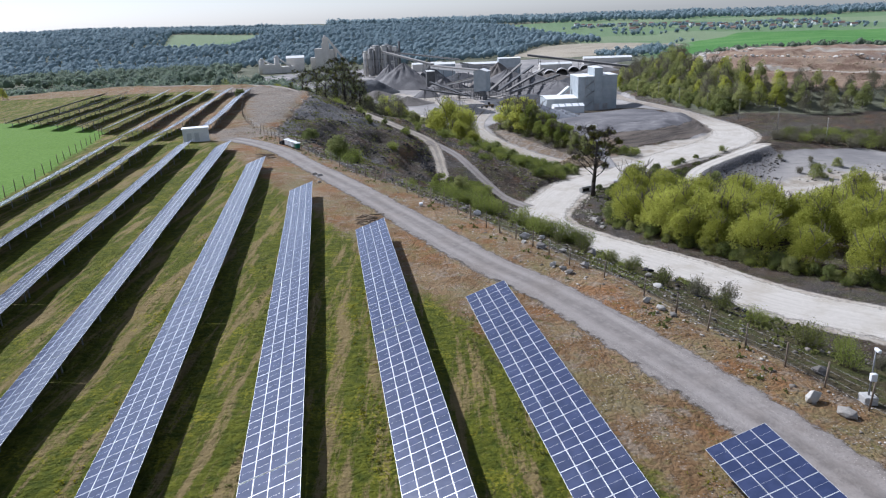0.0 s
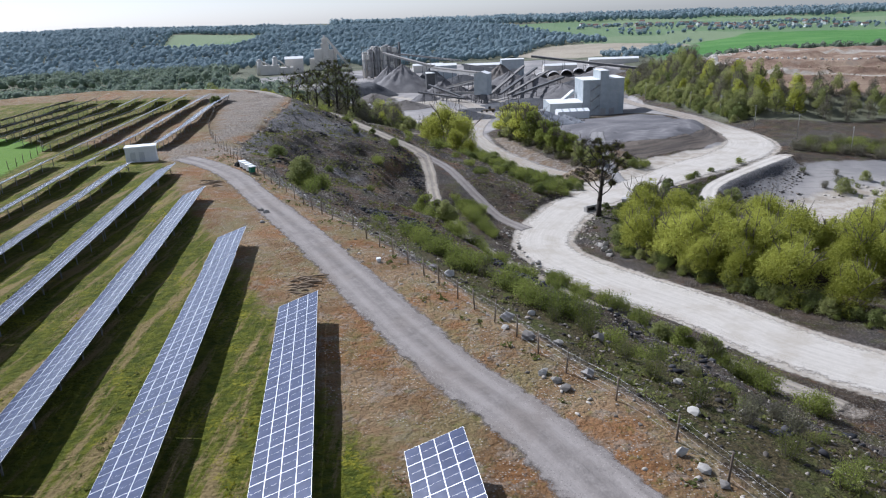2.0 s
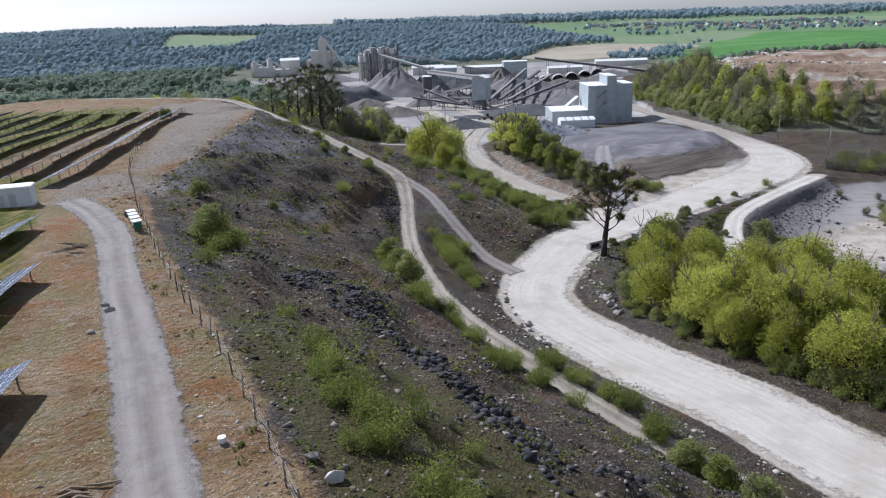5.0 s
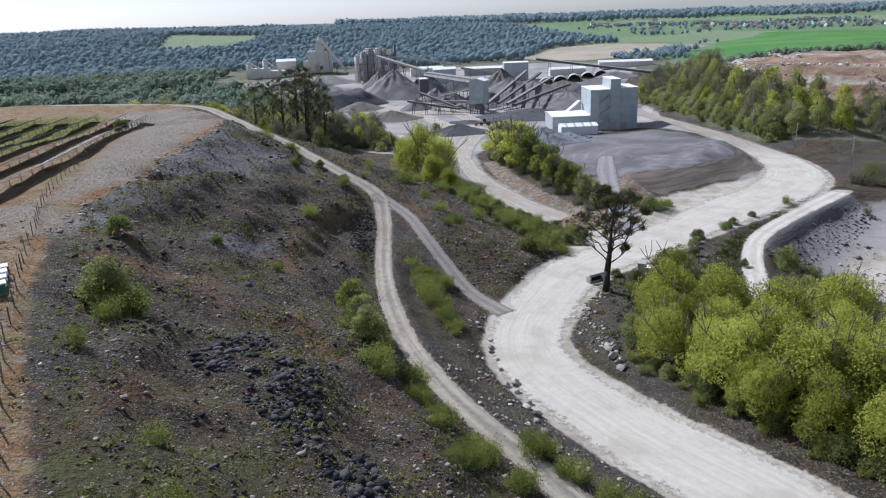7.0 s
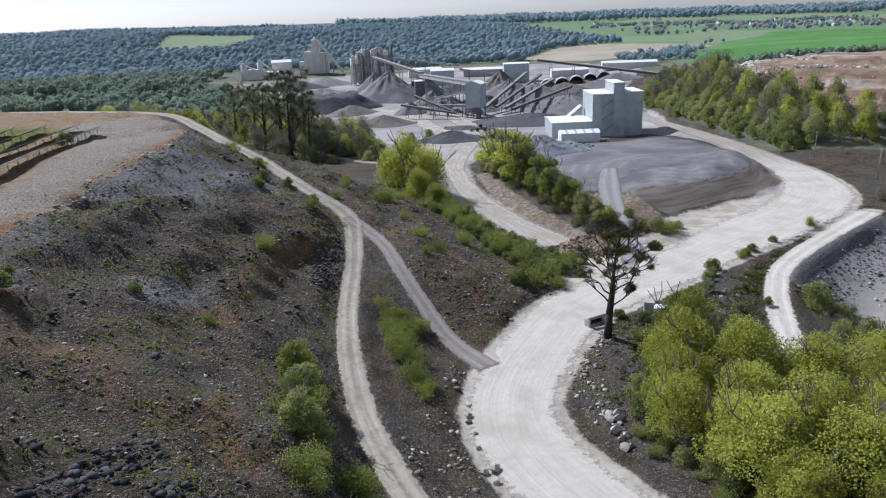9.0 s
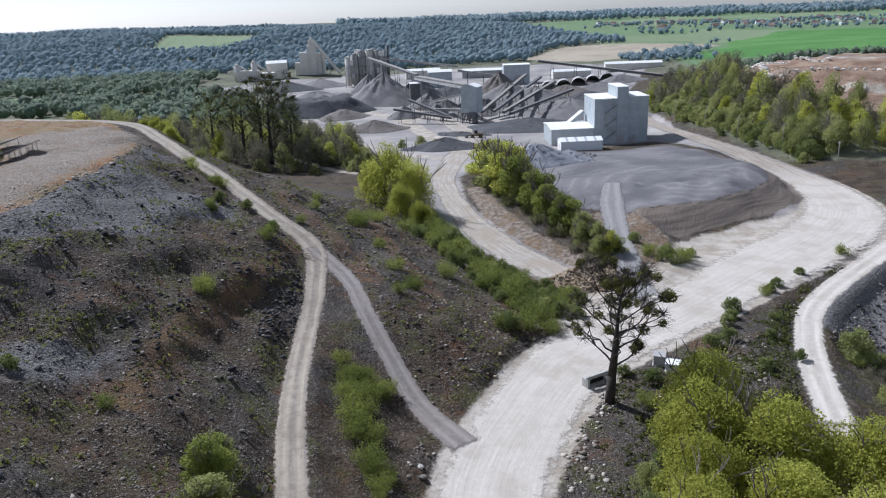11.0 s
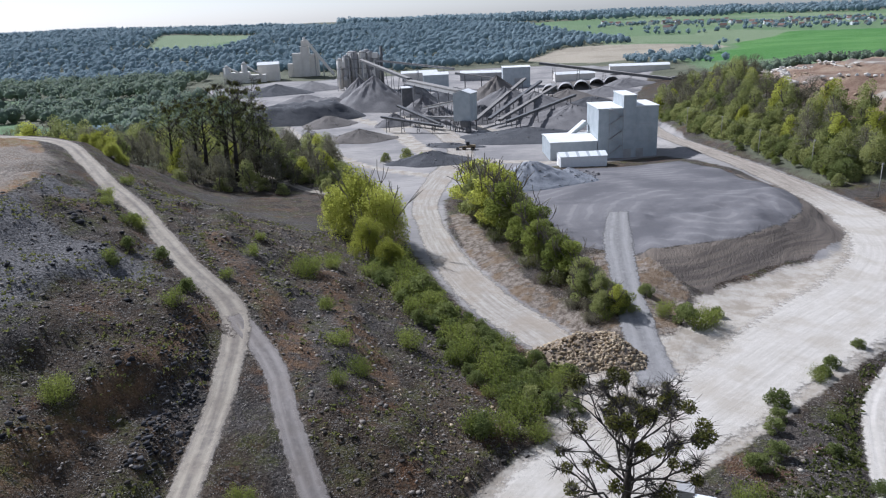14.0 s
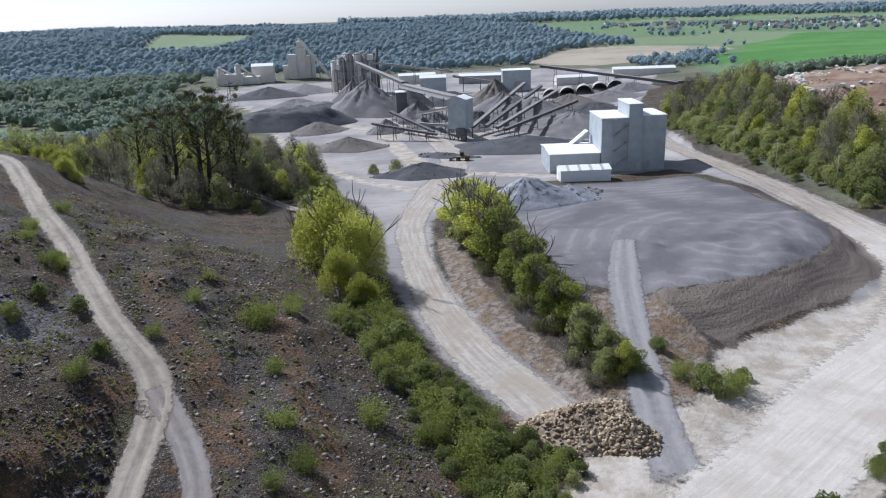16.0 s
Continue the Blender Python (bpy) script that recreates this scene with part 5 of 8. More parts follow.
conveyor((30, 880, -30), (78, 874, -38), 2.6, 2.4)
conveyor((112, 880, -24), (215, 800, -36), 3.4, 3.0, M_PLANT_DARK, 5)
conveyor((215, 798, -35), (290, 792, -33), 3.4, 3.0, M_PLANT_DARK, 4)
conveyor((79, 517, -39), (95, 521, -27), 3.2, 2.6, M_CLAD, 1, M_ROOF, "pale covered conveyor entering the works building")


def block_house(name, x, y, w, d, h, turn, mat, label, cat="building", roof=1.2, base=None):
    root = new(name)
    root.matrix_basis = pose(x, y, (spot(x, y) if base is None else base) - 0.4, 0, 0, turn)
    tagged(root, label, cat)
    bm = bmesh.new()
    v = [bm.verts.new(c) for c in ((-w / 2, 0, 0), (w / 2, 0, 0), (w / 2, 0, h), (-w / 2, 0, h), (-w / 2, d, 0), (w / 2, d, 0), (w / 2, d, h), (-w / 2, d, h), (-w / 2, d / 2, h + roof), (w / 2, d / 2, h + roof))]
    for q in ((0, 1, 2, 3), (5, 4, 7, 6), (4, 0, 3, 8, 7), (1, 5, 6, 9, 2)):
        bm.faces.new([v[i] for i in q])
    part("wall", bm, mat, root)
    bm = bmesh.new()
    e = 0.4
    for y0, z0, y1, z1 in ((-e, h, d / 2, h + roof), (d / 2, h + roof, d + e, h)):
        vs = [bm.verts.new(c) for c in ((-w / 2 - e, y0, z0), (w / 2 + e, y0, z0), (w / 2 + e, y1, z1), (-w / 2 - e, y1, z1), (-w / 2 - e, y0, z0 + 0.3), (w / 2 + e, y0, z0 + 0.3), (w / 2 + e, y1, z1 + 0.3), (-w / 2 - e, y1, z1 + 0.3))]
        for q in ((4, 5, 6, 7), (0, 3, 2, 1), (0, 1, 5, 4), (2, 3, 7, 6), (0, 4, 7, 3), (1, 2, 6, 5)):
            bm.faces.new([vs[i] for i in q])
    part("roof", bm, M_ROOF if cat != "house" else M_TILE, root)
    return root


M_TILE = plain("roof_tiles", (0.16, 0.10, 0.085), (0.24, 0.15, 0.12), 0.8, 0.9)
big = block_house("mill_hall", 89, 872, 26, 22, 19, 0, M_CLAD, "pale clad mill hall with white roof edge", roof=0.6)
bm = bmesh.new()
add_box(bm, (8, 1.0, 9), (2, -0.4, 4.5), bevel=0.3)
part("dust_filter", bm, M_PLANT, big, "grey filter housing on the wall")
block_house("belt_house", -5, 716, 8, 9, 17, 8, M_PLANT_DARK, "dark clad belt transfer tower", "tower", 1.0)
block_house("lime_store", 12, 868, 24, 18, 15, 4, M_CLAD, "dusty pale lime store building", roof=2)
block_house("plant_shed", 150, 905, 40, 14, 7, 3, M_PLANT_PALE, "long low dusty plant shed", roof=2)
block_house("plant_shed", 60, 960, 50, 16, 8, -4, M_PLANT, "long grey plant shed", roof=2)
block_house("plant_shed", -10, 985, 40, 16, 9, 6, M_PLANT_PALE, "long pale plant shed", roof=2)
block_house("plant_shed", 220, 930, 60, 14, 7, -6, M_PLANT_PALE, "long low dusty plant shed", roof=2)
block_house("kiln_house", -205, 1085, 26, 20, 20, 10, M_PLANT_PALE, "lime-covered kiln house with pale walls", roof=3)


def silo(root, x, y, r, h, mat, name="silo"):
    bm = bmesh.new()
    add_tube(bm, (x, y, 3.5), (x, y, h), r, r, 18)
    add_tube(bm, (x, y, h), (x, y, h + r * 0.45), r, r * 0.35, 18)
    add_tube(bm, (x, y, 3.5), (x, y, 0.8), r, r * 0.3, 18)
    for i in range(4):
        a = math.pi / 4 + i * math.pi / 2
        add_tube(bm, (x + r * 0.85 * math.cos(a), y + r * 0.85 * math.sin(a), -0.5), (x + r * 0.85 * math.cos(a), y + r * 0.85 * math.sin(a), 4), 0.3, sides=6)
    for z in (h * 0.4, h * 0.7, h * 0.97):
        add_tube(bm, (x, y, z), (x, y, z + 0.35), r * 1.03, r * 1.03, 18)
    part(name, bm, mat, root)


def silo_group():
    root = new("silo_block")
    root.matrix_basis = pose(-68, 905, spot(-68, 905), 0, 0, 4)
    tagged(root, "cluster of tall dusty grey silos with pipes and gangways", "silos")
    rnd = random.Random(5)
    for i, (x, y, r, h) in enumerate(((-17, 4, 3.4, 30), (-10, 0, 3.8, 33), (-2, 1, 4.2, 36), (6, 0, 4.2, 36), (14, 2, 4.4, 35), (20, 6, 3.2, 33), (-6, 9, 4, 36), (10, 10, 4, 37))):
        silo(root, x, y, r, h, M_PLANT if i % 3 else M_PLANT_PALE)
    bm = bmesh.new()
    add_tube(bm, (25, 4, 0), (25, 4, 41), 1.6, 1.4, 12)
    part("chimney", bm, M_PLANT_DARK, root, "dark steel chimney")
    for z in (12, 21, 30, 37):
        bm = bmesh.new()
        add_box(bm, (42, 1.2, 0.25), (1, -4.2, z))
        add_box(bm, (42, 0.1, 0.1), (1, -4.8, z + 1.1))
        part("gangway", bm, M_PLANT_DARK, root, "dark steel gangway")
    for x in range(-20, 24, 6):
        bm = bmesh.new()
        add_tube(bm, (x, -4.6, 0), (x, -4.6, 37), 0.2, sides=5)
        part("column", bm, M_PLANT_DARK, root)
    for k in range(7):
        bm = bmesh.new()
        x = rnd.uniform(-18, 20)
        z = rnd.uniform(12, 34)
        add_tube(bm, (x, -5.4, 2), (x, -5.4, z), 0.55, sides=8)
        add_tube(bm, (x, -5.4, z), (x + rnd.uniform(-6, 6), -2, z + 4), 0.55, sides=8)
        part("duct", bm, M_PLANT_PALE if k % 2 else M_PLANT, root)
    for k in range(6):
        bm = bmesh.new()
        add_box(bm, (rnd.uniform(3, 6), 5, rnd.uniform(3, 6)), (rnd.uniform(-18, 20), -3, rnd.uniform(8, 36)), bevel=0.2)
        part("machine_house", bm, M_PLANT if k % 2 else M_PLANT_PALE, root)


silo_group()


def kiln_tower():
    root = new("kiln_tower")
    root.matrix_basis = pose(-165, 1125, spot(-165, 1125), 0, 0, 5)
    tagged(root, "tall lime-white kiln tower with a steep skip bridge", "tower")
    for x, y, w, d, h in ((-10, 0, 13, 12, 30), (0, 0, 11, 12, 38), (10, 2, 13, 12, 28), (-20, 3, 8, 10, 17)):
        bm = bmesh.new()
        add_box(bm, (w, d, h), (x, y, h / 2), bevel=0.4)
        part("kiln_shaft", bm, M_PLANT_PALE, root)
    bm = bmesh.new()
    add_box(bm, (8, 9, 9), (0, 0, 41), bevel=0.4)
    add_tube(bm, (0, 0, 45), (0, 0, 49), 2.2, 1.4, 12)
    part("kiln_head", bm, M_PLANT_PALE, root)
    bm = bmesh.new()
    a, b = Vector((3, -8, 46)), Vector((36, -8, 1))
    way = b - a
    add_box(bm, (4.2, way.length, 3.4), (a + b) / 2, way.to_track_quat("Y", "Z").to_matrix(), 0.2)
    part("skip_bridge", bm, M_PLANT_PALE, root, "steep pale skip bridge")
    bm = bmesh.new()
    for k in (0.3, 0.6):
        p = a + way * k
        add_tube(bm, p, (p.x, p.y, 0), 0.6, sides=6)
    part("trestle", bm, M_PLANT, root)


kiln_tower()


def lime_works():
    root = new("lime_works")
    root.matrix_basis = pose(-235, 1060, spot(-235, 1060), 0, 0, 8)
    tagged(root, "pale lime works with round hoppers and low halls", "building")
    for x, y, w, d, h in ((0, 0, 26, 16, 13), (22, 4, 20, 14, 9), (-14, 0, 8, 10, 19)):
        bm = bmesh.new()
        add_box(bm, (w, d, h), (x, y, h / 2), bevel=0.4)
        part("hall", bm, M_PLANT_PALE, root)
    for x, h in ((-13, 19), (8, 22)):
        bm = bmesh.new()
        add_tube(bm, (x, -4, 0), (x, -4, h), 3.6, 3.6, 16)
        add_tube(bm, (x, -4, h), (x, -4, h + 3), 3.6, 1.2, 16)
        part("hopper", bm, M_PLANT_PALE, root)
    bm = bmesh.new()
    add_tube(bm, (-10, -4, 18), (4, -4, 11), 1.2, sides=8)
    add_tube(bm, (11, -4, 20), (28, -2, 8), 1.2, sides=8)
    part("duct", bm, M_PLANT_PALE, root)


lime_works()


def arch_store(x, y, i):
    root = new("arched_store")
    root.matrix_basis = pose(x, y, spot(x, y), 0, 0, -8)
    tagged(root, "open arched tunnel store of corrugated sheet", "store", "row of arched stores")
    bm = bmesh.new()
    n, r, d = 14, 7.0, 16
    rows = []
    for yy in (0, d):
        rows.append([[bm.verts.new((q * math.cos(math.pi * k / n), yy, q * math.sin(math.pi * k / n) * 1.05)) for k in range(n + 1)] for q in (r, r - 0.35)])
    for k in range(n):
        bm.faces.new([rows[0][0][k], rows[0][0][k + 1], rows[1][0][k + 1], rows[1][0][k]][::-1])
        bm.faces.new([rows[0][1][k], rows[0][1][k + 1], rows[1][1][k + 1], rows[1][1][k]])
        bm.faces.new([rows[0][0][k], rows[0][0][k + 1], rows[0][1][k + 1], rows[0][1][k]])
    bm.faces.new([rows[1][1][k] for k in range(n + 1)])
    part("arch_shell", bm, M_PLANT, root)
    bm = bmesh.new()
    add_box(bm, (2 * r, 0.5, 1.6), (0, d * 0.4, 0.8), bevel=0.05)
    part("bay_wall", bm, M_CONCRETE, root)


for i in range(5):
    arch_store(112 + 14.6 * i, 800 + 6.5 * i, i)


def wheel_loader(x, y, turn):
    root = new("wheel_loader")
    root.matrix_basis = pose(x, y, spot(x, y), 0, 0, turn)
    tagged(root, "dusty dark dusty wheel loader parked in the yard", "loader")
    bm = bmesh.new()
    add_box(bm, (4.2, 2.6, 1.5), (-2.2, 0, 2.0), bevel=0.2)
    add_box(bm, (2.2, 1.8, 1.0), (1.2, 0, 1.7), bevel=0.15)
    part("body", bm, M_YELLOW, root)
    bm = bmesh.new()
    add_box(bm, (1.7, 1.8, 1.7), (-0.4, 0, 3.4), bevel=0.15)
    part("cab", bm, M_DARK, root, "dark glazed cab")
    bm = bmesh.new()
    for s in (-0.8, 0.8):
        add_box(bm, (3.4, 0.3, 0.45), (3.0, s, 1.7), Matrix.Rotation(radians(12), 3, "Y"), 0.05)
    part("lift_arm", bm, M_YELLOW, root)
    bm = bmesh.new()
    add_box(bm, (1.5, 3.3, 0.2), (5.0, 0, 0.45), bevel=0.04)
    add_box(bm, (0.2, 3.3, 1.4), (4.3, 0, 1.1), bevel=0.04)
    for s in (-1.6, 1.6):
        add_box(bm, (1.4, 0.12, 1.1), (4.9, s, 0.9), bevel=0.03)
    part("bucket", bm, M_PLANT_DARK, root, "dark steel bucket")
    for wx in (-2.9, 1.5):
        for s in (-1.25, 1.25):
            bm = bmesh.new()
            add_tube(bm, (wx, s - 0.35, 0.95), (wx, s + 0.35, 0.95), 0.95, sides=16)
            wheel = part("wheel", bm, M_RUBBER, root)
            bm = bmesh.new()
            add_tube(bm, (wx, s - 0.4, 0.95), (wx, s + 0.4, 0.95), 0.45, sides=12)
            part("rim", bm, M_YELLOW, wheel)


wheel_loader(37.5, 535, 176)


def service_box(x, y, turn, tall, label):
    root = new("service_cabinet")
    root.matrix_basis = pose(x, y, spot(x, y) - 0.1, 0, 0, turn)
    tagged(root, label, "cabinet")
    bm = bmesh.new()
    w, h = (1.9, 1.9) if tall else (2.4, 1.5)
    add_box(bm, (w, 1.7, h), (0, 0, h / 2 + 0.1), bevel=0.04)
    part("body", bm, M_PLANT if tall else M_WHITE, root)
    bm = bmesh.new()
    add_box(bm, (w + 0.3, 2.0, 0.14), (0, 0, h + 0.17), Matrix.Rotation(radians(5), 3, "X"), 0.03)
    part("lid", bm, M_PLANT if tall else M_WHITE, root)
    bm = bmesh.new()
    add_box(bm, (w + 0.4, 2.0, 0.25), (0, 0, 0.05), bevel=0.03)
    part("base_slab", bm, M_CONCRETE, root)


service_box(62.6, 253.4, -20, True, "grey service cabinet beside the track")
service_box(64.4, 251.0, -20, False, "white flat-topped service cabinet beside the track")


def culvert():
    root = new("culvert_mouth")
    x, y = 50.2, 247.0
    root.matrix_basis = pose(x, y, spot(x, y) - 0.3, 0, 0, 30)
    tagged(root, "concrete culvert mouth half buried under the bank", "culvert")
    bm = bmesh.new()
    add_box(bm, (4.6, 0.5, 0.6), (0, 0, 2.1), bevel=0.08)
    for s in (-2.1, 2.1):
        add_box(bm, (0.5, 1.6, 2.2), (s, 0.3, 0.9), bevel=0.08)
    part("headwall", bm, M_CONCRETE, root)
    # solid near-black panel stands for the shade inside the mouth
    bm = bmesh.new()
    add_box(bm, (3.7, 0.3, 1.9), (0, 0.7, 0.9))
    part("opening", bm, M_DARK, root)


culvert()


def utility_pole(x, y, h=11.0):
    root = new("utility_pole")
    root.matrix_basis = pose(x, y, spot(x, y))
    tagged(root, "weathered grey timber utility pole beside the road", "pole", "line of utility poles")
    bm = bmesh.new()
    add_tube(bm, (0, 0, -0.5), (0, 0, h), 0.17, 0.12, 8)
    part("pole", bm, M_POLE, root)
    bm = bmesh.new()
    add_box(bm, (1.6, 0.12, 0.12), (0, 0, h - 0.5), Matrix.Rotation(0.6, 3, "Z"))
    part("crossarm", bm, M_POLE, root)
    for s in (-0.7, 0.7):
        bm = bmesh.new()
        add_tube(bm, (s * 0.83, s * 0.56, h - 0.44), (s * 0.83, s * 0.56, h - 0.2), 0.05, sides=6)
        part("insulator", bm, M_WHITE, root)
    return Vector((x, y, spot(x, y) + h - 0.25))


M_POLE = plain("grey_timber", (0.30, 0.28, 0.25), (0.42, 0.40, 0.36), 2.0, 0.9)
pole_tops = [utility_pole(x, y) for x, y in ((152, 548), (154.5, 505), (156.5, 467), (162.5, 434), (167, 398), (172, 362), (180, 330))]
bm = bmesh.new()
for a, b in zip(pole_tops[:-1], pole_tops[1:]):
    for off in (-0.6, 0.6):
        pts = [a.lerp(b, k / 6) + Vector((off * 0.83, off * 0.56, -1.0 * (1 - (k / 3 - 1) ** 2))) for k in range(7)]
        for u, v in zip(pts[:-1], pts[1:]):
            add_tube(bm, u, v, 0.02, sides=3)
wire = part("overhead_wire", bm, M_PLANT_DARK, None)
tagged(wire, "thin dark overhead wires between the poles", "wires")

# far village
rnd = random.Random(11)
for i in range(60):
    x, y = rnd.uniform(430, 1150), rnd.uniform(1850, 2300)
    block_house("village_house", x, y, rnd.uniform(9, 16), rnd.uniform(8, 10), rnd.uniform(4.5, 7), rnd.uniform(-60, 60), M_WHITE if i % 3 else M_PLANT, "far village house with pitched roof", "house", rnd.uniform(3, 4.5))["group"] = "far village houses"

# ---- plants ----
def leaf_material(name, dark, light, trans=0.45, by_object=0.5):
    m, t, bsdf = material(name, 0.75, 0.0, 0.12)
    n = Net(t)
    f = n.calc("ADD", n.calc("MULTIPLY", n.geo.outputs["Random Per Island"], 0.42), n.calc("ADD", n.calc("MULTIPLY", n.random(), by_object), n.calc("MULTIPLY", n.noise(0.22, 3), 0.5)))
    col = n.mix(n.ramp(f, 0.25, 1.15), dark, light)
    t.links.new(col, bsdf.inputs["Base Color"])
    tr = t.nodes.new("ShaderNodeBsdfTranslucent")
    t.links.new(col, tr.inputs["Color"])
    mx = t.nodes.new("ShaderNodeMixShader")
    mx.inputs[0].default_value = trans
    t.links.new(bsdf.outputs[0], mx.inputs[1])
    t.links.new(tr.outputs[0], mx.inputs[2])
    t.links.new(mx.outputs[0], t.nodes["Material Output"].inputs["Surface"])
    return m


M_WILLOW = leaf_material("willow_leaves", (0.27, 0.285, 0.045), (0.55, 0.56, 0.125), 0.58)
M_SHRUB = leaf_material("shrub_leaves", (0.135, 0.165, 0.038), (0.32, 0.355, 0.085), 0.5)
M_DARKLEAF = leaf_material("dark_leaves", (0.125, 0.155, 0.05), (0.27, 0.30, 0.105), 0.45)
M_GREENLEAF = leaf_material("green_leaves", (0.22, 0.245, 0.085), (0.41, 0.42, 0.165), 0.5)
M_BUDDING = leaf_material("budding_twigs", (0.13, 0.122, 0.085), (0.25, 0.235, 0.15), 0.4)
M_MISTLE = leaf_material("mistletoe_leaves", (0.075, 0.08, 0.02), (0.21, 0.20, 0.05), 0.25)
M_WEED = leaf_material("weeds", (0.085, 0.10, 0.03), (0.20, 0.205, 0.065))
# leaf colour lightened and blued: distance haze is painted into it
M_HAZED_WOOD = leaf_material("far_wood", (0.27, 0.345, 0.375), (0.31, 0.385, 0.41), 0.5, 0.0)
M_MIDWOOD = leaf_material("valley_wood", (0.17, 0.215, 0.165), (0.36, 0.40, 0.25), 0.5, 0.0)
M_BARK = plain("bark", (0.10, 0.085, 0.07), (0.19, 0.165, 0.14), 1.5, 0.95, bump=0.05)
M_DARKBARK = plain("dark_bark", (0.035, 0.030, 0.026), (0.085, 0.072, 0.06), 1.5, 0.95, bump=0.05)
M_TWIG = plain("twigs", (0.13, 0.11, 0.09), (0.22, 0.19, 0.155), 2.0, 0.95)


def quads_mesh(name, centres, sizes, mat, seed, droop=0.0, thin=0.75, level=1.0):
    """Many small leaf sprays, each one bent quad, round the given centres."""
    gen = np.random.RandomState(seed)
    n = len(centres)
    u = gen.normal(size=(n, 3))
    u[:, 2] = u[:, 2] * (1 - droop) - droop * 1.2
    u[:, 2] *= level
    u /= np.linalg.norm(u, axis=1)[:, None]
    w = gen.normal(size=(n, 3))
    w[:, 2] /= level ** 2
    v = np.cross(u, w)
    v /= np.linalg.norm(v, axis=1)[:, None]
    s = np.asarray(sizes)[:, None]
    c = np.asarray(centres)
    a, b = u * s * 0.5, v * s * 0.5 * thin
    nrm = np.cross(u, v) * s * 0.18
    verts = np.stack([c - a - b * 0.6, c + nrm - b, c + a, c + nrm + b], 1).reshape(-1, 3)
    mesh = bpy.data.meshes.new(name)
    mesh.vertices.add(len(verts))
    mesh.vertices.foreach_set("co", verts.ravel())
    mesh.loops.add(4 * n)
    mesh.loops.foreach_set("vertex_index", np.arange(4 * n, dtype=np.int32))
    mesh.polygons.add(n)
    mesh.polygons.foreach_set("loop_start", np.arange(0, 4 * n, 4, dtype=np.int32))
    mesh.update(calc_edges=True)
    mesh.materials.append(mat)
    return mesh


def blob_points(gen, blobs, n):
    """Points mostly near the skin of a set of lumps (x, y, z, rx, rz)."""
    vol = np.array([b[3] ** 2 for b in blobs])
    pick = gen.choice(len(blobs), n, p=vol / vol.sum())
    d = gen.normal(size=(n, 3))
    d /= np.linalg.norm(d, axis=1)[:, None]
    r = 1 - np.abs(gen.normal(0, 0.22, n))
    bb = np.array(blobs)[pick]
    ragged = 1 + 0.16 * np.sin(d[:, 0] * 7 + pick) * np.sin(d[:, 2] * 6 + pick * 2)
    return bb[:, :3] + d * (r * ragged)[:, None] * bb[:, [3, 3, 4]]


def limb_set(bm, rnd, base, tip, r0, depth, spread, ends, sides=7):
    """A bent limb that forks; collects the ends."""
    base, tip = Vector(base), Vector(tip)
    mid = base.lerp(tip, 0.5) + Vector((rnd.uniform(-1, 1), rnd.uniform(-1, 1), rnd.uniform(-0.3, 0.5))) * (tip - base).length * 0.10
    r1 = r0 * 0.62
    add_tube(bm, base, mid, r0, (r0 + r1) / 2, sides)
    add_tube(bm, mid, tip, (r0 + r1) / 2, r1, sides)
    if depth == 0:
        ends.append(tip)
        return
    for _ in range(rnd.choice((2, 3, 3))):
        way = (tip - base).normalized()
        way = (way + Vector((rnd.uniform(-1, 1), rnd.uniform(-1, 1), rnd.uniform(-0.35, 0.7))) * spread).normalized()
        limb_set(bm, rnd, tip, tip + way * (tip - base).length * rnd.uniform(0.55, 0.85), r1, depth - 1, spread, ends, max(4, sides - 1))


def tree_proto(name, label, category, h, r, leaf, count, size, seed, stems=1, droop=0.0, lumps=12, low=0.25, group="", depth=2):
    """A tree of height h and crown radius r: trunk with limbs, and a crown of leaf sprays."""
    rnd, gen = random.Random(seed), np.random.RandomState(seed)
    root = new(name)
    tagged(root, label, category, group)
    bm = bmesh.new()
    ends = []
    for k in range(stems):
        off = Vector((rnd.uniform(-1, 1), rnd.uniform(-1, 1), 0)) * (0.16 * r if stems > 1 else 0)
        lean = Vector((rnd.uniform(-0.25, 0.25), rnd.uniform(-0.25, 0.25), 1)) + off * 0.12
        limb_set(bm, rnd, off - Vector((0, 0, 0.5)), off + lean.normalized() * h * (0.34 if stems == 1 else 0.42), 0.028 * h / math.sqrt(stems), depth, 0.62, ends)
    part("trunk", bm, M_BARK if stems == 1 else M_TWIG, root)
    blobs = []
    for k in range(lumps):
        a = k * 2.4 + rnd.uniform(-0.4, 0.4)
        q = math.sqrt((k + 0.5) / lumps)
        z = h * (low + (1 - low) * (0.62 * (1 - q ** 2) + rnd.uniform(0.0, 0.30)))
        rr = r * rnd.uniform(0.30, 0.46)
        blobs.append((r * 0.72 * q * math.cos(a), r * 0.72 * q * math.sin(a), min(z, h - rr * 0.8), rr, rr * rnd.uniform(0.8, 1.15)))
    pts = blob_points(gen, blobs, count)
    pts[:, 2] = np.maximum(pts[:, 2], 0.15)
    mesh = quads_mesh("crown", pts, gen.uniform(0.65, 1.35, count) * size, leaf, seed, droop)
    child("crown", mesh, root, Matrix())
    return root


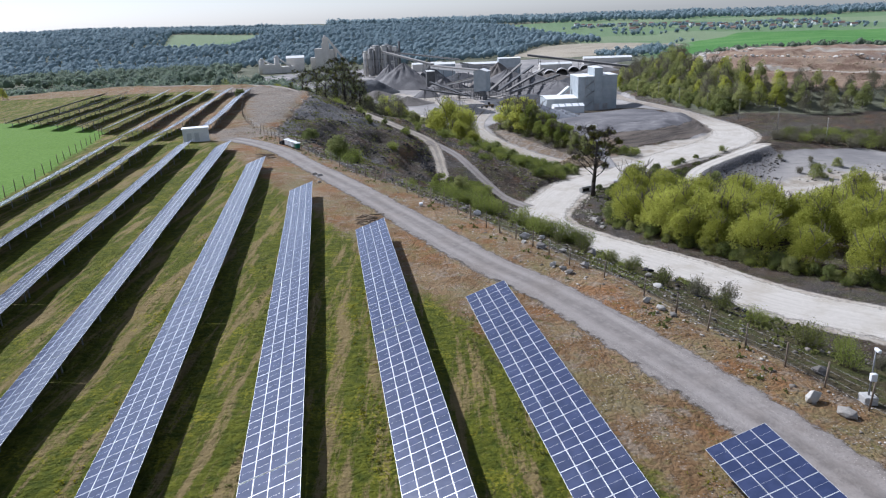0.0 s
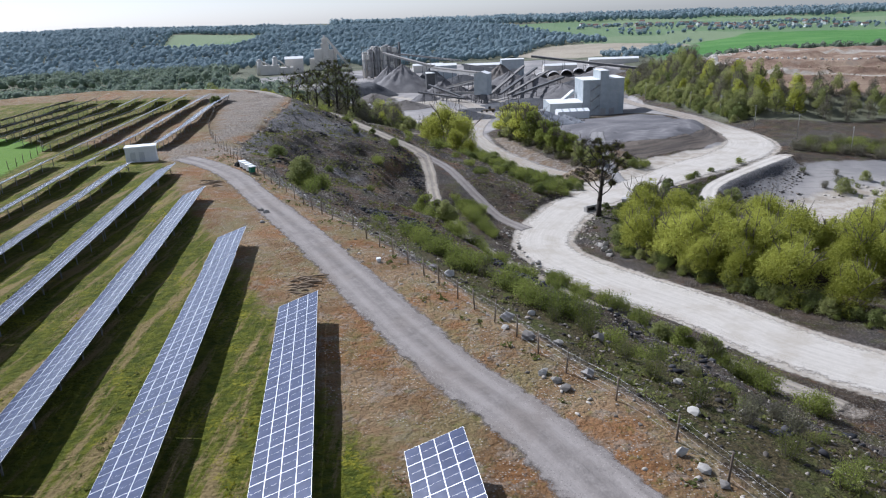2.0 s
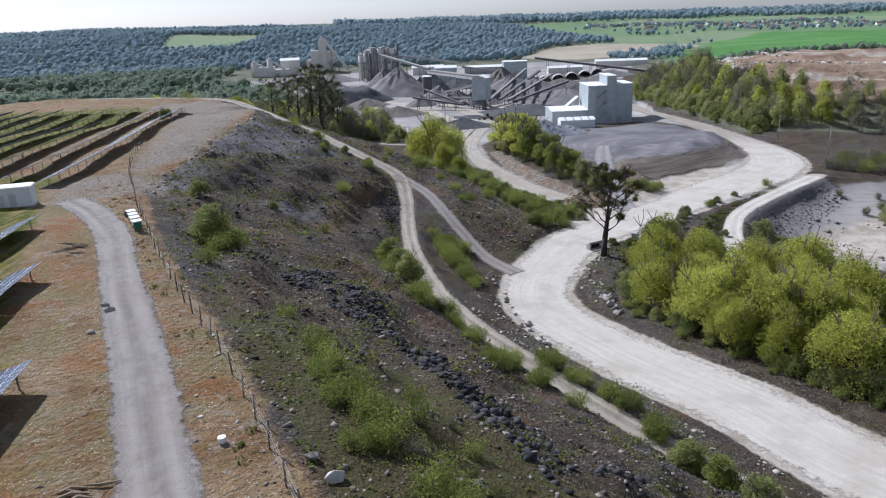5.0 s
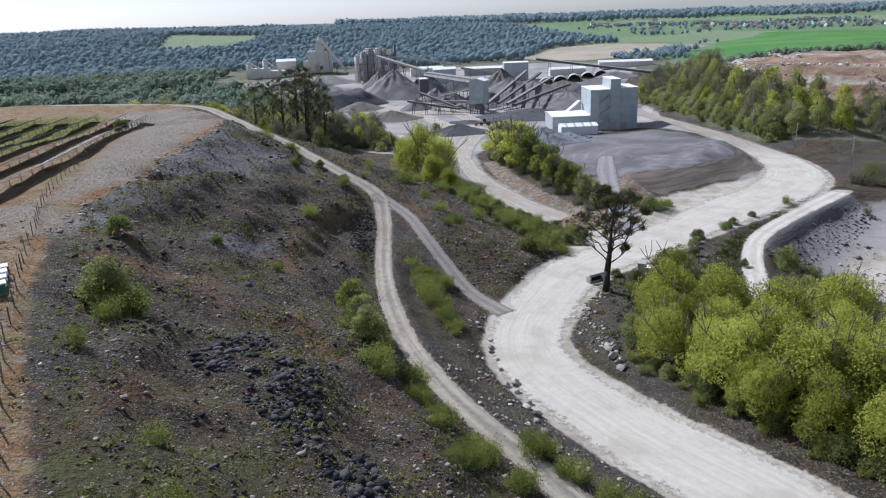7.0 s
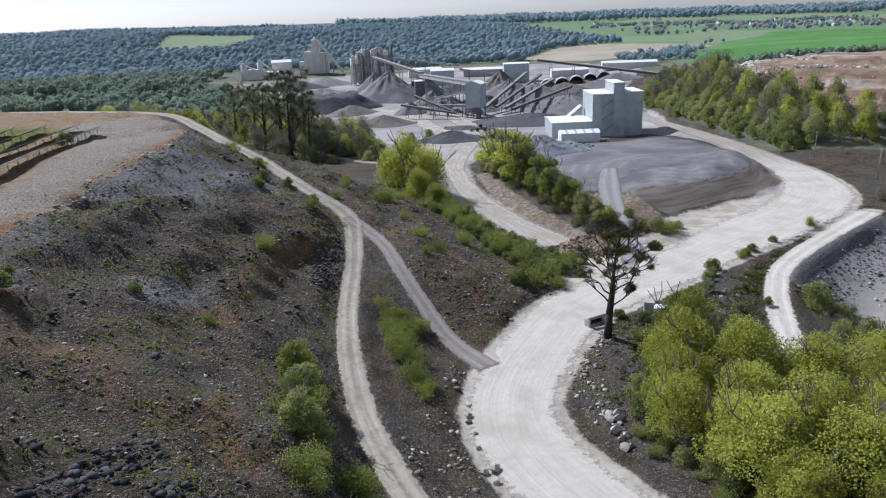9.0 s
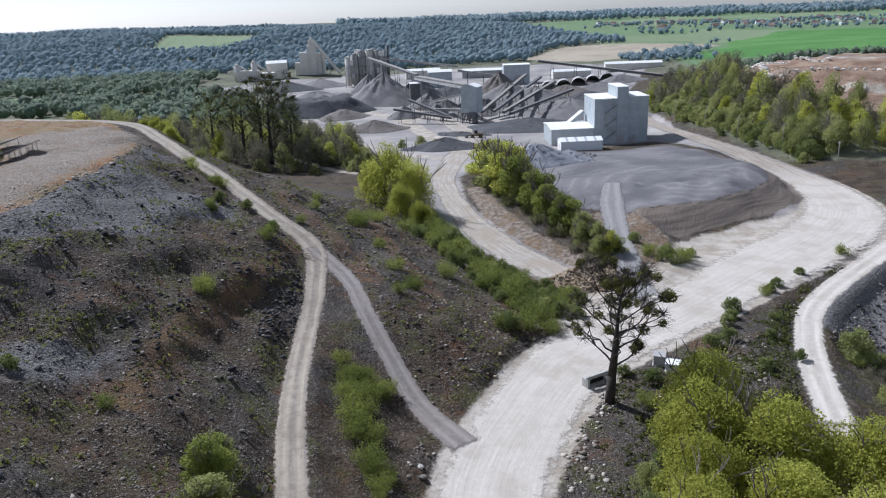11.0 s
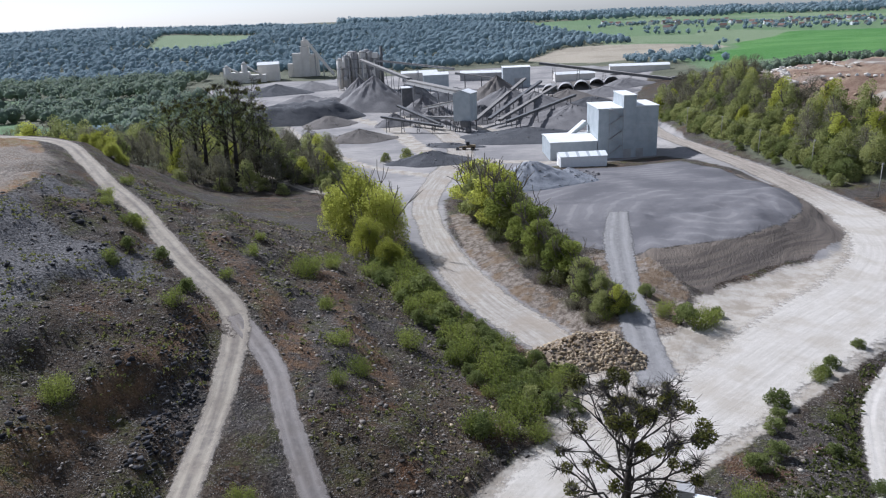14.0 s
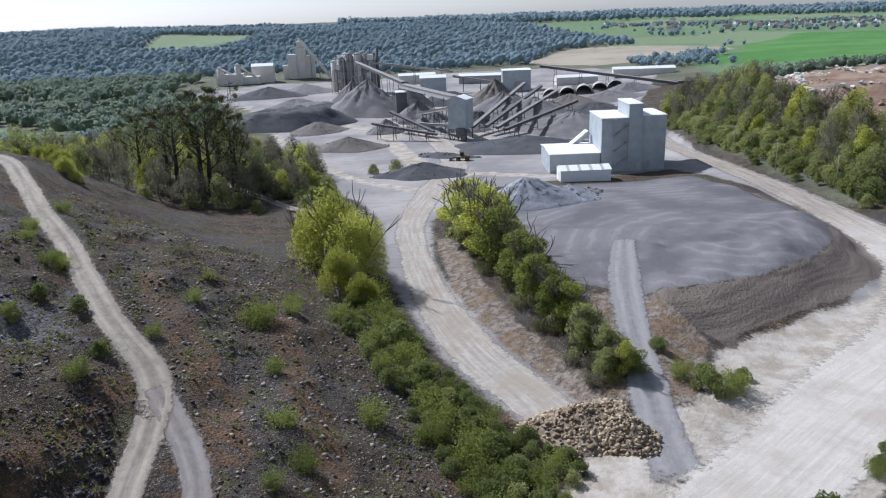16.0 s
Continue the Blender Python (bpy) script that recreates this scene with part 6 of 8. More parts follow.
def shrub_proto(name, label, h, r, leaf, count, size, seed, upright=True, group="shrubs on the slope"):
    """Many thin stems with loose leaf sprays along their upper parts."""
    rnd, gen = random.Random(seed), np.random.RandomState(seed)
    root = new(name)
    tagged(root, label, "shrub", group)
    bm = bmesh.new()
    pts = []
    for k in range(26):
        a, q = rnd.uniform(0, 6.28), math.sqrt(rnd.random())
        b = Vector((math.cos(a), math.sin(a), 0)) * r * 0.45 * q
        t = Vector((math.cos(a), math.sin(a), 0)) * r * q + Vector((0, 0, h * rnd.uniform(0.55, 1.0) * (1 - 0.25 * q)))
        add_tube(bm, b - Vector((0, 0, 0.2)), t, 0.03, 0.012, 4)
        for j in range(count // 26):
            f = rnd.uniform(0.25, 1.03)
            pts.append(b.lerp(t, f) + Vector((rnd.gauss(0, 1), rnd.gauss(0, 1), rnd.gauss(0, 1))) * (0.12 + 0.16 * r * (1.2 - f * 0.6)))
    part("stem", bm, M_TWIG, root)
    pts = np.array(pts)
    pts[:, 2] = np.maximum(pts[:, 2], 0.08)
    child("foliage", quads_mesh("foliage", pts, gen.uniform(0.6, 1.4, len(pts)) * size, leaf, seed, -0.35 if upright else 0.0, 0.6), root, Matrix())
    return root


def plant(proto, x, y, scale=1.0, turn=0.0, sink=0.0, wide=1.0):
    ob = copy_thing(proto, Matrix())
    ob.matrix_basis = Matrix.Translation((x, y, spot(x, y) - sink)) @ Matrix.Rotation(turn, 4, "Z") @ Matrix.Diagonal((scale * wide, scale * wide, scale, 1))
    return ob


def drop_proto(p):
    for o in list(p.children_recursive) + [p]:
        bpy.data.objects.remove(o)


willows = [tree_proto("willow_tree", "broad yellow-green willow in fresh spring leaf", "tree", 13.0, 6.4, M_WILLOW, 13500, 0.30, 20 + i, 3, 0.25, 24, 0.04, "willow thicket") for i in range(4)]
bushes = [shrub_proto("slope_bush", "light green leafy shrub on the rubble slope", 2.6, 1.7, M_SHRUB, 1900, 0.15, 40 + i) for i in range(4)]
darkbush = [tree_proto("dark_bush", "low dense dark green bush on stony ground", "shrub", 2.4, 1.6, M_DARKLEAF, 2200, 0.18, 60 + i, 4, 0.0, 9, 0.05, "dark bushes", 1) for i in range(2)]
banktrees = [tree_proto("bank_tree", "slender green and yellow tree on the road bank", "tree", 11.0, 3.4, (M_WILLOW, M_GREENLEAF, M_SHRUB)[i], 5600, 0.29, 70 + i, 3, 0.1, 16, 0.04, "trees on the bank") for i in range(3)]
woodtrees = [tree_proto("wood_tree", ("half-bare budding tree in the hillside wood", "green spring tree in the hillside wood", "grey-brown bare tree in the hillside wood")[i], "tree", 12.0, 4.4, (M_GREENLEAF, M_WILLOW, M_BUDDING)[i], (3000, 3000, 2600)[i], (0.42, 0.42, 0.32)[i], 80 + i, 1 + (i == 2), 0.05, 18, 0.03, "hillside wood") for i in range(3)]
underwood = [tree_proto("thicket_shrub", "dense low green shrub under the willows", "shrub", 5.0, 3.0, (M_GREENLEAF, M_DARKLEAF)[i], 2800, 0.28, 90 + i, 4, 0.0, 14, 0.0, "shrubs under the willows", 1) for i in range(2)]

scrub = [shrub_proto("scrub_willow", "thin upright willow scrub just coming into leaf", 2.8, 1.3, (M_SHRUB, M_BUDDING, M_WEED)[i], 1300, 0.14, 46 + i, True, "scrub below the rim") for i in range(3)]

# willow thicket beside the haul road
rnd = random.Random(101)
THICKET = [(51.5, 205), (58, 195), (65, 186), (73, 175), (83, 163), (97, 150), (122, 130), (150, 112), (200, 130), (200, 228), (140, 236), (104, 228), (80, 224), (70, 234), (58, 232), (53, 216)]
placed = []
for x, y in ((55, 206), (60, 199), (68, 196), (77, 192), (57, 215), (65, 207), (75, 203), (86, 187), (60, 225), (68, 218), (96, 179), (78, 214), (63, 194), (71, 190), (80, 186.5), (106, 172), (118, 164), (64, 187.5), (71, 180.5), (78, 173), (87, 164), (98, 154), (111, 143), (126, 131)):
    placed.append((x, y))
while len(placed) < 72:
    x, y = rnd.uniform(50, 200), rnd.uniform(112, 240)
    if inside(np.array([[x, y]]), THICKET, 0.1)[0] > 0.5 and all(math.hypot(x - a, y - b) > 7.6 for a, b in placed):
        placed.append((x, y))
for i, (x, y) in enumerate(placed):
    near = inside(np.array([[x, y]]), THICKET, 7.0)[0]
    plant(willows[i % 4], x, y, rnd.uniform(0.86, 1.2) * (0.84 + 0.2 * near), rnd.uniform(0, 6.28), 0.2)
# shrubs along the thicket's road side
FRONT = curve_points([(48.5, 208), (50.5, 202), (53.5, 195.5), (60, 187), (67.5, 176.5), (79, 163), (93, 149), (118, 129)], 2.6)
for i, (x, y) in enumerate(FRONT):
    x, y = x + rnd.uniform(-0.3, 1.6), y + rnd.uniform(-0.6, 1.2)
    plant(underwood[(i * 3 // 2) % 2], x + 1.6, y + 1.2, rnd.uniform(0.55, 1.0) * min(1.0, 0.55 + i * 0.06), rnd.uniform(0, 6), 0.2)
    if i % 2 == 0:
        plant(bushes[i % 4], x - 0.6, y - 0.4, rnd.uniform(0.5, 0.9), rnd.uniform(0, 6), 0.1)
for x, y in ((55, 224), (52, 219), (51, 213), (60, 231), (66, 233), (73, 230), (80, 226), (90, 228), (57, 229)):
    plant(underwood[int(x) % 2], x, y, rnd.uniform(0.6, 0.95), x, 0.2)

# two tall willows and shrubs on the valley side of the middle road
for x, y, s in ((4, 374, 1.36), (12, 364, 1.18), (9, 353, 0.72), (15.5, 347, 0.55), (-3, 380, 0.9)):
    plant(willows[int(x) % 4], x, y, s * 1.32, x, 0.3, 0.85)
for x, y, s in ((19, 340, 1.6), (22, 333, 1.5), (25, 326, 1.7), (27, 318, 1.4), (30, 311, 1.5), (33, 303, 1.4), (36, 296, 1.6), (39, 289, 1.7), (41, 281, 1.6), (43, 273, 1.5), (40, 268, 1.2), (36.5, 268, 1.3), (32, 292, 1.2), (24, 312, 1.2), (46, 268, 1.0), (17, 352, 1.6), (44, 279, 1.3), (12, 333, 1.3), (20, 322, 1.2)):
    plant((darkbush + bushes + bushes)[int(x * 3 + y) % 10], x + rnd.uniform(-1, 1), y, s * 1.35, x, 0.1)
for x, y, s, k in ((37.5, 404, 1.0, 0), (40.5, 396, 1.1, 0), (41, 388, 1.05, 1), (44, 380, 1.15, 0), (47.5, 374, 1.05, 0), (46, 366, 0.95, 2), (50, 364, 0.85, 1), (51, 355, 0.75, 2), (54, 350, 0.72, 2), (53, 343, 0.66, 2), (57, 340, 0.62, 1), (56.5, 333, 0.62, 2), (59.5, 330, 0.58, 2), (61, 324, 0.50, 1), (60, 318, 0.45, 1), (63.5, 315, 0.42, 1), (65.5, 310, 0.40, 0), (62.5, 310, 0.36, 1)):
    plant(banktrees[k], x, y, s * 1.65, x * 1.7, 0.2, 1.25)
    plant(underwood[k % 2], x + 2.0, y + 1.0, 0.75 + 0.6 * s, x, 0.2)
    plant(scrub[k % 3], x - 2.6, y - 1.5, 0.9 + 0.6 * s, x, 0.2, 1.4)
for x, y, s in ((75, 309, 1.3), (78.5, 305, 1.6), (81, 303.5, 1.7), (83.5, 306, 1.2), (79, 310, 1.0), (73.5, 318, 1.1), (85.5, 309, 0.9)):
    plant((darkbush + bushes)[int(x) % 6], x, y, s * 1.1, x, 0.1)

# bushes along the haul road's far verge
for x, y, s in ((80, 268, 1.0), (83.6, 275, 1.3), (82, 271, 0.9), (93.5, 282.6, 1.1), (97.6, 286.8, 1.0), (95, 284, 0.9), (105.8, 293.5, 0.85), (122, 306.3, 1.25), (78, 262, 1.1), (74, 259, 1.2), (86, 262, 0.8), (90, 270, 0.7), (70, 252, 1.4), (66, 247, 1.3), (60, 247, 1.2), (57, 240, 1.2), (62, 240, 1.5), (68, 244, 1.2), (88, 254, 0.9), (80, 250, 1.0), (55.5, 250, 0.9)):
    plant(darkbush[int(x) % 2] if int(y) % 3 else bushes[int(x) % 4], x, y, s, y, 0.1)

# shrubs on the rubble slope and along its foot
SLOPE_SHRUBS = [(-25.3, 168.9, 2.4), (-22.5, 167, 1.8), (-21.2, 152.3, 1.1), (-23, 163, 1.2), (-17, 214.9, 0.9), (-2, 207, 2.2), (0.5, 200, 2.3), (1.5, 192, 2.1), (3, 186, 2.0), (5, 178.5, 1.7), (-3.5, 213, 1.9), (9.4, 181, 1.6), (11, 176, 1.3), (14.8, 170, 1.4), (19.5, 165, 1.4), (24, 158, 1.4), (9, 238, 1.7), (10.3, 233, 1.8), (12, 228, 1.8), (14, 222, 1.6), (8, 244, 1.4), (16, 217, 1.3), (6.5, 248, 1.2), (13, 240, 1.6), (10.8, 243, 1.5)]
SLOPE_SHRUBS_2 = [(-2.7, 127.7, 1.2), (-0.5, 122, 1.3), (2.1, 116.8, 1.4), (4, 113, 1.3), (5.8, 110.2, 1.3), (9.4, 104, 1.3), (11.6, 99, 1.2), (14.1, 96.2, 1.3), (17, 95, 1.2), (20, 96, 1.2), (22, 90, 1.1), (26.6, 170.4, 1.6), (31, 166, 1.5), (36.3, 160, 1.8), (40.2, 152.6, 1.8), (42.1, 145, 1.9), (44, 138.6, 1.9), (47.1, 133, 1.9), (50, 129, 1.8), (53, 126, 1.8), (57, 120, 1.8), (17.2, 160, 1.4), (-8, 138, 1.0), (28, 152, 1.2)]
for i, (x, y, s) in enumerate(SLOPE_SHRUBS + SLOPE_SHRUBS_2):
    plant(bushes[i % 4], x, y, s * (0.9 if s < 1.9 else 0.6), i * 1.3, 0.1)
    if s >= 1.9:
        plant(banktrees[1 + i % 2], x + rnd.uniform(-1, 1), y, s * rnd.uniform(0.22, 0.30), i * 1.7, 0.2, 1.5)
    if s > 1.25:
        for k in range(2):
            plant(bushes[(i + k + 1) % 4], x + rnd.uniform(-2.2, 2.2), y + rnd.uniform(-2.5, 2.5), s * rnd.uniform(0.5, 0.8), i + k * 2.0, 0.1)
for x, y, s in ((-37.2, 197.4, 1.5), (-27.8, 215.1, 0.9), (36.6, 267, 1.5), (-36.4, 321.7, 1.1), (-29.4, 296.4, 0.9), (-31, 306, 1.0), (-40, 205, 0.8), (-84, 306, 1.6), (-24, 305, 1.1), (-15.3, 293, 1.2)):
    plant(darkbush[int(abs(x)) % 2], x, y, s, y, 0.1)
for x, y, s in ((-47, 332.4, 1.0), (-36, 318, 1.0), (-44, 326, 0.9), (-17.9, 254.6, 1.0), (1.5, 319.2, 1.4), (-10, 300, 0.8), (4, 330, 1.1), (-30.4, 297, 0.8), (-12, 330, 0.7), (8, 300, 1.0), (13, 285, 1.1), (-50, 350, 1.0), (15, 272, 0.9), (0.9, 316.3, 1.7), (-10, 316.5, 1.0), (5.2, 325, 1.0), (17.4, 277.5, 1.2), (24, 294, 1.5), (-34.9, 320, 1.1), (-14.4, 284.5, 1.1), (-18.4, 256, 1.1)):
    plant(bushes[int(abs(x)) % 4], x, y, s * 1.15, y, 0.1)
# yellow-green bushes past the plateau's end, hedge in the meadow
for x, y, s in ((-84, 412, 1.9), (-88, 418, 2.4), (-93, 422, 2.2), (-80, 410, 1.5), (-99, 425, 1.8), (-110, 430, 1.5)):
    plant(willows[int(-x) % 4], x, y, s * 0.26, x, 0.1)
for x, y, s in ((-250, 330, 0.55), (-258, 334, 0.45), (-300, 322, 0.5), (-210, 352, 0.5)):
    plant(woodtrees[1], x, y, s, x, 0.1)


def scatter(ring, gap, seed, tries=4000):
    r = random.Random(seed)
    ring = np.array(ring, float)
    lo, hi = ring.min(0), ring.max(0)
    cand = np.array([(r.uniform(lo[0], hi[0]), r.uniform(lo[1], hi[1])) for _ in range(tries)])
    cand = cand[inside(cand, ring, 0.1) > 0.5]
    out = []
    cell = {}
    for p in cand:
        k = (int(p[0] // gap), int(p[1] // gap))
        if all(math.hypot(p[0] - q[0], p[1] - q[1]) > gap for i in (-1, 0, 1) for j in (-1, 0, 1) for q in cell.get((k[0] + i, k[1] + j), ())):
            cell.setdefault(k, []).append(p)
            out.append((float(p[0]), float(p[1])))
    return out


# woods on the hillside below the open-cast benches, and left of the plant
for ring, gap, seed, lo, hi in (
    ([(163, 430), (168, 480), (160, 540), (158, 640), (190, 690), (214, 640), (197, 590), (188, 545), (184, 500), (192, 470), (205, 445), (214, 418), (190, 408)], 8.0, 1, 0.9, 1.4),
    ([(198, 402), (214, 438), (262, 424), (330, 410), (430, 400), (430, 372), (300, 384), (215, 392)], 9.4, 2, 0.8, 1.2),
    ([(-128, 462), (-84, 440), (-50, 442), (-26, 462), (-22, 505), (-44, 545), (-96, 600), (-150, 590), (-190, 520)], 9.6, 3, 0.9, 1.4)):
    r = random.Random(seed)
    for x, y in scatter(ring, gap, seed):
        plant(woodtrees[r.choice((0, 0, 1, 2, 2)) if seed != 3 else r.choice((0, 2, 2, 2, 2, 1))], x, y, r.uniform(lo, hi) * (1.05 if seed == 3 else 1.0), r.uniform(0, 6.28), 0.3)
for x, y in scatter([(152, 330), (176, 352), (232, 342), (310, 336), (310, 308), (205, 316)], 5.0, 5):
    plant(scrub[int(x) % 3], x, y, rnd.uniform(1.2, 2.2), x, 0.1, 1.5)


foot = curve_points([(160, 414), (157, 440), (154, 475), (152, 520), (152, 580), (156, 640)], 5.0)
for i, (x, y) in enumerate(foot):
    plant((underwood + banktrees[2:])[i % 3], x + rnd.uniform(0, 6), y, rnd.uniform(0.5, 1.0) * (0.55 if i % 3 == 2 else 1.0), i * 1.1, 0.2)
    plant(underwood[i % 2], x + rnd.uniform(7, 12), y + 2, rnd.uniform(0.7, 1.1), i * 2.1, 0.2)
for i, (x, y) in enumerate(scatter([(166, 418), (160, 470), (156, 540), (158, 620), (172, 640), (172, 545), (177, 480), (186, 424)], 5.2, 66)):
    plant((underwood + underwood[:1])[i % 3], x, y, rnd.uniform(1.0, 1.8), i * 2.1, 0.3, 1.15)
# weeds and bushes over the yard heaps and along the wood's lower edge
for x, y, s in ((-70, 690, 1.6), (-62, 700, 1.8), (-58, 684, 1.3), (-84, 700, 1.2), (-24, 582, 1.1), (8, 516, 1.2), (16, 508, 1.0), (-2, 512, 1.0), (-34, 470, 1.2), (-28, 480, 1.4), (-22, 492, 1.3), (-30, 500, 1.5), (-38, 520, 1.5), (-14, 470, 1.0), (-46, 456, 1.2), (-60, 446, 1.3), (-10, 458, 1.0), (-20, 452, 1.1), (-36, 446, 1.0), (-74, 440, 1.1)):
    plant(underwood[int(abs(x + y)) % 2], x, y, s, x, 0.3)

# thick scrub on the bank below the middle road, and at the wood's foot
for i, (x, y) in enumerate(scatter([(10, 350), (20, 346), (31, 323), (44, 298), (55, 288), (52, 275), (41, 274), (32, 292), (22, 314), (12, 332)], 2.7, 61)):
    plant((bushes[i % 4], darkbush[i % 2], underwood[i % 2], darkbush[(i + 1) % 2], underwood[1])[i % 5], x, y, rnd.uniform(0.45, 1.0) * (1.2, 1.0, 0.65, 1.3, 0.6)[i % 5] * 1.3, i * 1.7, 0.1)
for i, (x, y) in enumerate(scatter([(-92, 520), (-70, 540), (-60, 566), (-36, 532), (-14, 470), (-18, 456), (-34, 470), (-50, 490), (-66, 505)], 5.0, 62)):
    plant((underwood + underwood[1:] + banktrees[1:2])[i % 4], x, y, rnd.uniform(0.9, 1.5) if i % 4 < 3 else rnd.uniform(0.6, 0.8), i * 1.3, 0.2, 1.2)
for i, (x, y) in enumerate(scatter([(96, 240), (98, 255), (104, 268), (112, 262), (106, 244)], 3.4, 63) + scatter([(146, 304), (172, 298), (176, 276), (156, 262), (150, 280)], 7.0, 64)):
    plant((scrub + underwood[:1])[i % 4], x, y, rnd.uniform(0.7, 1.3), i * 1.9, 0.1)

# thin shrubs below the rim fence
for i, (x, y) in enumerate(scatter([(37, 44), (29, 60), (19, 82), (8, 104), (0, 122), (8, 124), (16, 108), (28, 92), (42, 70), (50, 50)], 3.6, 65)):
    plant(scrub[i % 3], x, y, rnd.uniform(0.45, 1.0), i * 1.9, 0.1)


def mistletoe_ball(bm_pts, sizes, c, r, gen, n):
    d = gen.normal(size=(n, 3))
    d /= np.linalg.norm(d, axis=1)[:, None]
    bm_pts.append(np.array(c) + d * r * (gen.uniform(0.2, 1, n) ** 0.4)[:, None])
    sizes.append(np.full(n, r * 0.34))


def mistletoe_tree(x, y, h, seed, balls, label, main=True):
    """A bare tree hung with round mistletoe clumps."""
    rnd, gen = random.Random(seed), np.random.RandomState(seed)
    root = new("mistletoe_tree")
    tagged(root, label, "tree", "" if main else "bare trees with mistletoe")
    root.matrix_basis = pose(x, y, spot(x, y))
    bm = bmesh.new()
    ends, forks = [], []
    # a leaning stem that runs up through the crown, with forking limbs all the way
    stem = [Vector((0, 0, -0.8)), Vector((0.2, 0, h * 0.22)), Vector((0.7, 0.2, h * 0.44)), Vector((0.8, 0.1, h * 0.64)), Vector((1.3, 0.3, h * 0.82))]
    radii = [0.040 * h, 0.032 * h, 0.023 * h, 0.013 * h, 0.006 * h]
    for k in range(4):
        add_tube(bm, stem[k], stem[k + 1], radii[k], radii[k + 1], 12 - k)
    limb_set(bm, rnd, stem[4], stem[4] + Vector((0.4, 0, h * 0.08)), 0.006 * h, 1, 0.6, ends)
    count = 27 if main else 13
    for k in range(count):
        q = 0.26 + 0.68 * k / (count - 1)
        f = min(q / 0.205 - 1.0, 2.999) if q < 0.82 else 2.999
        f = max(f, 0.05)
        start = stem[1 + int(f)].lerp(stem[2 + int(f)], f - int(f))
        a = k * 2.4 + rnd.uniform(-0.4, 0.4)
        up = rnd.uniform(0.45, 1.15) + 0.4 * (q > 0.75)
        ln = h * (0.185 - 0.16 * (q - 0.45) ** 2 - 0.05 * (q > 0.8)) * rnd.uniform(0.75, 1.15)
        limb_set(bm, rnd, start, start + Vector((math.cos(a), math.sin(a), up)).normalized() * ln, (0.0105 - 0.006 * q) * h, 2, 0.66, ends)
    slim = 1.0 if main else 0.85
    for v in bm.verts:
        v.co.x, v.co.y = v.co.x * slim, v.co.y * slim
    ends = [Vector((e.x * slim, e.y * slim, e.z)) for e in ends]
    part("trunk", bm, M_DARKBARK, root)
    # fine twigs
    bm = bmesh.new()
    for e in ends:
        for _ in range(16 if main else 8):
            w = Vector((rnd.uniform(-1, 1), rnd.uniform(-1, 1), rnd.uniform(-0.5, 0.9)))
            add_tube(bm, e, e + w * h * 0.07, 0.0016 * h, 0.0006 * h, 3)
    part("twig_crown", bm, M_DARKBARK, root)["kind"] = "stuff"
    if not main:
        ivy = np.vstack([np.array(e) * gen.uniform(0.80, 1.0) + gen.normal(size=(15, 3)) * h * 0.045 for e in ends])
        child("ivy", quads_mesh("ivy", ivy, gen.uniform(0.3, 0.6, len(ivy)), M_DARKLEAF, seed + 90), root, Matrix(), "dark ivy and budding twigs")
    rnd.shuffle(ends)
    for k in range(min(balls, len(ends))):
        p, s = [], []
        c = ends[k]
        rr = h * rnd.uniform(0.022, 0.043) * (1.0 if main else 0.72)
        mistletoe_ball(p, s, c, rr, gen, 200)
        child("mistletoe", quads_mesh("mistletoe", np.vstack(p), np.concatenate(s), M_MISTLE, seed + k), root, Matrix(), "round olive-green mistletoe clump")
    return root


mistletoe_tree(51.3, 241.5, 22.5, 7, 62, "tall bare tree hung with many round mistletoe clumps")
for i, (x, y, h) in enumerate(((-61, 470, 22), (-67, 477, 24), (-56, 483, 20), (-73, 468, 20), (-64, 491, 24), (-80, 476, 19), (-52, 474, 17), (-88, 470, 17))):
    mistletoe_tree(x, y, h * 1.6, 30 + i, 22, "bare dark tree with mistletoe clumps behind the ridge", False)

for p in scrub + willows + bushes + darkbush + banktrees + woodtrees + underwood:
    drop_proto(p)


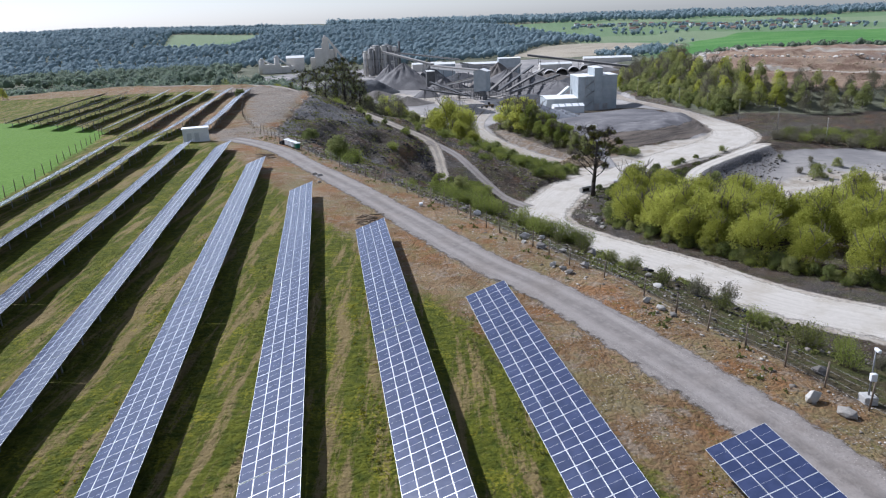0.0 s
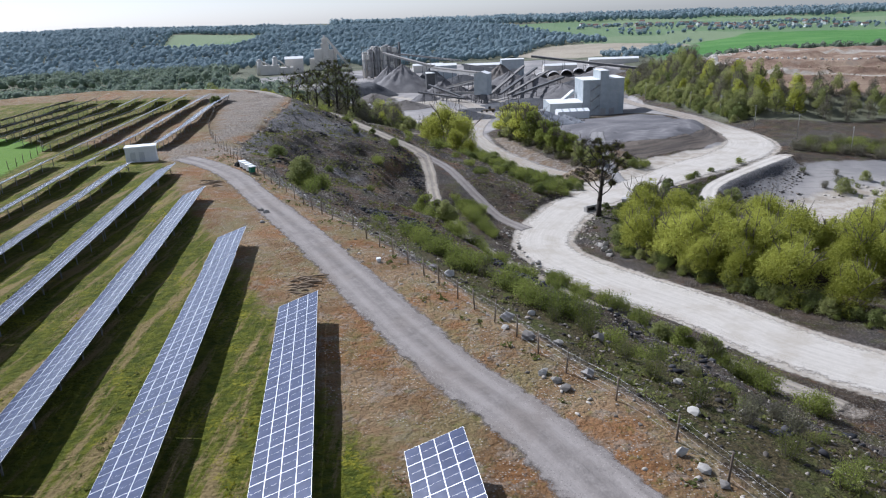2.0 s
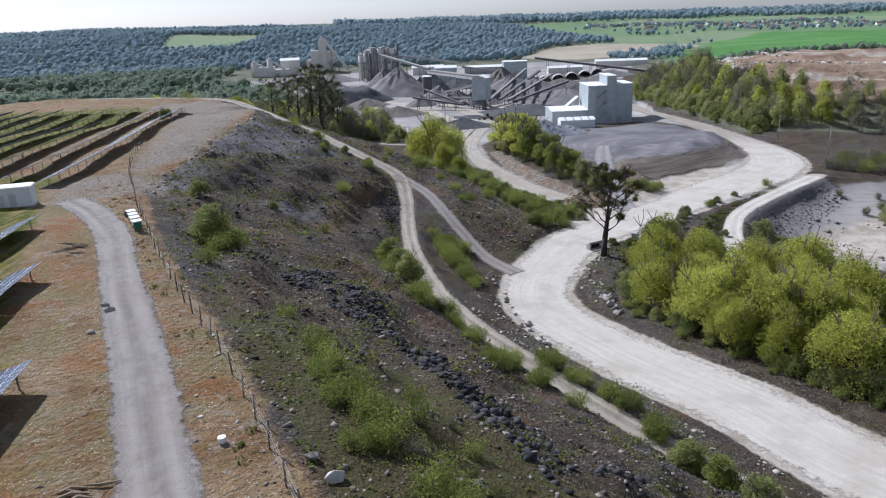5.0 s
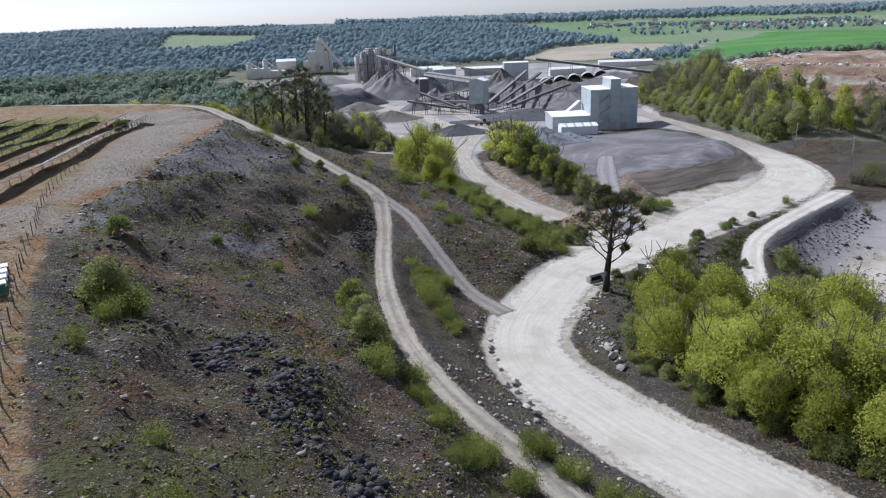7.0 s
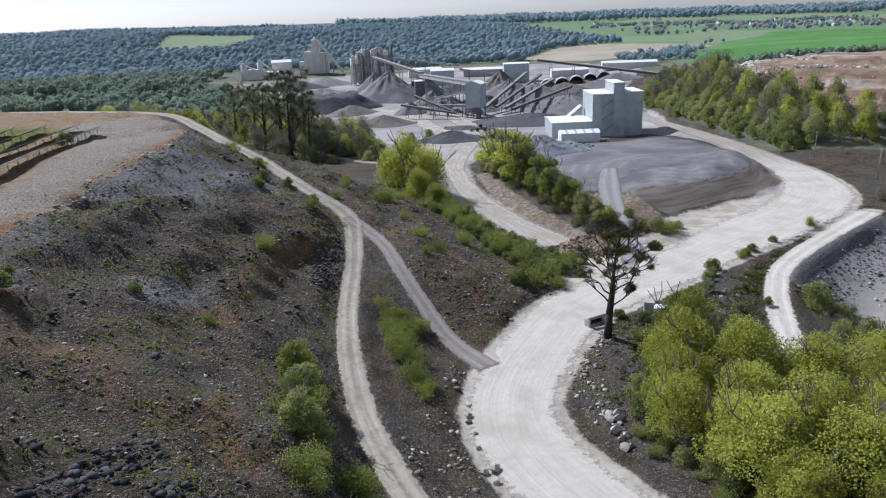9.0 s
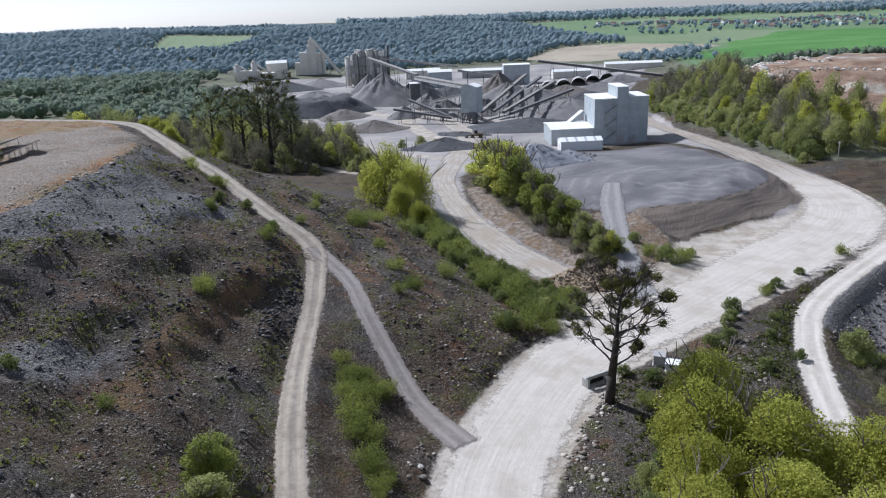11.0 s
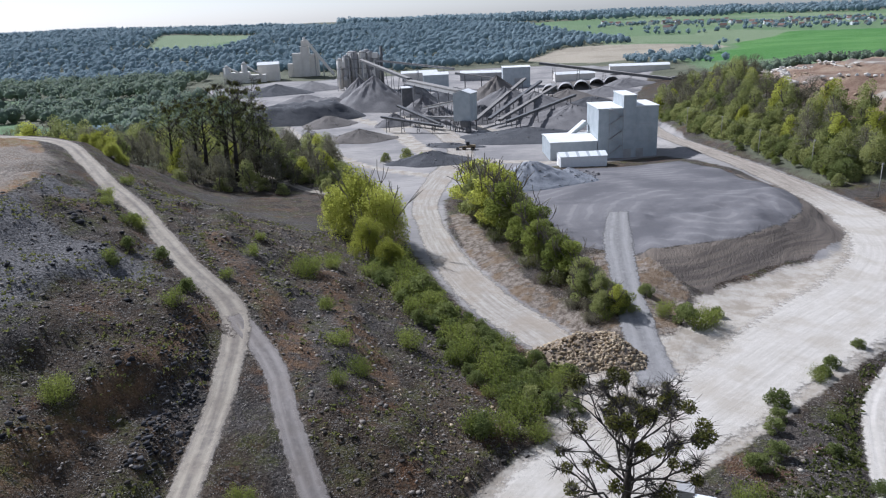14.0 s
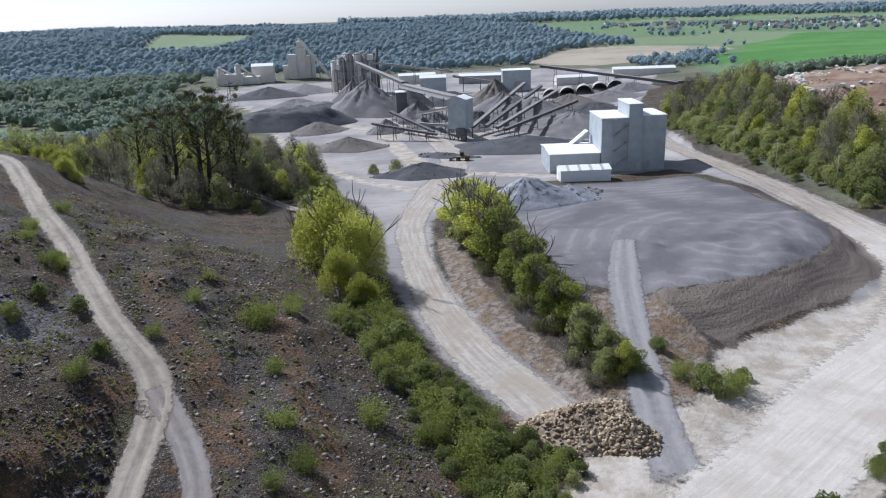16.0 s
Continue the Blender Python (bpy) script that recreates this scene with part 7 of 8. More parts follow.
def wood_stuff(name, label, spots, sizes, mat, seed, per=8, leaf=0.26, fine=1):
    """A far wood: each crown a ragged lump with loose sprays about it."""
    gen = np.random.RandomState(seed)
    p = np.array(spots)
    n, s = len(p), np.asarray(sizes)
    centre = np.column_stack([p, height(p, roads=False) + s * 0.42])
    bm = bmesh.new()
    bmesh.ops.create_icosphere(bm, subdivisions=fine, radius=1.0)
    bm.verts.ensure_lookup_table()
    ball = np.array([v.co for v in bm.verts])
    tris = np.array([[v.index for v in f.verts] for f in bm.faces])
    bm.free()
    k = gen.uniform(0.66, 1.22, (n, len(ball), 1))
    lump = centre[:, None, :] + ball[None] * k * (s * 0.40)[:, None, None] * gen.uniform(0.8, 1.2, (n, 1, 3))
    d = gen.normal(size=(n, per, 3))
    d /= np.linalg.norm(d, axis=2)[:, :, None]
    d[:, :, 2] = np.abs(d[:, :, 2]) - 0.1
    c = (centre[:, None, :] + d * (s * 0.50)[:, None, None] * gen.uniform(0.72, 1.15, (n, per, 1))).reshape(-1, 3)
    sprays = quads_mesh("sprays", c, np.repeat(s * leaf, per) * gen.uniform(0.7, 1.3, n * per), mat, seed, 0.0, 0.9)
    sv = np.empty(len(sprays.vertices) * 3)
    sprays.vertices.foreach_get("co", sv)
    bpy.data.meshes.remove(sprays)
    lv = lump.reshape(-1, 3)
    lt = (tris[None] + (np.arange(n) * len(ball))[:, None, None]).reshape(-1)
    nt, nq = len(lt) // 3, len(c)
    mesh = bpy.data.meshes.new(name)
    mesh.vertices.add(len(lv) + 4 * nq)
    mesh.vertices.foreach_set("co", np.concatenate([lv.ravel(), sv]))
    mesh.loops.add(3 * nt + 4 * nq)
    mesh.loops.foreach_set("vertex_index", np.concatenate([lt, len(lv) + np.arange(4 * nq)]).astype(np.int32))
    mesh.polygons.add(nt + nq)
    mesh.polygons.foreach_set("loop_start", np.concatenate([np.arange(nt) * 3, 3 * nt + np.arange(nq) * 4]).astype(np.int32))
    mesh.polygons.foreach_set("use_smooth", np.concatenate([np.ones(nt, bool), np.zeros(nq, bool)]))
    mesh.update(calc_edges=True)
    mesh.materials.append(mat)
    return tagged(new(name, mesh), label, "woodland", kind="stuff")


def cut(spots, rings):
    p = np.array(spots)
    k = np.ones(len(p), bool)
    for ring in rings:
        k &= inside(p, ring, 0.1) < 0.5
    return p[k]


gen = np.random.RandomState(3)
hills = cut(scatter([(-1600, 1200), (-500, 1160), (-240, 1240), (0, 1160), (120, 1180), (340, 1500), (260, 2000), (120, 2500), (-400, 2450), (-1600, 2500)], 11.5, 21, 42000), [CLEARING, PLOUGH])
wood_stuff("far_wood", "wooded hillside beyond the plant, blue haze mixed into its colour", hills, gen.uniform(11, 19, len(hills)), M_HAZED_WOOD, 5, 10, 0.12)
valley = cut(scatter([(-1500, 500), (-640, 470), (-430, 470), (-200, 520), (-110, 620), (-170, 800), (-270, 930), (-300, 1130), (-500, 1170), (-1600, 1200)], 11.5, 22, 16000), [MEADOWS_WEST, *VALLEY_MEADOWS])
wood_stuff("valley_wood", "mixed green spring woodland filling the valley", valley, gen.uniform(10, 20, len(valley)), M_MIDWOOD, 6, 44, 0.12)
ridge = scatter([(200, 2500), (1000, 2750), (2400, 2650), (3600, 2500), (3600, 3300), (300, 3500), (-400, 3300), (-400, 2700)], 26.0, 23, 9000)
wood_stuff("far_wood", "distant wooded ridge on the horizon", ridge, gen.uniform(20, 32, len(ridge)), M_HAZED_WOOD, 7, 10, 0.24)
hedges = []
for a, b in (((330, 1150), (620, 1060)), ((620, 1060), (1500, 1150)), ((300, 1350), (900, 1500)), ((900, 1500), (2200, 1500)), ((420, 1750), (1100, 1800)), ((350, 2050), (1300, 2350)), ((-420, 560), (-180, 640)), ((-620, 620), (-330, 560)), ((700, 1250), (760, 1480)), ((1000, 980), (1250, 1020))):
    n = int(math.hypot(b[0] - a[0], b[1] - a[1]) / 9)
    for i in range(n):
        if gen.uniform() < 0.75:
            k = i / n
            hedges.append((a[0] + (b[0] - a[0]) * k + gen.normal(0, 7), a[1] + (b[1] - a[1]) * k + gen.normal(0, 9)))
hedges += scatter([(240, 1000), (420, 930), (560, 1060), (330, 1150), (240, 1120)], 11, 31) + scatter([(620, 850), (760, 850), (760, 890), (620, 890)], 10, 32) + [q for q in scatter([(430, 1900), (1150, 1900), (1150, 2250), (430, 2250)], 16, 33) if gen.uniform() < 0.5 + 0.5 * math.sin(q[0] / 47) * math.sin(q[1] / 31 + q[0] / 90) - 0.2]
hedges = cut(hedges, [PLOUGH, LUSH])
# hedges and copses take the same haze-tinted leaf colour
wood_stuff("hedge_trees", "hedges and copses between distant fields", hedges, gen.uniform(7, 13, len(hedges)), M_HAZED_WOOD, 8, 22, 0.2)
belt = scatter([(170, 690), (300, 735), (420, 700), (560, 690), (560, 660), (430, 655), (300, 690), (215, 650)], 7.5, 34)
wood_stuff("tree_belt", "belt of young trees behind the benches", belt, gen.uniform(5, 9, len(belt)), M_MIDWOOD, 9, 26, 0.18)


def tufts(name, label, ring, gap, seed, mat, lo, hi, tries=9000, keep=None):
    spots = np.array(scatter(ring, gap, seed, tries))
    gen = np.random.RandomState(seed)
    if keep is not None:
        spots = spots[keep(spots)]
    for line in road_lines.values():
        d, _, w = near_road(spots, line)
        spots = spots[d > w + 0.6]
    z = height(spots)
    per = 9
    n = len(spots)
    s = gen.uniform(lo, hi, n)
    c = np.repeat(np.column_stack([spots, z]), per, 0) + gen.normal(size=(n * per, 3)) * np.repeat(s, per)[:, None] * (0.42, 0.42, 0.14) + (0, 0, 0.12)
    tagged(new(name, quads_mesh(name, c, np.repeat(s, per) * gen.uniform(0.5, 1.0, n * per), mat, seed, -0.4, 0.5)), label, "weeds", kind="stuff")


def patchy(size, level):
    return lambda p: (wrinkle(p, size, 3) + 0.25 * np.sin(p[:, 0] * 1.7 + p[:, 1])) > level


SLOPE_RING = [(26, 55), (16, 76), (0, 106), (-10, 126), (-34, 170), (-50, 215), (-52, 290), (-60, 335), (-40, 332), (-20, 305), (-4, 284), (-3, 255), (1, 225), (12, 190), (26, 166), (48, 138), (70, 112), (70, 80)]
SPUR_RING = [(-2, 286), (10, 260), (22, 240), (45, 262), (44, 290), (30, 315), (18, 345), (0, 372), (-40, 385), (-66, 380), (-50, 352), (-18, 308)]
tufts("slope_weeds", "thin green and olive weeds on the rubble slope", SLOPE_RING, 0.85, 51, M_WEED, 0.3, 0.9, 26000, patchy(21.0, 0.2))
tufts("spur_weeds", "thin olive weeds on the spur", SPUR_RING, 0.95, 52, M_WEED, 0.3, 0.85, 14000, patchy(19.0, 0.25))
tufts("verge_weeds", "low weeds along the road verges", [(50, 200), (56, 228), (66, 240), (90, 252), (104, 285), (92, 274), (70, 256), (54, 250), (46, 228), (48, 208)], 0.9, 53, M_WEED, 0.4, 1.2, 5000, patchy(15.0, -0.1))
tufts("bank_weeds", "green and dry weeds on the bank between the roads", [(54, 236), (60, 244), (70, 252), (84, 262), (94, 276), (106, 290), (122, 303), (112, 293), (99, 279), (90, 264), (85, 250), (80, 234), (68, 238)], 0.7, 55, M_WEED, 0.4, 1.3, 9000, patchy(11.0, -0.3))
tufts("rim_weeds", "thin dry weeds along the plateau rim", [(30, 40), (22, 60), (9, 86), (-12, 126), (-36, 170), (-48, 196), (-58, 200), (-44, 168), (-22, 126), (-2, 96), (12, 70), (24, 44)], 1.1, 54, M_WEED, 0.25, 0.7, 6000, patchy(13.0, 0.35))
M_FLOWER = leaf_material("yellow_flowers", (0.16, 0.16, 0.015), (0.40, 0.36, 0.02), 0.3)
for row in range(0, 9):
    e = ROW_FIRST - ROW_PITCH * row - 4.0
    a, b = row_way * 14 + row_right * (e - 1.6), row_way * (36 + 27.5 * row if row < 6 else 182) + row_right * (e - 1.6)
    a2, b2 = a + row_right * 2.2, b + row_right * 2.2
    tufts("meadow_flowers", "yellow flowers and grass along a solar table's low edge", [a[:2], b[:2], b2[:2], a2[:2]], 0.55, 60 + row, M_FLOWER if row % 2 == 0 else M_WEED, 0.14, 0.32, 1800 + 300 * row, patchy(9.0, 0.1))

# ---- stones ----
def rock_shape(bm, gen, at=(0, 0, 0), size=1.0, flat=0.7):
    r = bmesh.ops.create_icosphere(bm, subdivisions=1, radius=0.5)
    k = gen.uniform(0.58, 1.32, len(r["verts"]))
    s = gen.uniform(0.7, 1.3, 3)
    for v, f in zip(r["verts"], k):
        v.co = Vector((v.co.x * s[0] * f, v.co.y * s[1] * f, v.co.z * s[2] * flat * f)) * size + Vector(at)


M_ROCK = plain("grey_rock", (0.15, 0.135, 0.12), (0.33, 0.305, 0.27), 0.9, 0.95, bump=0.05, fine=6.0, by_object=0.5)
M_ROCK_PALE = plain("pale_limestone", (0.27, 0.245, 0.215), (0.46, 0.43, 0.385), 0.9, 0.95, bump=0.05, fine=6.0, by_object=0.4)
M_RUBBLE = plain("slope_rubble", (0.045, 0.038, 0.032), (0.27, 0.235, 0.20), 0.15, 0.95, by_island=0.9, fine=3.0)
M_RUBBLE_BLACK = plain("black_rubble", (0.016, 0.016, 0.019), (0.070, 0.067, 0.070), 0.3, 0.95, by_island=0.9, fine=3.0)
M_RUBBLE_PALE = plain("pale_rubble", (0.17, 0.145, 0.118), (0.43, 0.385, 0.325), 0.2, 0.95, by_island=0.8, fine=3.0)
M_RUBBLE_ORE = plain("ochre_stones", (0.20, 0.145, 0.085), (0.44, 0.35, 0.235), 0.2, 0.95, by_island=0.8, fine=3.0)

ico = bmesh.new()
bmesh.ops.create_icosphere(ico, subdivisions=1, radius=0.5)
ico.verts.ensure_lookup_table()
ICO_V = np.array([v.co for v in ico.verts])
ICO_F = np.array([[v.index for v in f.verts] for f in ico.faces])
ico.free()


def rubble(name, label, spots, sizes, mat, seed, flat=0.5):
    """Loose stones joined into one mesh."""
    gen = np.random.RandomState(seed)
    p = np.asarray(spots)
    n = len(p)
    z = height(p)
    s = np.asarray(sizes)
    v = ICO_V[None] * gen.uniform(0.5, 1.45, (n, len(ICO_V), 1)) * gen.uniform(0.6, 1.4, (n, 1, 3)) * (1, 1, flat)
    a = gen.uniform(0, 6.28, n)
    c, q = np.cos(a)[:, None], np.sin(a)[:, None]
    v = np.stack([v[:, :, 0] * c - v[:, :, 1] * q, v[:, :, 0] * q + v[:, :, 1] * c, v[:, :, 2]], 2) * s[:, None, None]
    v += np.column_stack([p, z + s * 0.06])[:, None, :]
    f = (ICO_F[None] + (np.arange(n) * len(ICO_V))[:, None, None]).reshape(-1, 3)
    mesh = bpy.data.meshes.new(name)
    mesh.vertices.add(n * len(ICO_V))
    mesh.vertices.foreach_set("co", v.reshape(-1, 3).ravel())
    mesh.loops.add(3 * len(f))
    mesh.loops.foreach_set("vertex_index", f.ravel().astype(np.int32))
    mesh.polygons.add(len(f))
    mesh.polygons.foreach_set("loop_start", np.arange(0, 3 * len(f), 3, dtype=np.int32))
    mesh.update(calc_edges=True)
    mesh.materials.append(mat)
    return tagged(new(name, mesh), label, "rubble", kind="stuff")


def stones_in(name, label, ring, gap, seed, mat, lo, hi, tries, level=None, size=15.0):
    spots = np.array(scatter(ring, gap, seed, tries))
    if level is not None:
        spots = spots[patchy(size, level)(spots)]
    # keep the roads clear
    clear = np.ones(len(spots), bool)
    for line in road_lines.values():
        d, _, w = near_road(spots, line)
        clear &= d > w + 0.5
    spots = spots[clear]
    gen = np.random.RandomState(seed)
    rubble(name, label, spots, lo + (hi - lo) * gen.uniform(0, 1, len(spots)) ** 2.6, mat, seed)


stones_in("slope_rubble", "grey-brown rubble strewn over the spoil slope", SLOPE_RING, 0.5, 71, M_RUBBLE, 0.10, 0.75, 30000)
stones_in("slope_gravel", "small broken stone covering the spoil slope", SLOPE_RING, 0.3, 70, M_RUBBLE, 0.10, 0.34, 60000, -0.35, 12.0)
stones_in("black_rubble", "patches of black stone blocks on the slope", SLOPE_RING, 0.5, 72, M_RUBBLE_BLACK, 0.25, 1.25, 26000, 0.75, 17.0)
stones_in("black_rubble", "spill of black stone blocks below the rim", [(-14, 160), (-4, 152), (6, 140), (14, 122), (20, 112), (24, 118), (16, 134), (8, 150), (-2, 168), (-12, 178)], 0.36, 73, M_RUBBLE_BLACK, 0.3, 1.3, 16000, -0.5, 11.0)
stones_in("spur_rubble", "brown stony debris on the spur", SPUR_RING, 0.6, 74, M_RUBBLE, 0.14, 0.85, 20000)
stones_in("spur_ochre", "ochre stones on the spur's edge", SPUR_RING, 0.6, 75, M_RUBBLE_ORE, 0.15, 0.8, 9000, 0.35, 13.0)
stones_in("rim_stones", "pale stones strewn along the plateau rim", [(34, 34), (24, 58), (10, 88), (-10, 126), (-34, 170), (-50, 214), (-54, 300), (-62, 300), (-62, 200), (-46, 172), (-26, 132), (-10, 104), (2, 78), (18, 44)], 0.32, 76, M_RUBBLE_PALE, 0.07, 0.45, 26000)
stones_in("bank_rocks", "rocky bank between the lower track and haul road", [(16, 214), (22, 236), (27, 232), (22.5, 222), (21.5, 208), (25, 194), (33, 180), (42, 166), (56, 148), (64, 138), (58, 138), (40, 156), (26, 172), (17, 188), (13, 200)], 0.5, 77, M_RUBBLE_PALE, 0.15, 1.0, 9000, -0.1, 9.0)
stones_in("verge_rocks", "grey blocks along the haul road's inner verge", [(41, 232), (48, 246), (54, 252), (56, 246), (50, 236), (47, 222), (46, 208), (42, 212), (41, 222)], 0.5, 78, M_RUBBLE_PALE, 0.15, 1.0, 5000, -0.2, 7.0)
stones_in("dark_bank", "dark rubble bank beside the side track", [(97, 262), (106, 275), (124, 292), (144, 309), (150, 304), (130, 284), (112, 266), (104, 250)], 0.6, 79, M_RUBBLE, 0.2, 1.2, 6000)
stones_in("pit_rubble", "grey rubble on the basin floor", [(112, 240), (124, 280), (150, 298), (200, 300), (200, 250), (150, 238)], 1.0, 81, M_RUBBLE_PALE, 0.3, 1.8, 3500, 0.1, 22.0)
stones_in("bank_stones", "grey stones on the bank between the roads", [(56, 238), (66, 250), (84, 264), (94, 277), (110, 294), (126, 304), (110, 290), (97, 275), (89, 262), (84, 248), (78, 236)], 0.5, 84, M_RUBBLE_PALE, 0.12, 0.9, 7000, 0.0, 9.0)
stones_in("bench_rubble", "tipped rubble on the open-cast bench faces", [(186, 476), (198, 548), (206, 598), (216, 590), (208, 540), (206, 500), (300, 480), (420, 470), (420, 440), (300, 436), (214, 446)], 1.6, 82, M_RUBBLE_ORE, 0.5, 2.2, 9000, 0.0, 30.0)

# blocks lying on the heaps, joined rest
def stones_on(heaps, name, label, per, mat, lo, hi, seed):
    gen = np.random.RandomState(seed)
    at, size = [], []
    for ob in heaps:
        co = np.array([v.co for v in ob.data.vertices])
        quads = np.array([list(q.vertices) for q in ob.data.polygons])
        area = np.array([q.area for q in ob.data.polygons])
        pick = gen.choice(len(quads), per, p=area / area.sum())
        k = gen.dirichlet((1, 1, 1, 1), per)
        at.append((co[quads[pick]] * k[:, :, None]).sum(1))
        size.append(lo + (hi - lo) * gen.uniform(0, 1, per) ** 2.2)
    at = np.vstack(at)
    ob = rubble(name, label, at[:, :2], np.concatenate(size), mat, seed, 0.75)
    move = at[:, 2] - height(at[:, :2])
    co = np.empty(len(ob.data.vertices) * 3, np.float32)
    ob.data.vertices.foreach_get("co", co)
    co = co.reshape(len(at), -1, 3)
    co[:, :, 2] += move[:, None]
    ob.data.vertices.foreach_set("co", co.ravel())
    ob.data.update()


mounds = [o for o in scene.objects if o.name.startswith("spoil_mound")]
stones_on(mounds, "mound_blocks", "loose ochre and brown blocks over the road-end heap", 1100, M_RUBBLE_ORE, 0.18, 0.95, 91)
stones_on(mounds, "mound_debris", "broken stone over the road-end heap", 500, M_RUBBLE, 0.15, 0.6, 92)
gravel = [o for o in scene.objects if o.name.startswith("stockpile") and "blue-grey" in o["label"]]
stones_on(gravel, "heap_blocks", "blue-grey stone lumps over the gravel heap", 420, M_HEAP_BLUE, 0.15, 0.5, 93)
near_heaps = [o for o in scene.objects if o.name.startswith("stockpile") and o.data.vertices[0].co.y < 720]
stones_on(near_heaps, "heap_debris", "broken stone strewn over the yard heaps", 90, M_HEAP, 0.3, 1.2, 94)

# churned earth beside the access road
M_EARTH = plain("churned_earth", (0.19, 0.135, 0.085), (0.29, 0.22, 0.15), 1.2, 0.95, bump=0.05, fine=8.0)
for cx, cy, n, wide, turn in ((-12.6, 98.9, 22, 5.5, 14), (-39.2, 152.5, 20, 5.5, 10)):
    churn_bm = bmesh.new()
    r = random.Random(int(cx * 10))
    for i in range(n):
        y = (i / n - 0.5) * 7.5
        x0 = r.uniform(-0.5, 0.1) * wide
        ln = r.uniform(0.8, 2.6)
        bend = r.uniform(-0.35, 0.35)
        a, b, c = (x0, y, 0.0), (x0 + ln * 0.5, y + bend, r.uniform(0.02, 0.12)), (x0 + ln, y + bend * 0.4, -0.05)
        w = r.uniform(0.10, 0.22)
        add_tube(churn_bm, a, b, w * 0.4, w, 6)
        add_tube(churn_bm, b, c, w, w * 0.3, 6)
    churn = part("churned_earth", churn_bm, M_EARTH, None)
    churn.matrix_basis = pose(cx, cy, spot(cx, cy), 0, 0, turn)
    tagged(churn, "churned ridges of brown earth left by wheels", "earth", kind="stuff")

crest_row = [(c[0] + 1.5, c[1]) for c in CREST if 185 < c[1] < 340] + [(c[0] - 1.6, c[1]) for c in CREST[::-1] if 185 < c[1] < 340]
stones_in("crest_stones", "row of grey stones along the slope's crest", crest_row, 0.55, 95, M_RUBBLE_PALE, 0.25, 1.1, 5000, -0.1, 12.0)
stones_in("edge_blocks", "grey blocks along the track's lower edge", [(-3, 250), (-4, 268), (-9, 284), (-14, 282), (-10, 266), (-8, 248)], 0.5, 96, M_RUBBLE_BLACK, 0.25, 1.1, 4000)
stones_in("scree", "fine dark scree on the lower slope", [(-30, 205), (-6, 200), (-4, 240), (-10, 262), (-30, 262), (-34, 230)], 0.33, 97, M_RUBBLE, 0.08, 0.4, 14000, 0.0, 12.0)

# single boulders
ROCKS = []
for i in range(5):
    bm = bmesh.new()
    g = np.random.RandomState(200 + i)
    rock_shape(bm, g, flat=0.8)
    bmesh.ops.bevel(bm, geom=list(bm.edges), offset=0.025, segments=1, affect="EDGES")
    me_r = bpy.data.meshes.new("boulder")
    bm.to_mesh(me_r)
    bm.free()
    me_r.materials.append(M_ROCK if i % 2 else M_ROCK_PALE)
    ROCKS.append(me_r)


M_BENCH_ROCK = plain("pale_bench_rock", (0.58, 0.52, 0.45), (0.74, 0.69, 0.62), 0.9, 0.95, bump=0.05, fine=6.0, by_object=0.4)
BENCH_ROCKS = []
for r in ROCKS:
    r = r.copy()
    r.materials.clear()
    r.materials.append(M_BENCH_ROCK)
    BENCH_ROCKS.append(r)


def boulder(x, y, s, i, label, group):
    ob = new("boulder", (BENCH_ROCKS if "bench" in group else ROCKS)[i % 5])
    ob.matrix_basis = Matrix.Translation((x, y, spot(x, y) + 0.2 * s)) @ Matrix.Rotation(i * 1.9, 4, "Z") @ Matrix.Diagonal((s, s * 0.9, s * 0.85, 1))
    tagged(ob, label, "rock", group)


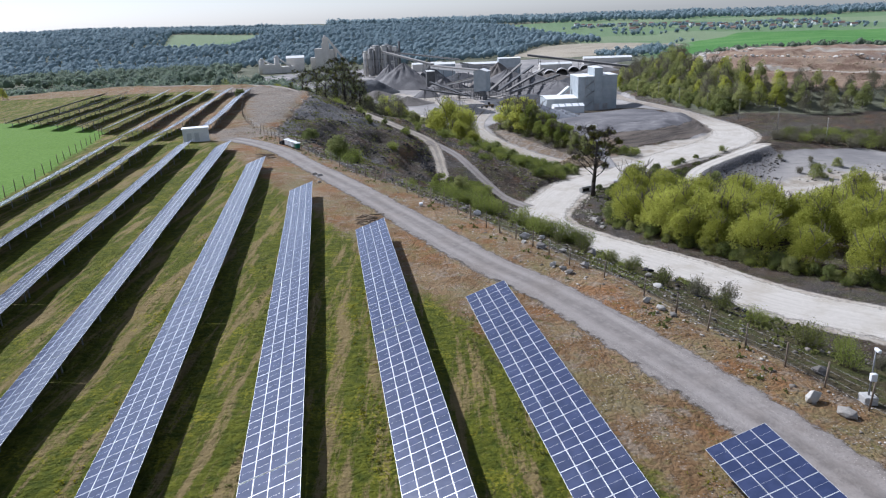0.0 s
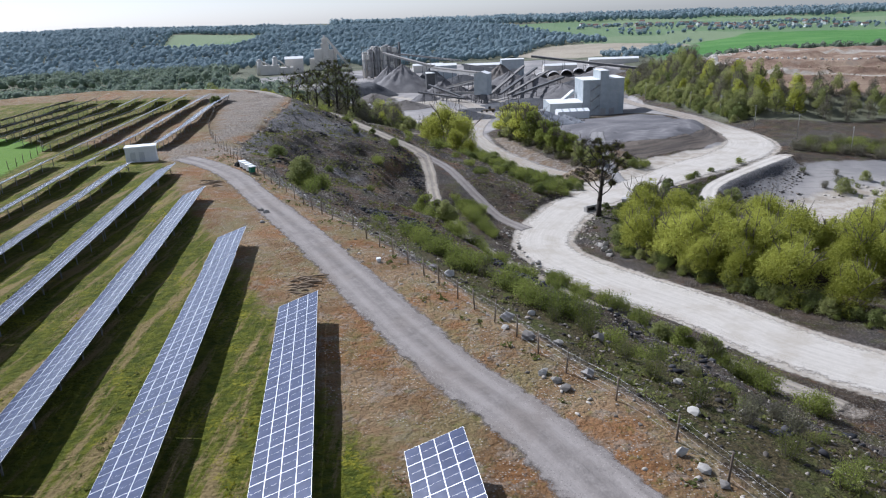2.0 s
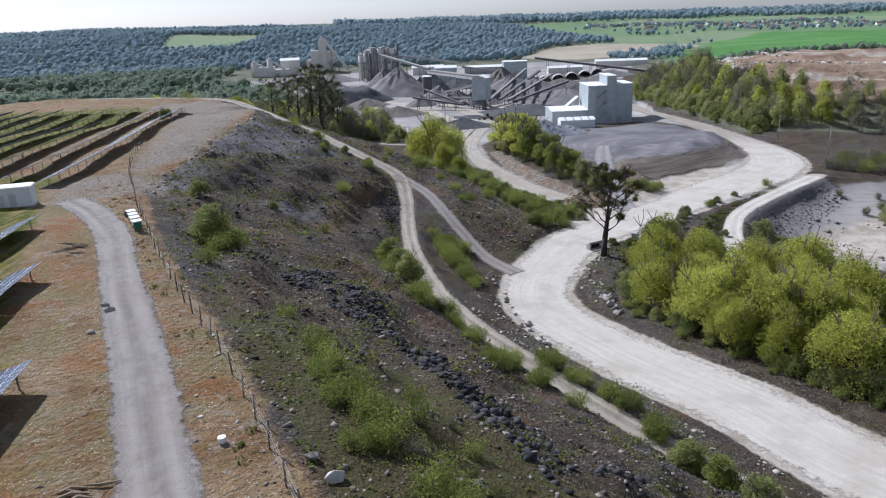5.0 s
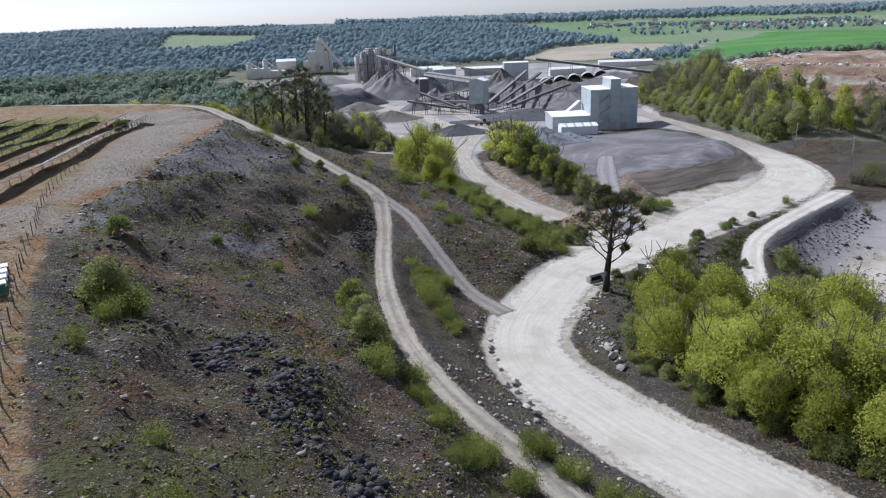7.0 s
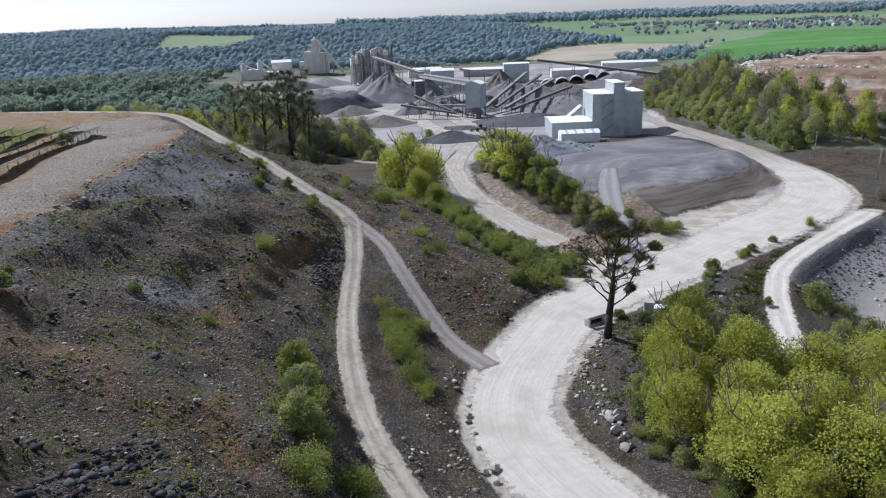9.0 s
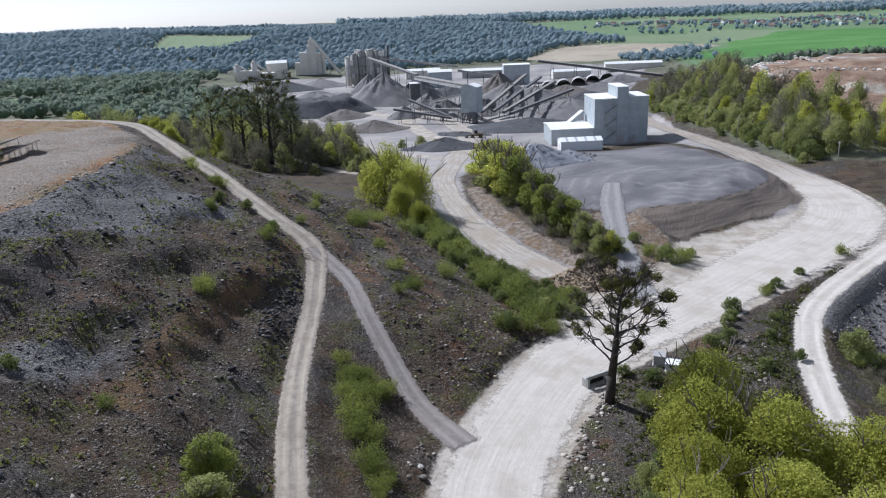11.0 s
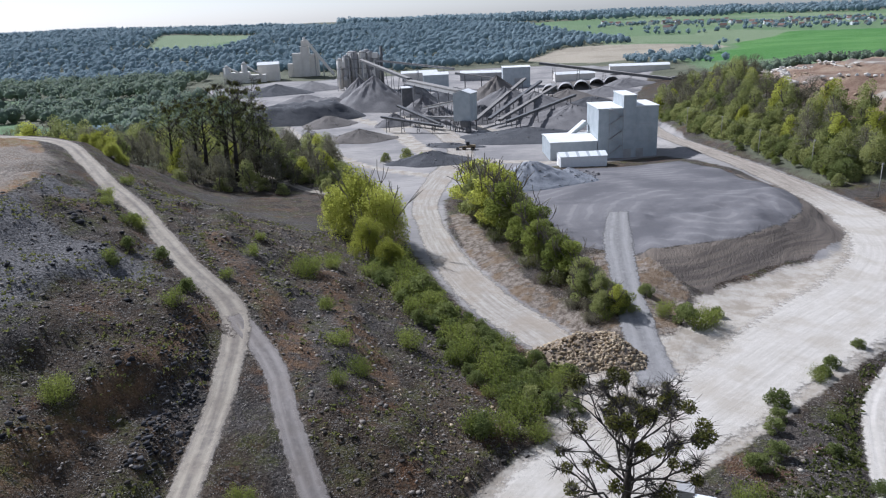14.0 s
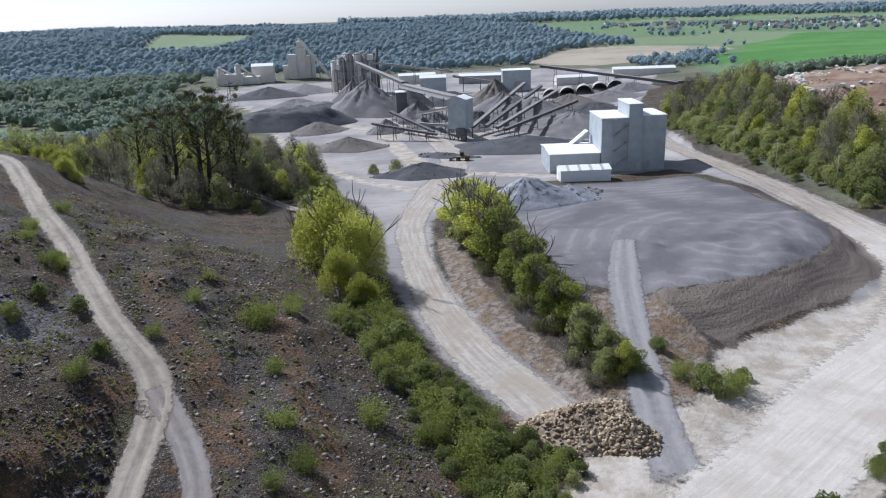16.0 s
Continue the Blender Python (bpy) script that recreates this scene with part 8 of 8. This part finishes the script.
rnd = random.Random(77)
for i, (x, y, s) in enumerate(((8.3, 88.9, 1.3), (9.8, 84.3, 1.7), (11.2, 93.1, 1.0), (12.5, 84, 0.9), (8.0, 86.6, 0.8), (13.8, 77.5, 1.0), (11.6, 75, 1.2), (10.2, 77.5, 1.0), (11, 76.2, 0.8), (18.5, 64.5, 1.0), (17.6, 66.2, 0.8), (19.2, 63.0, 0.9), (3, 103, 1.5), (1.2, 105, 1.0), (20.9, 73.2, 1.1), (17.4, 89.8, 1.2), (22, 80, 1.0), (26, 76, 1.1), (27.5, 52, 1.2), (25.4, 44.5, 1.4), (24.0, 46.5, 1.2), (-23.8, 126, 0.9), (-24.5, 131.5, 1.2), (-25.6, 133.0, 0.9))):
    boulder(x, y, s, i, "grey weathered boulder beside the gravel road", "boulders on the rim")
for i in range(46):
    k = i / 45
    x, y = 217 - 22 * k + rnd.uniform(-1.2, 1.2), 604 - 76 * k + rnd.uniform(-1, 1)
    boulder(x, y, rnd.uniform(1.8, 3.4), i, "pale boulder in a row along the bench edge", "boulders along the bench")
for i in range(60):
    k = i / 59
    boulder(196 + 190 * k, 527 - 52 * k ** 0.7 + rnd.uniform(-1.2, 1.2), rnd.uniform(1.7, 3.2), i, "pale boulder in a row along the bench edge", "boulders along the bench")
for i in range(40):
    k = i / 39
    boulder(206 + 30 * k + rnd.uniform(-1, 1), 606 - 58 * k, rnd.uniform(1.7, 3.0), i, "pale boulder in a row along the bench edge", "boulders along the bench")
for i in range(34):
    k = rnd.random()
    a, b = ((21.5, 224), (31, 176)) if i % 2 else ((46.5, 214), (47.5, 203))
    boulder(a[0] + (b[0] - a[0]) * k + rnd.uniform(-1.5, 0.5), a[1] + (b[1] - a[1]) * k + rnd.uniform(-1, 1), rnd.uniform(0.8, 1.9), i, "pale limestone boulder edging the haul road", "boulders edging the road")
log_bm = bmesh.new()
add_tube(log_bm, (0, 0, 0.2), (9.5, -2.6, 0.1), 0.22, 0.15, 10)
add_tube(log_bm, (2.0, -0.5, 0.2), (3.0, 0.3, 0.7), 0.07, 0.04, 6)
fallen = part("fallen_trunk", log_bm, M_BARK, None)
fallen.matrix_basis = pose(1.5, 342, spot(6, 340) + 0.9, 0, 18, -22)
tagged(fallen, "dark fallen tree trunk lying on the slope", "trunk")
bucket_bm = bmesh.new()
add_tube(bucket_bm, (0, 0, 0), (0, 0, 0.5), 0.24, 0.30, 14)
tub = part("white_tub", bucket_bm, M_WHITE, None)
tub.matrix_basis = pose(-5.3, 106.5, spot(-5.3, 106.5))
tagged(tub, "white plastic tub standing on stony ground", "tub")
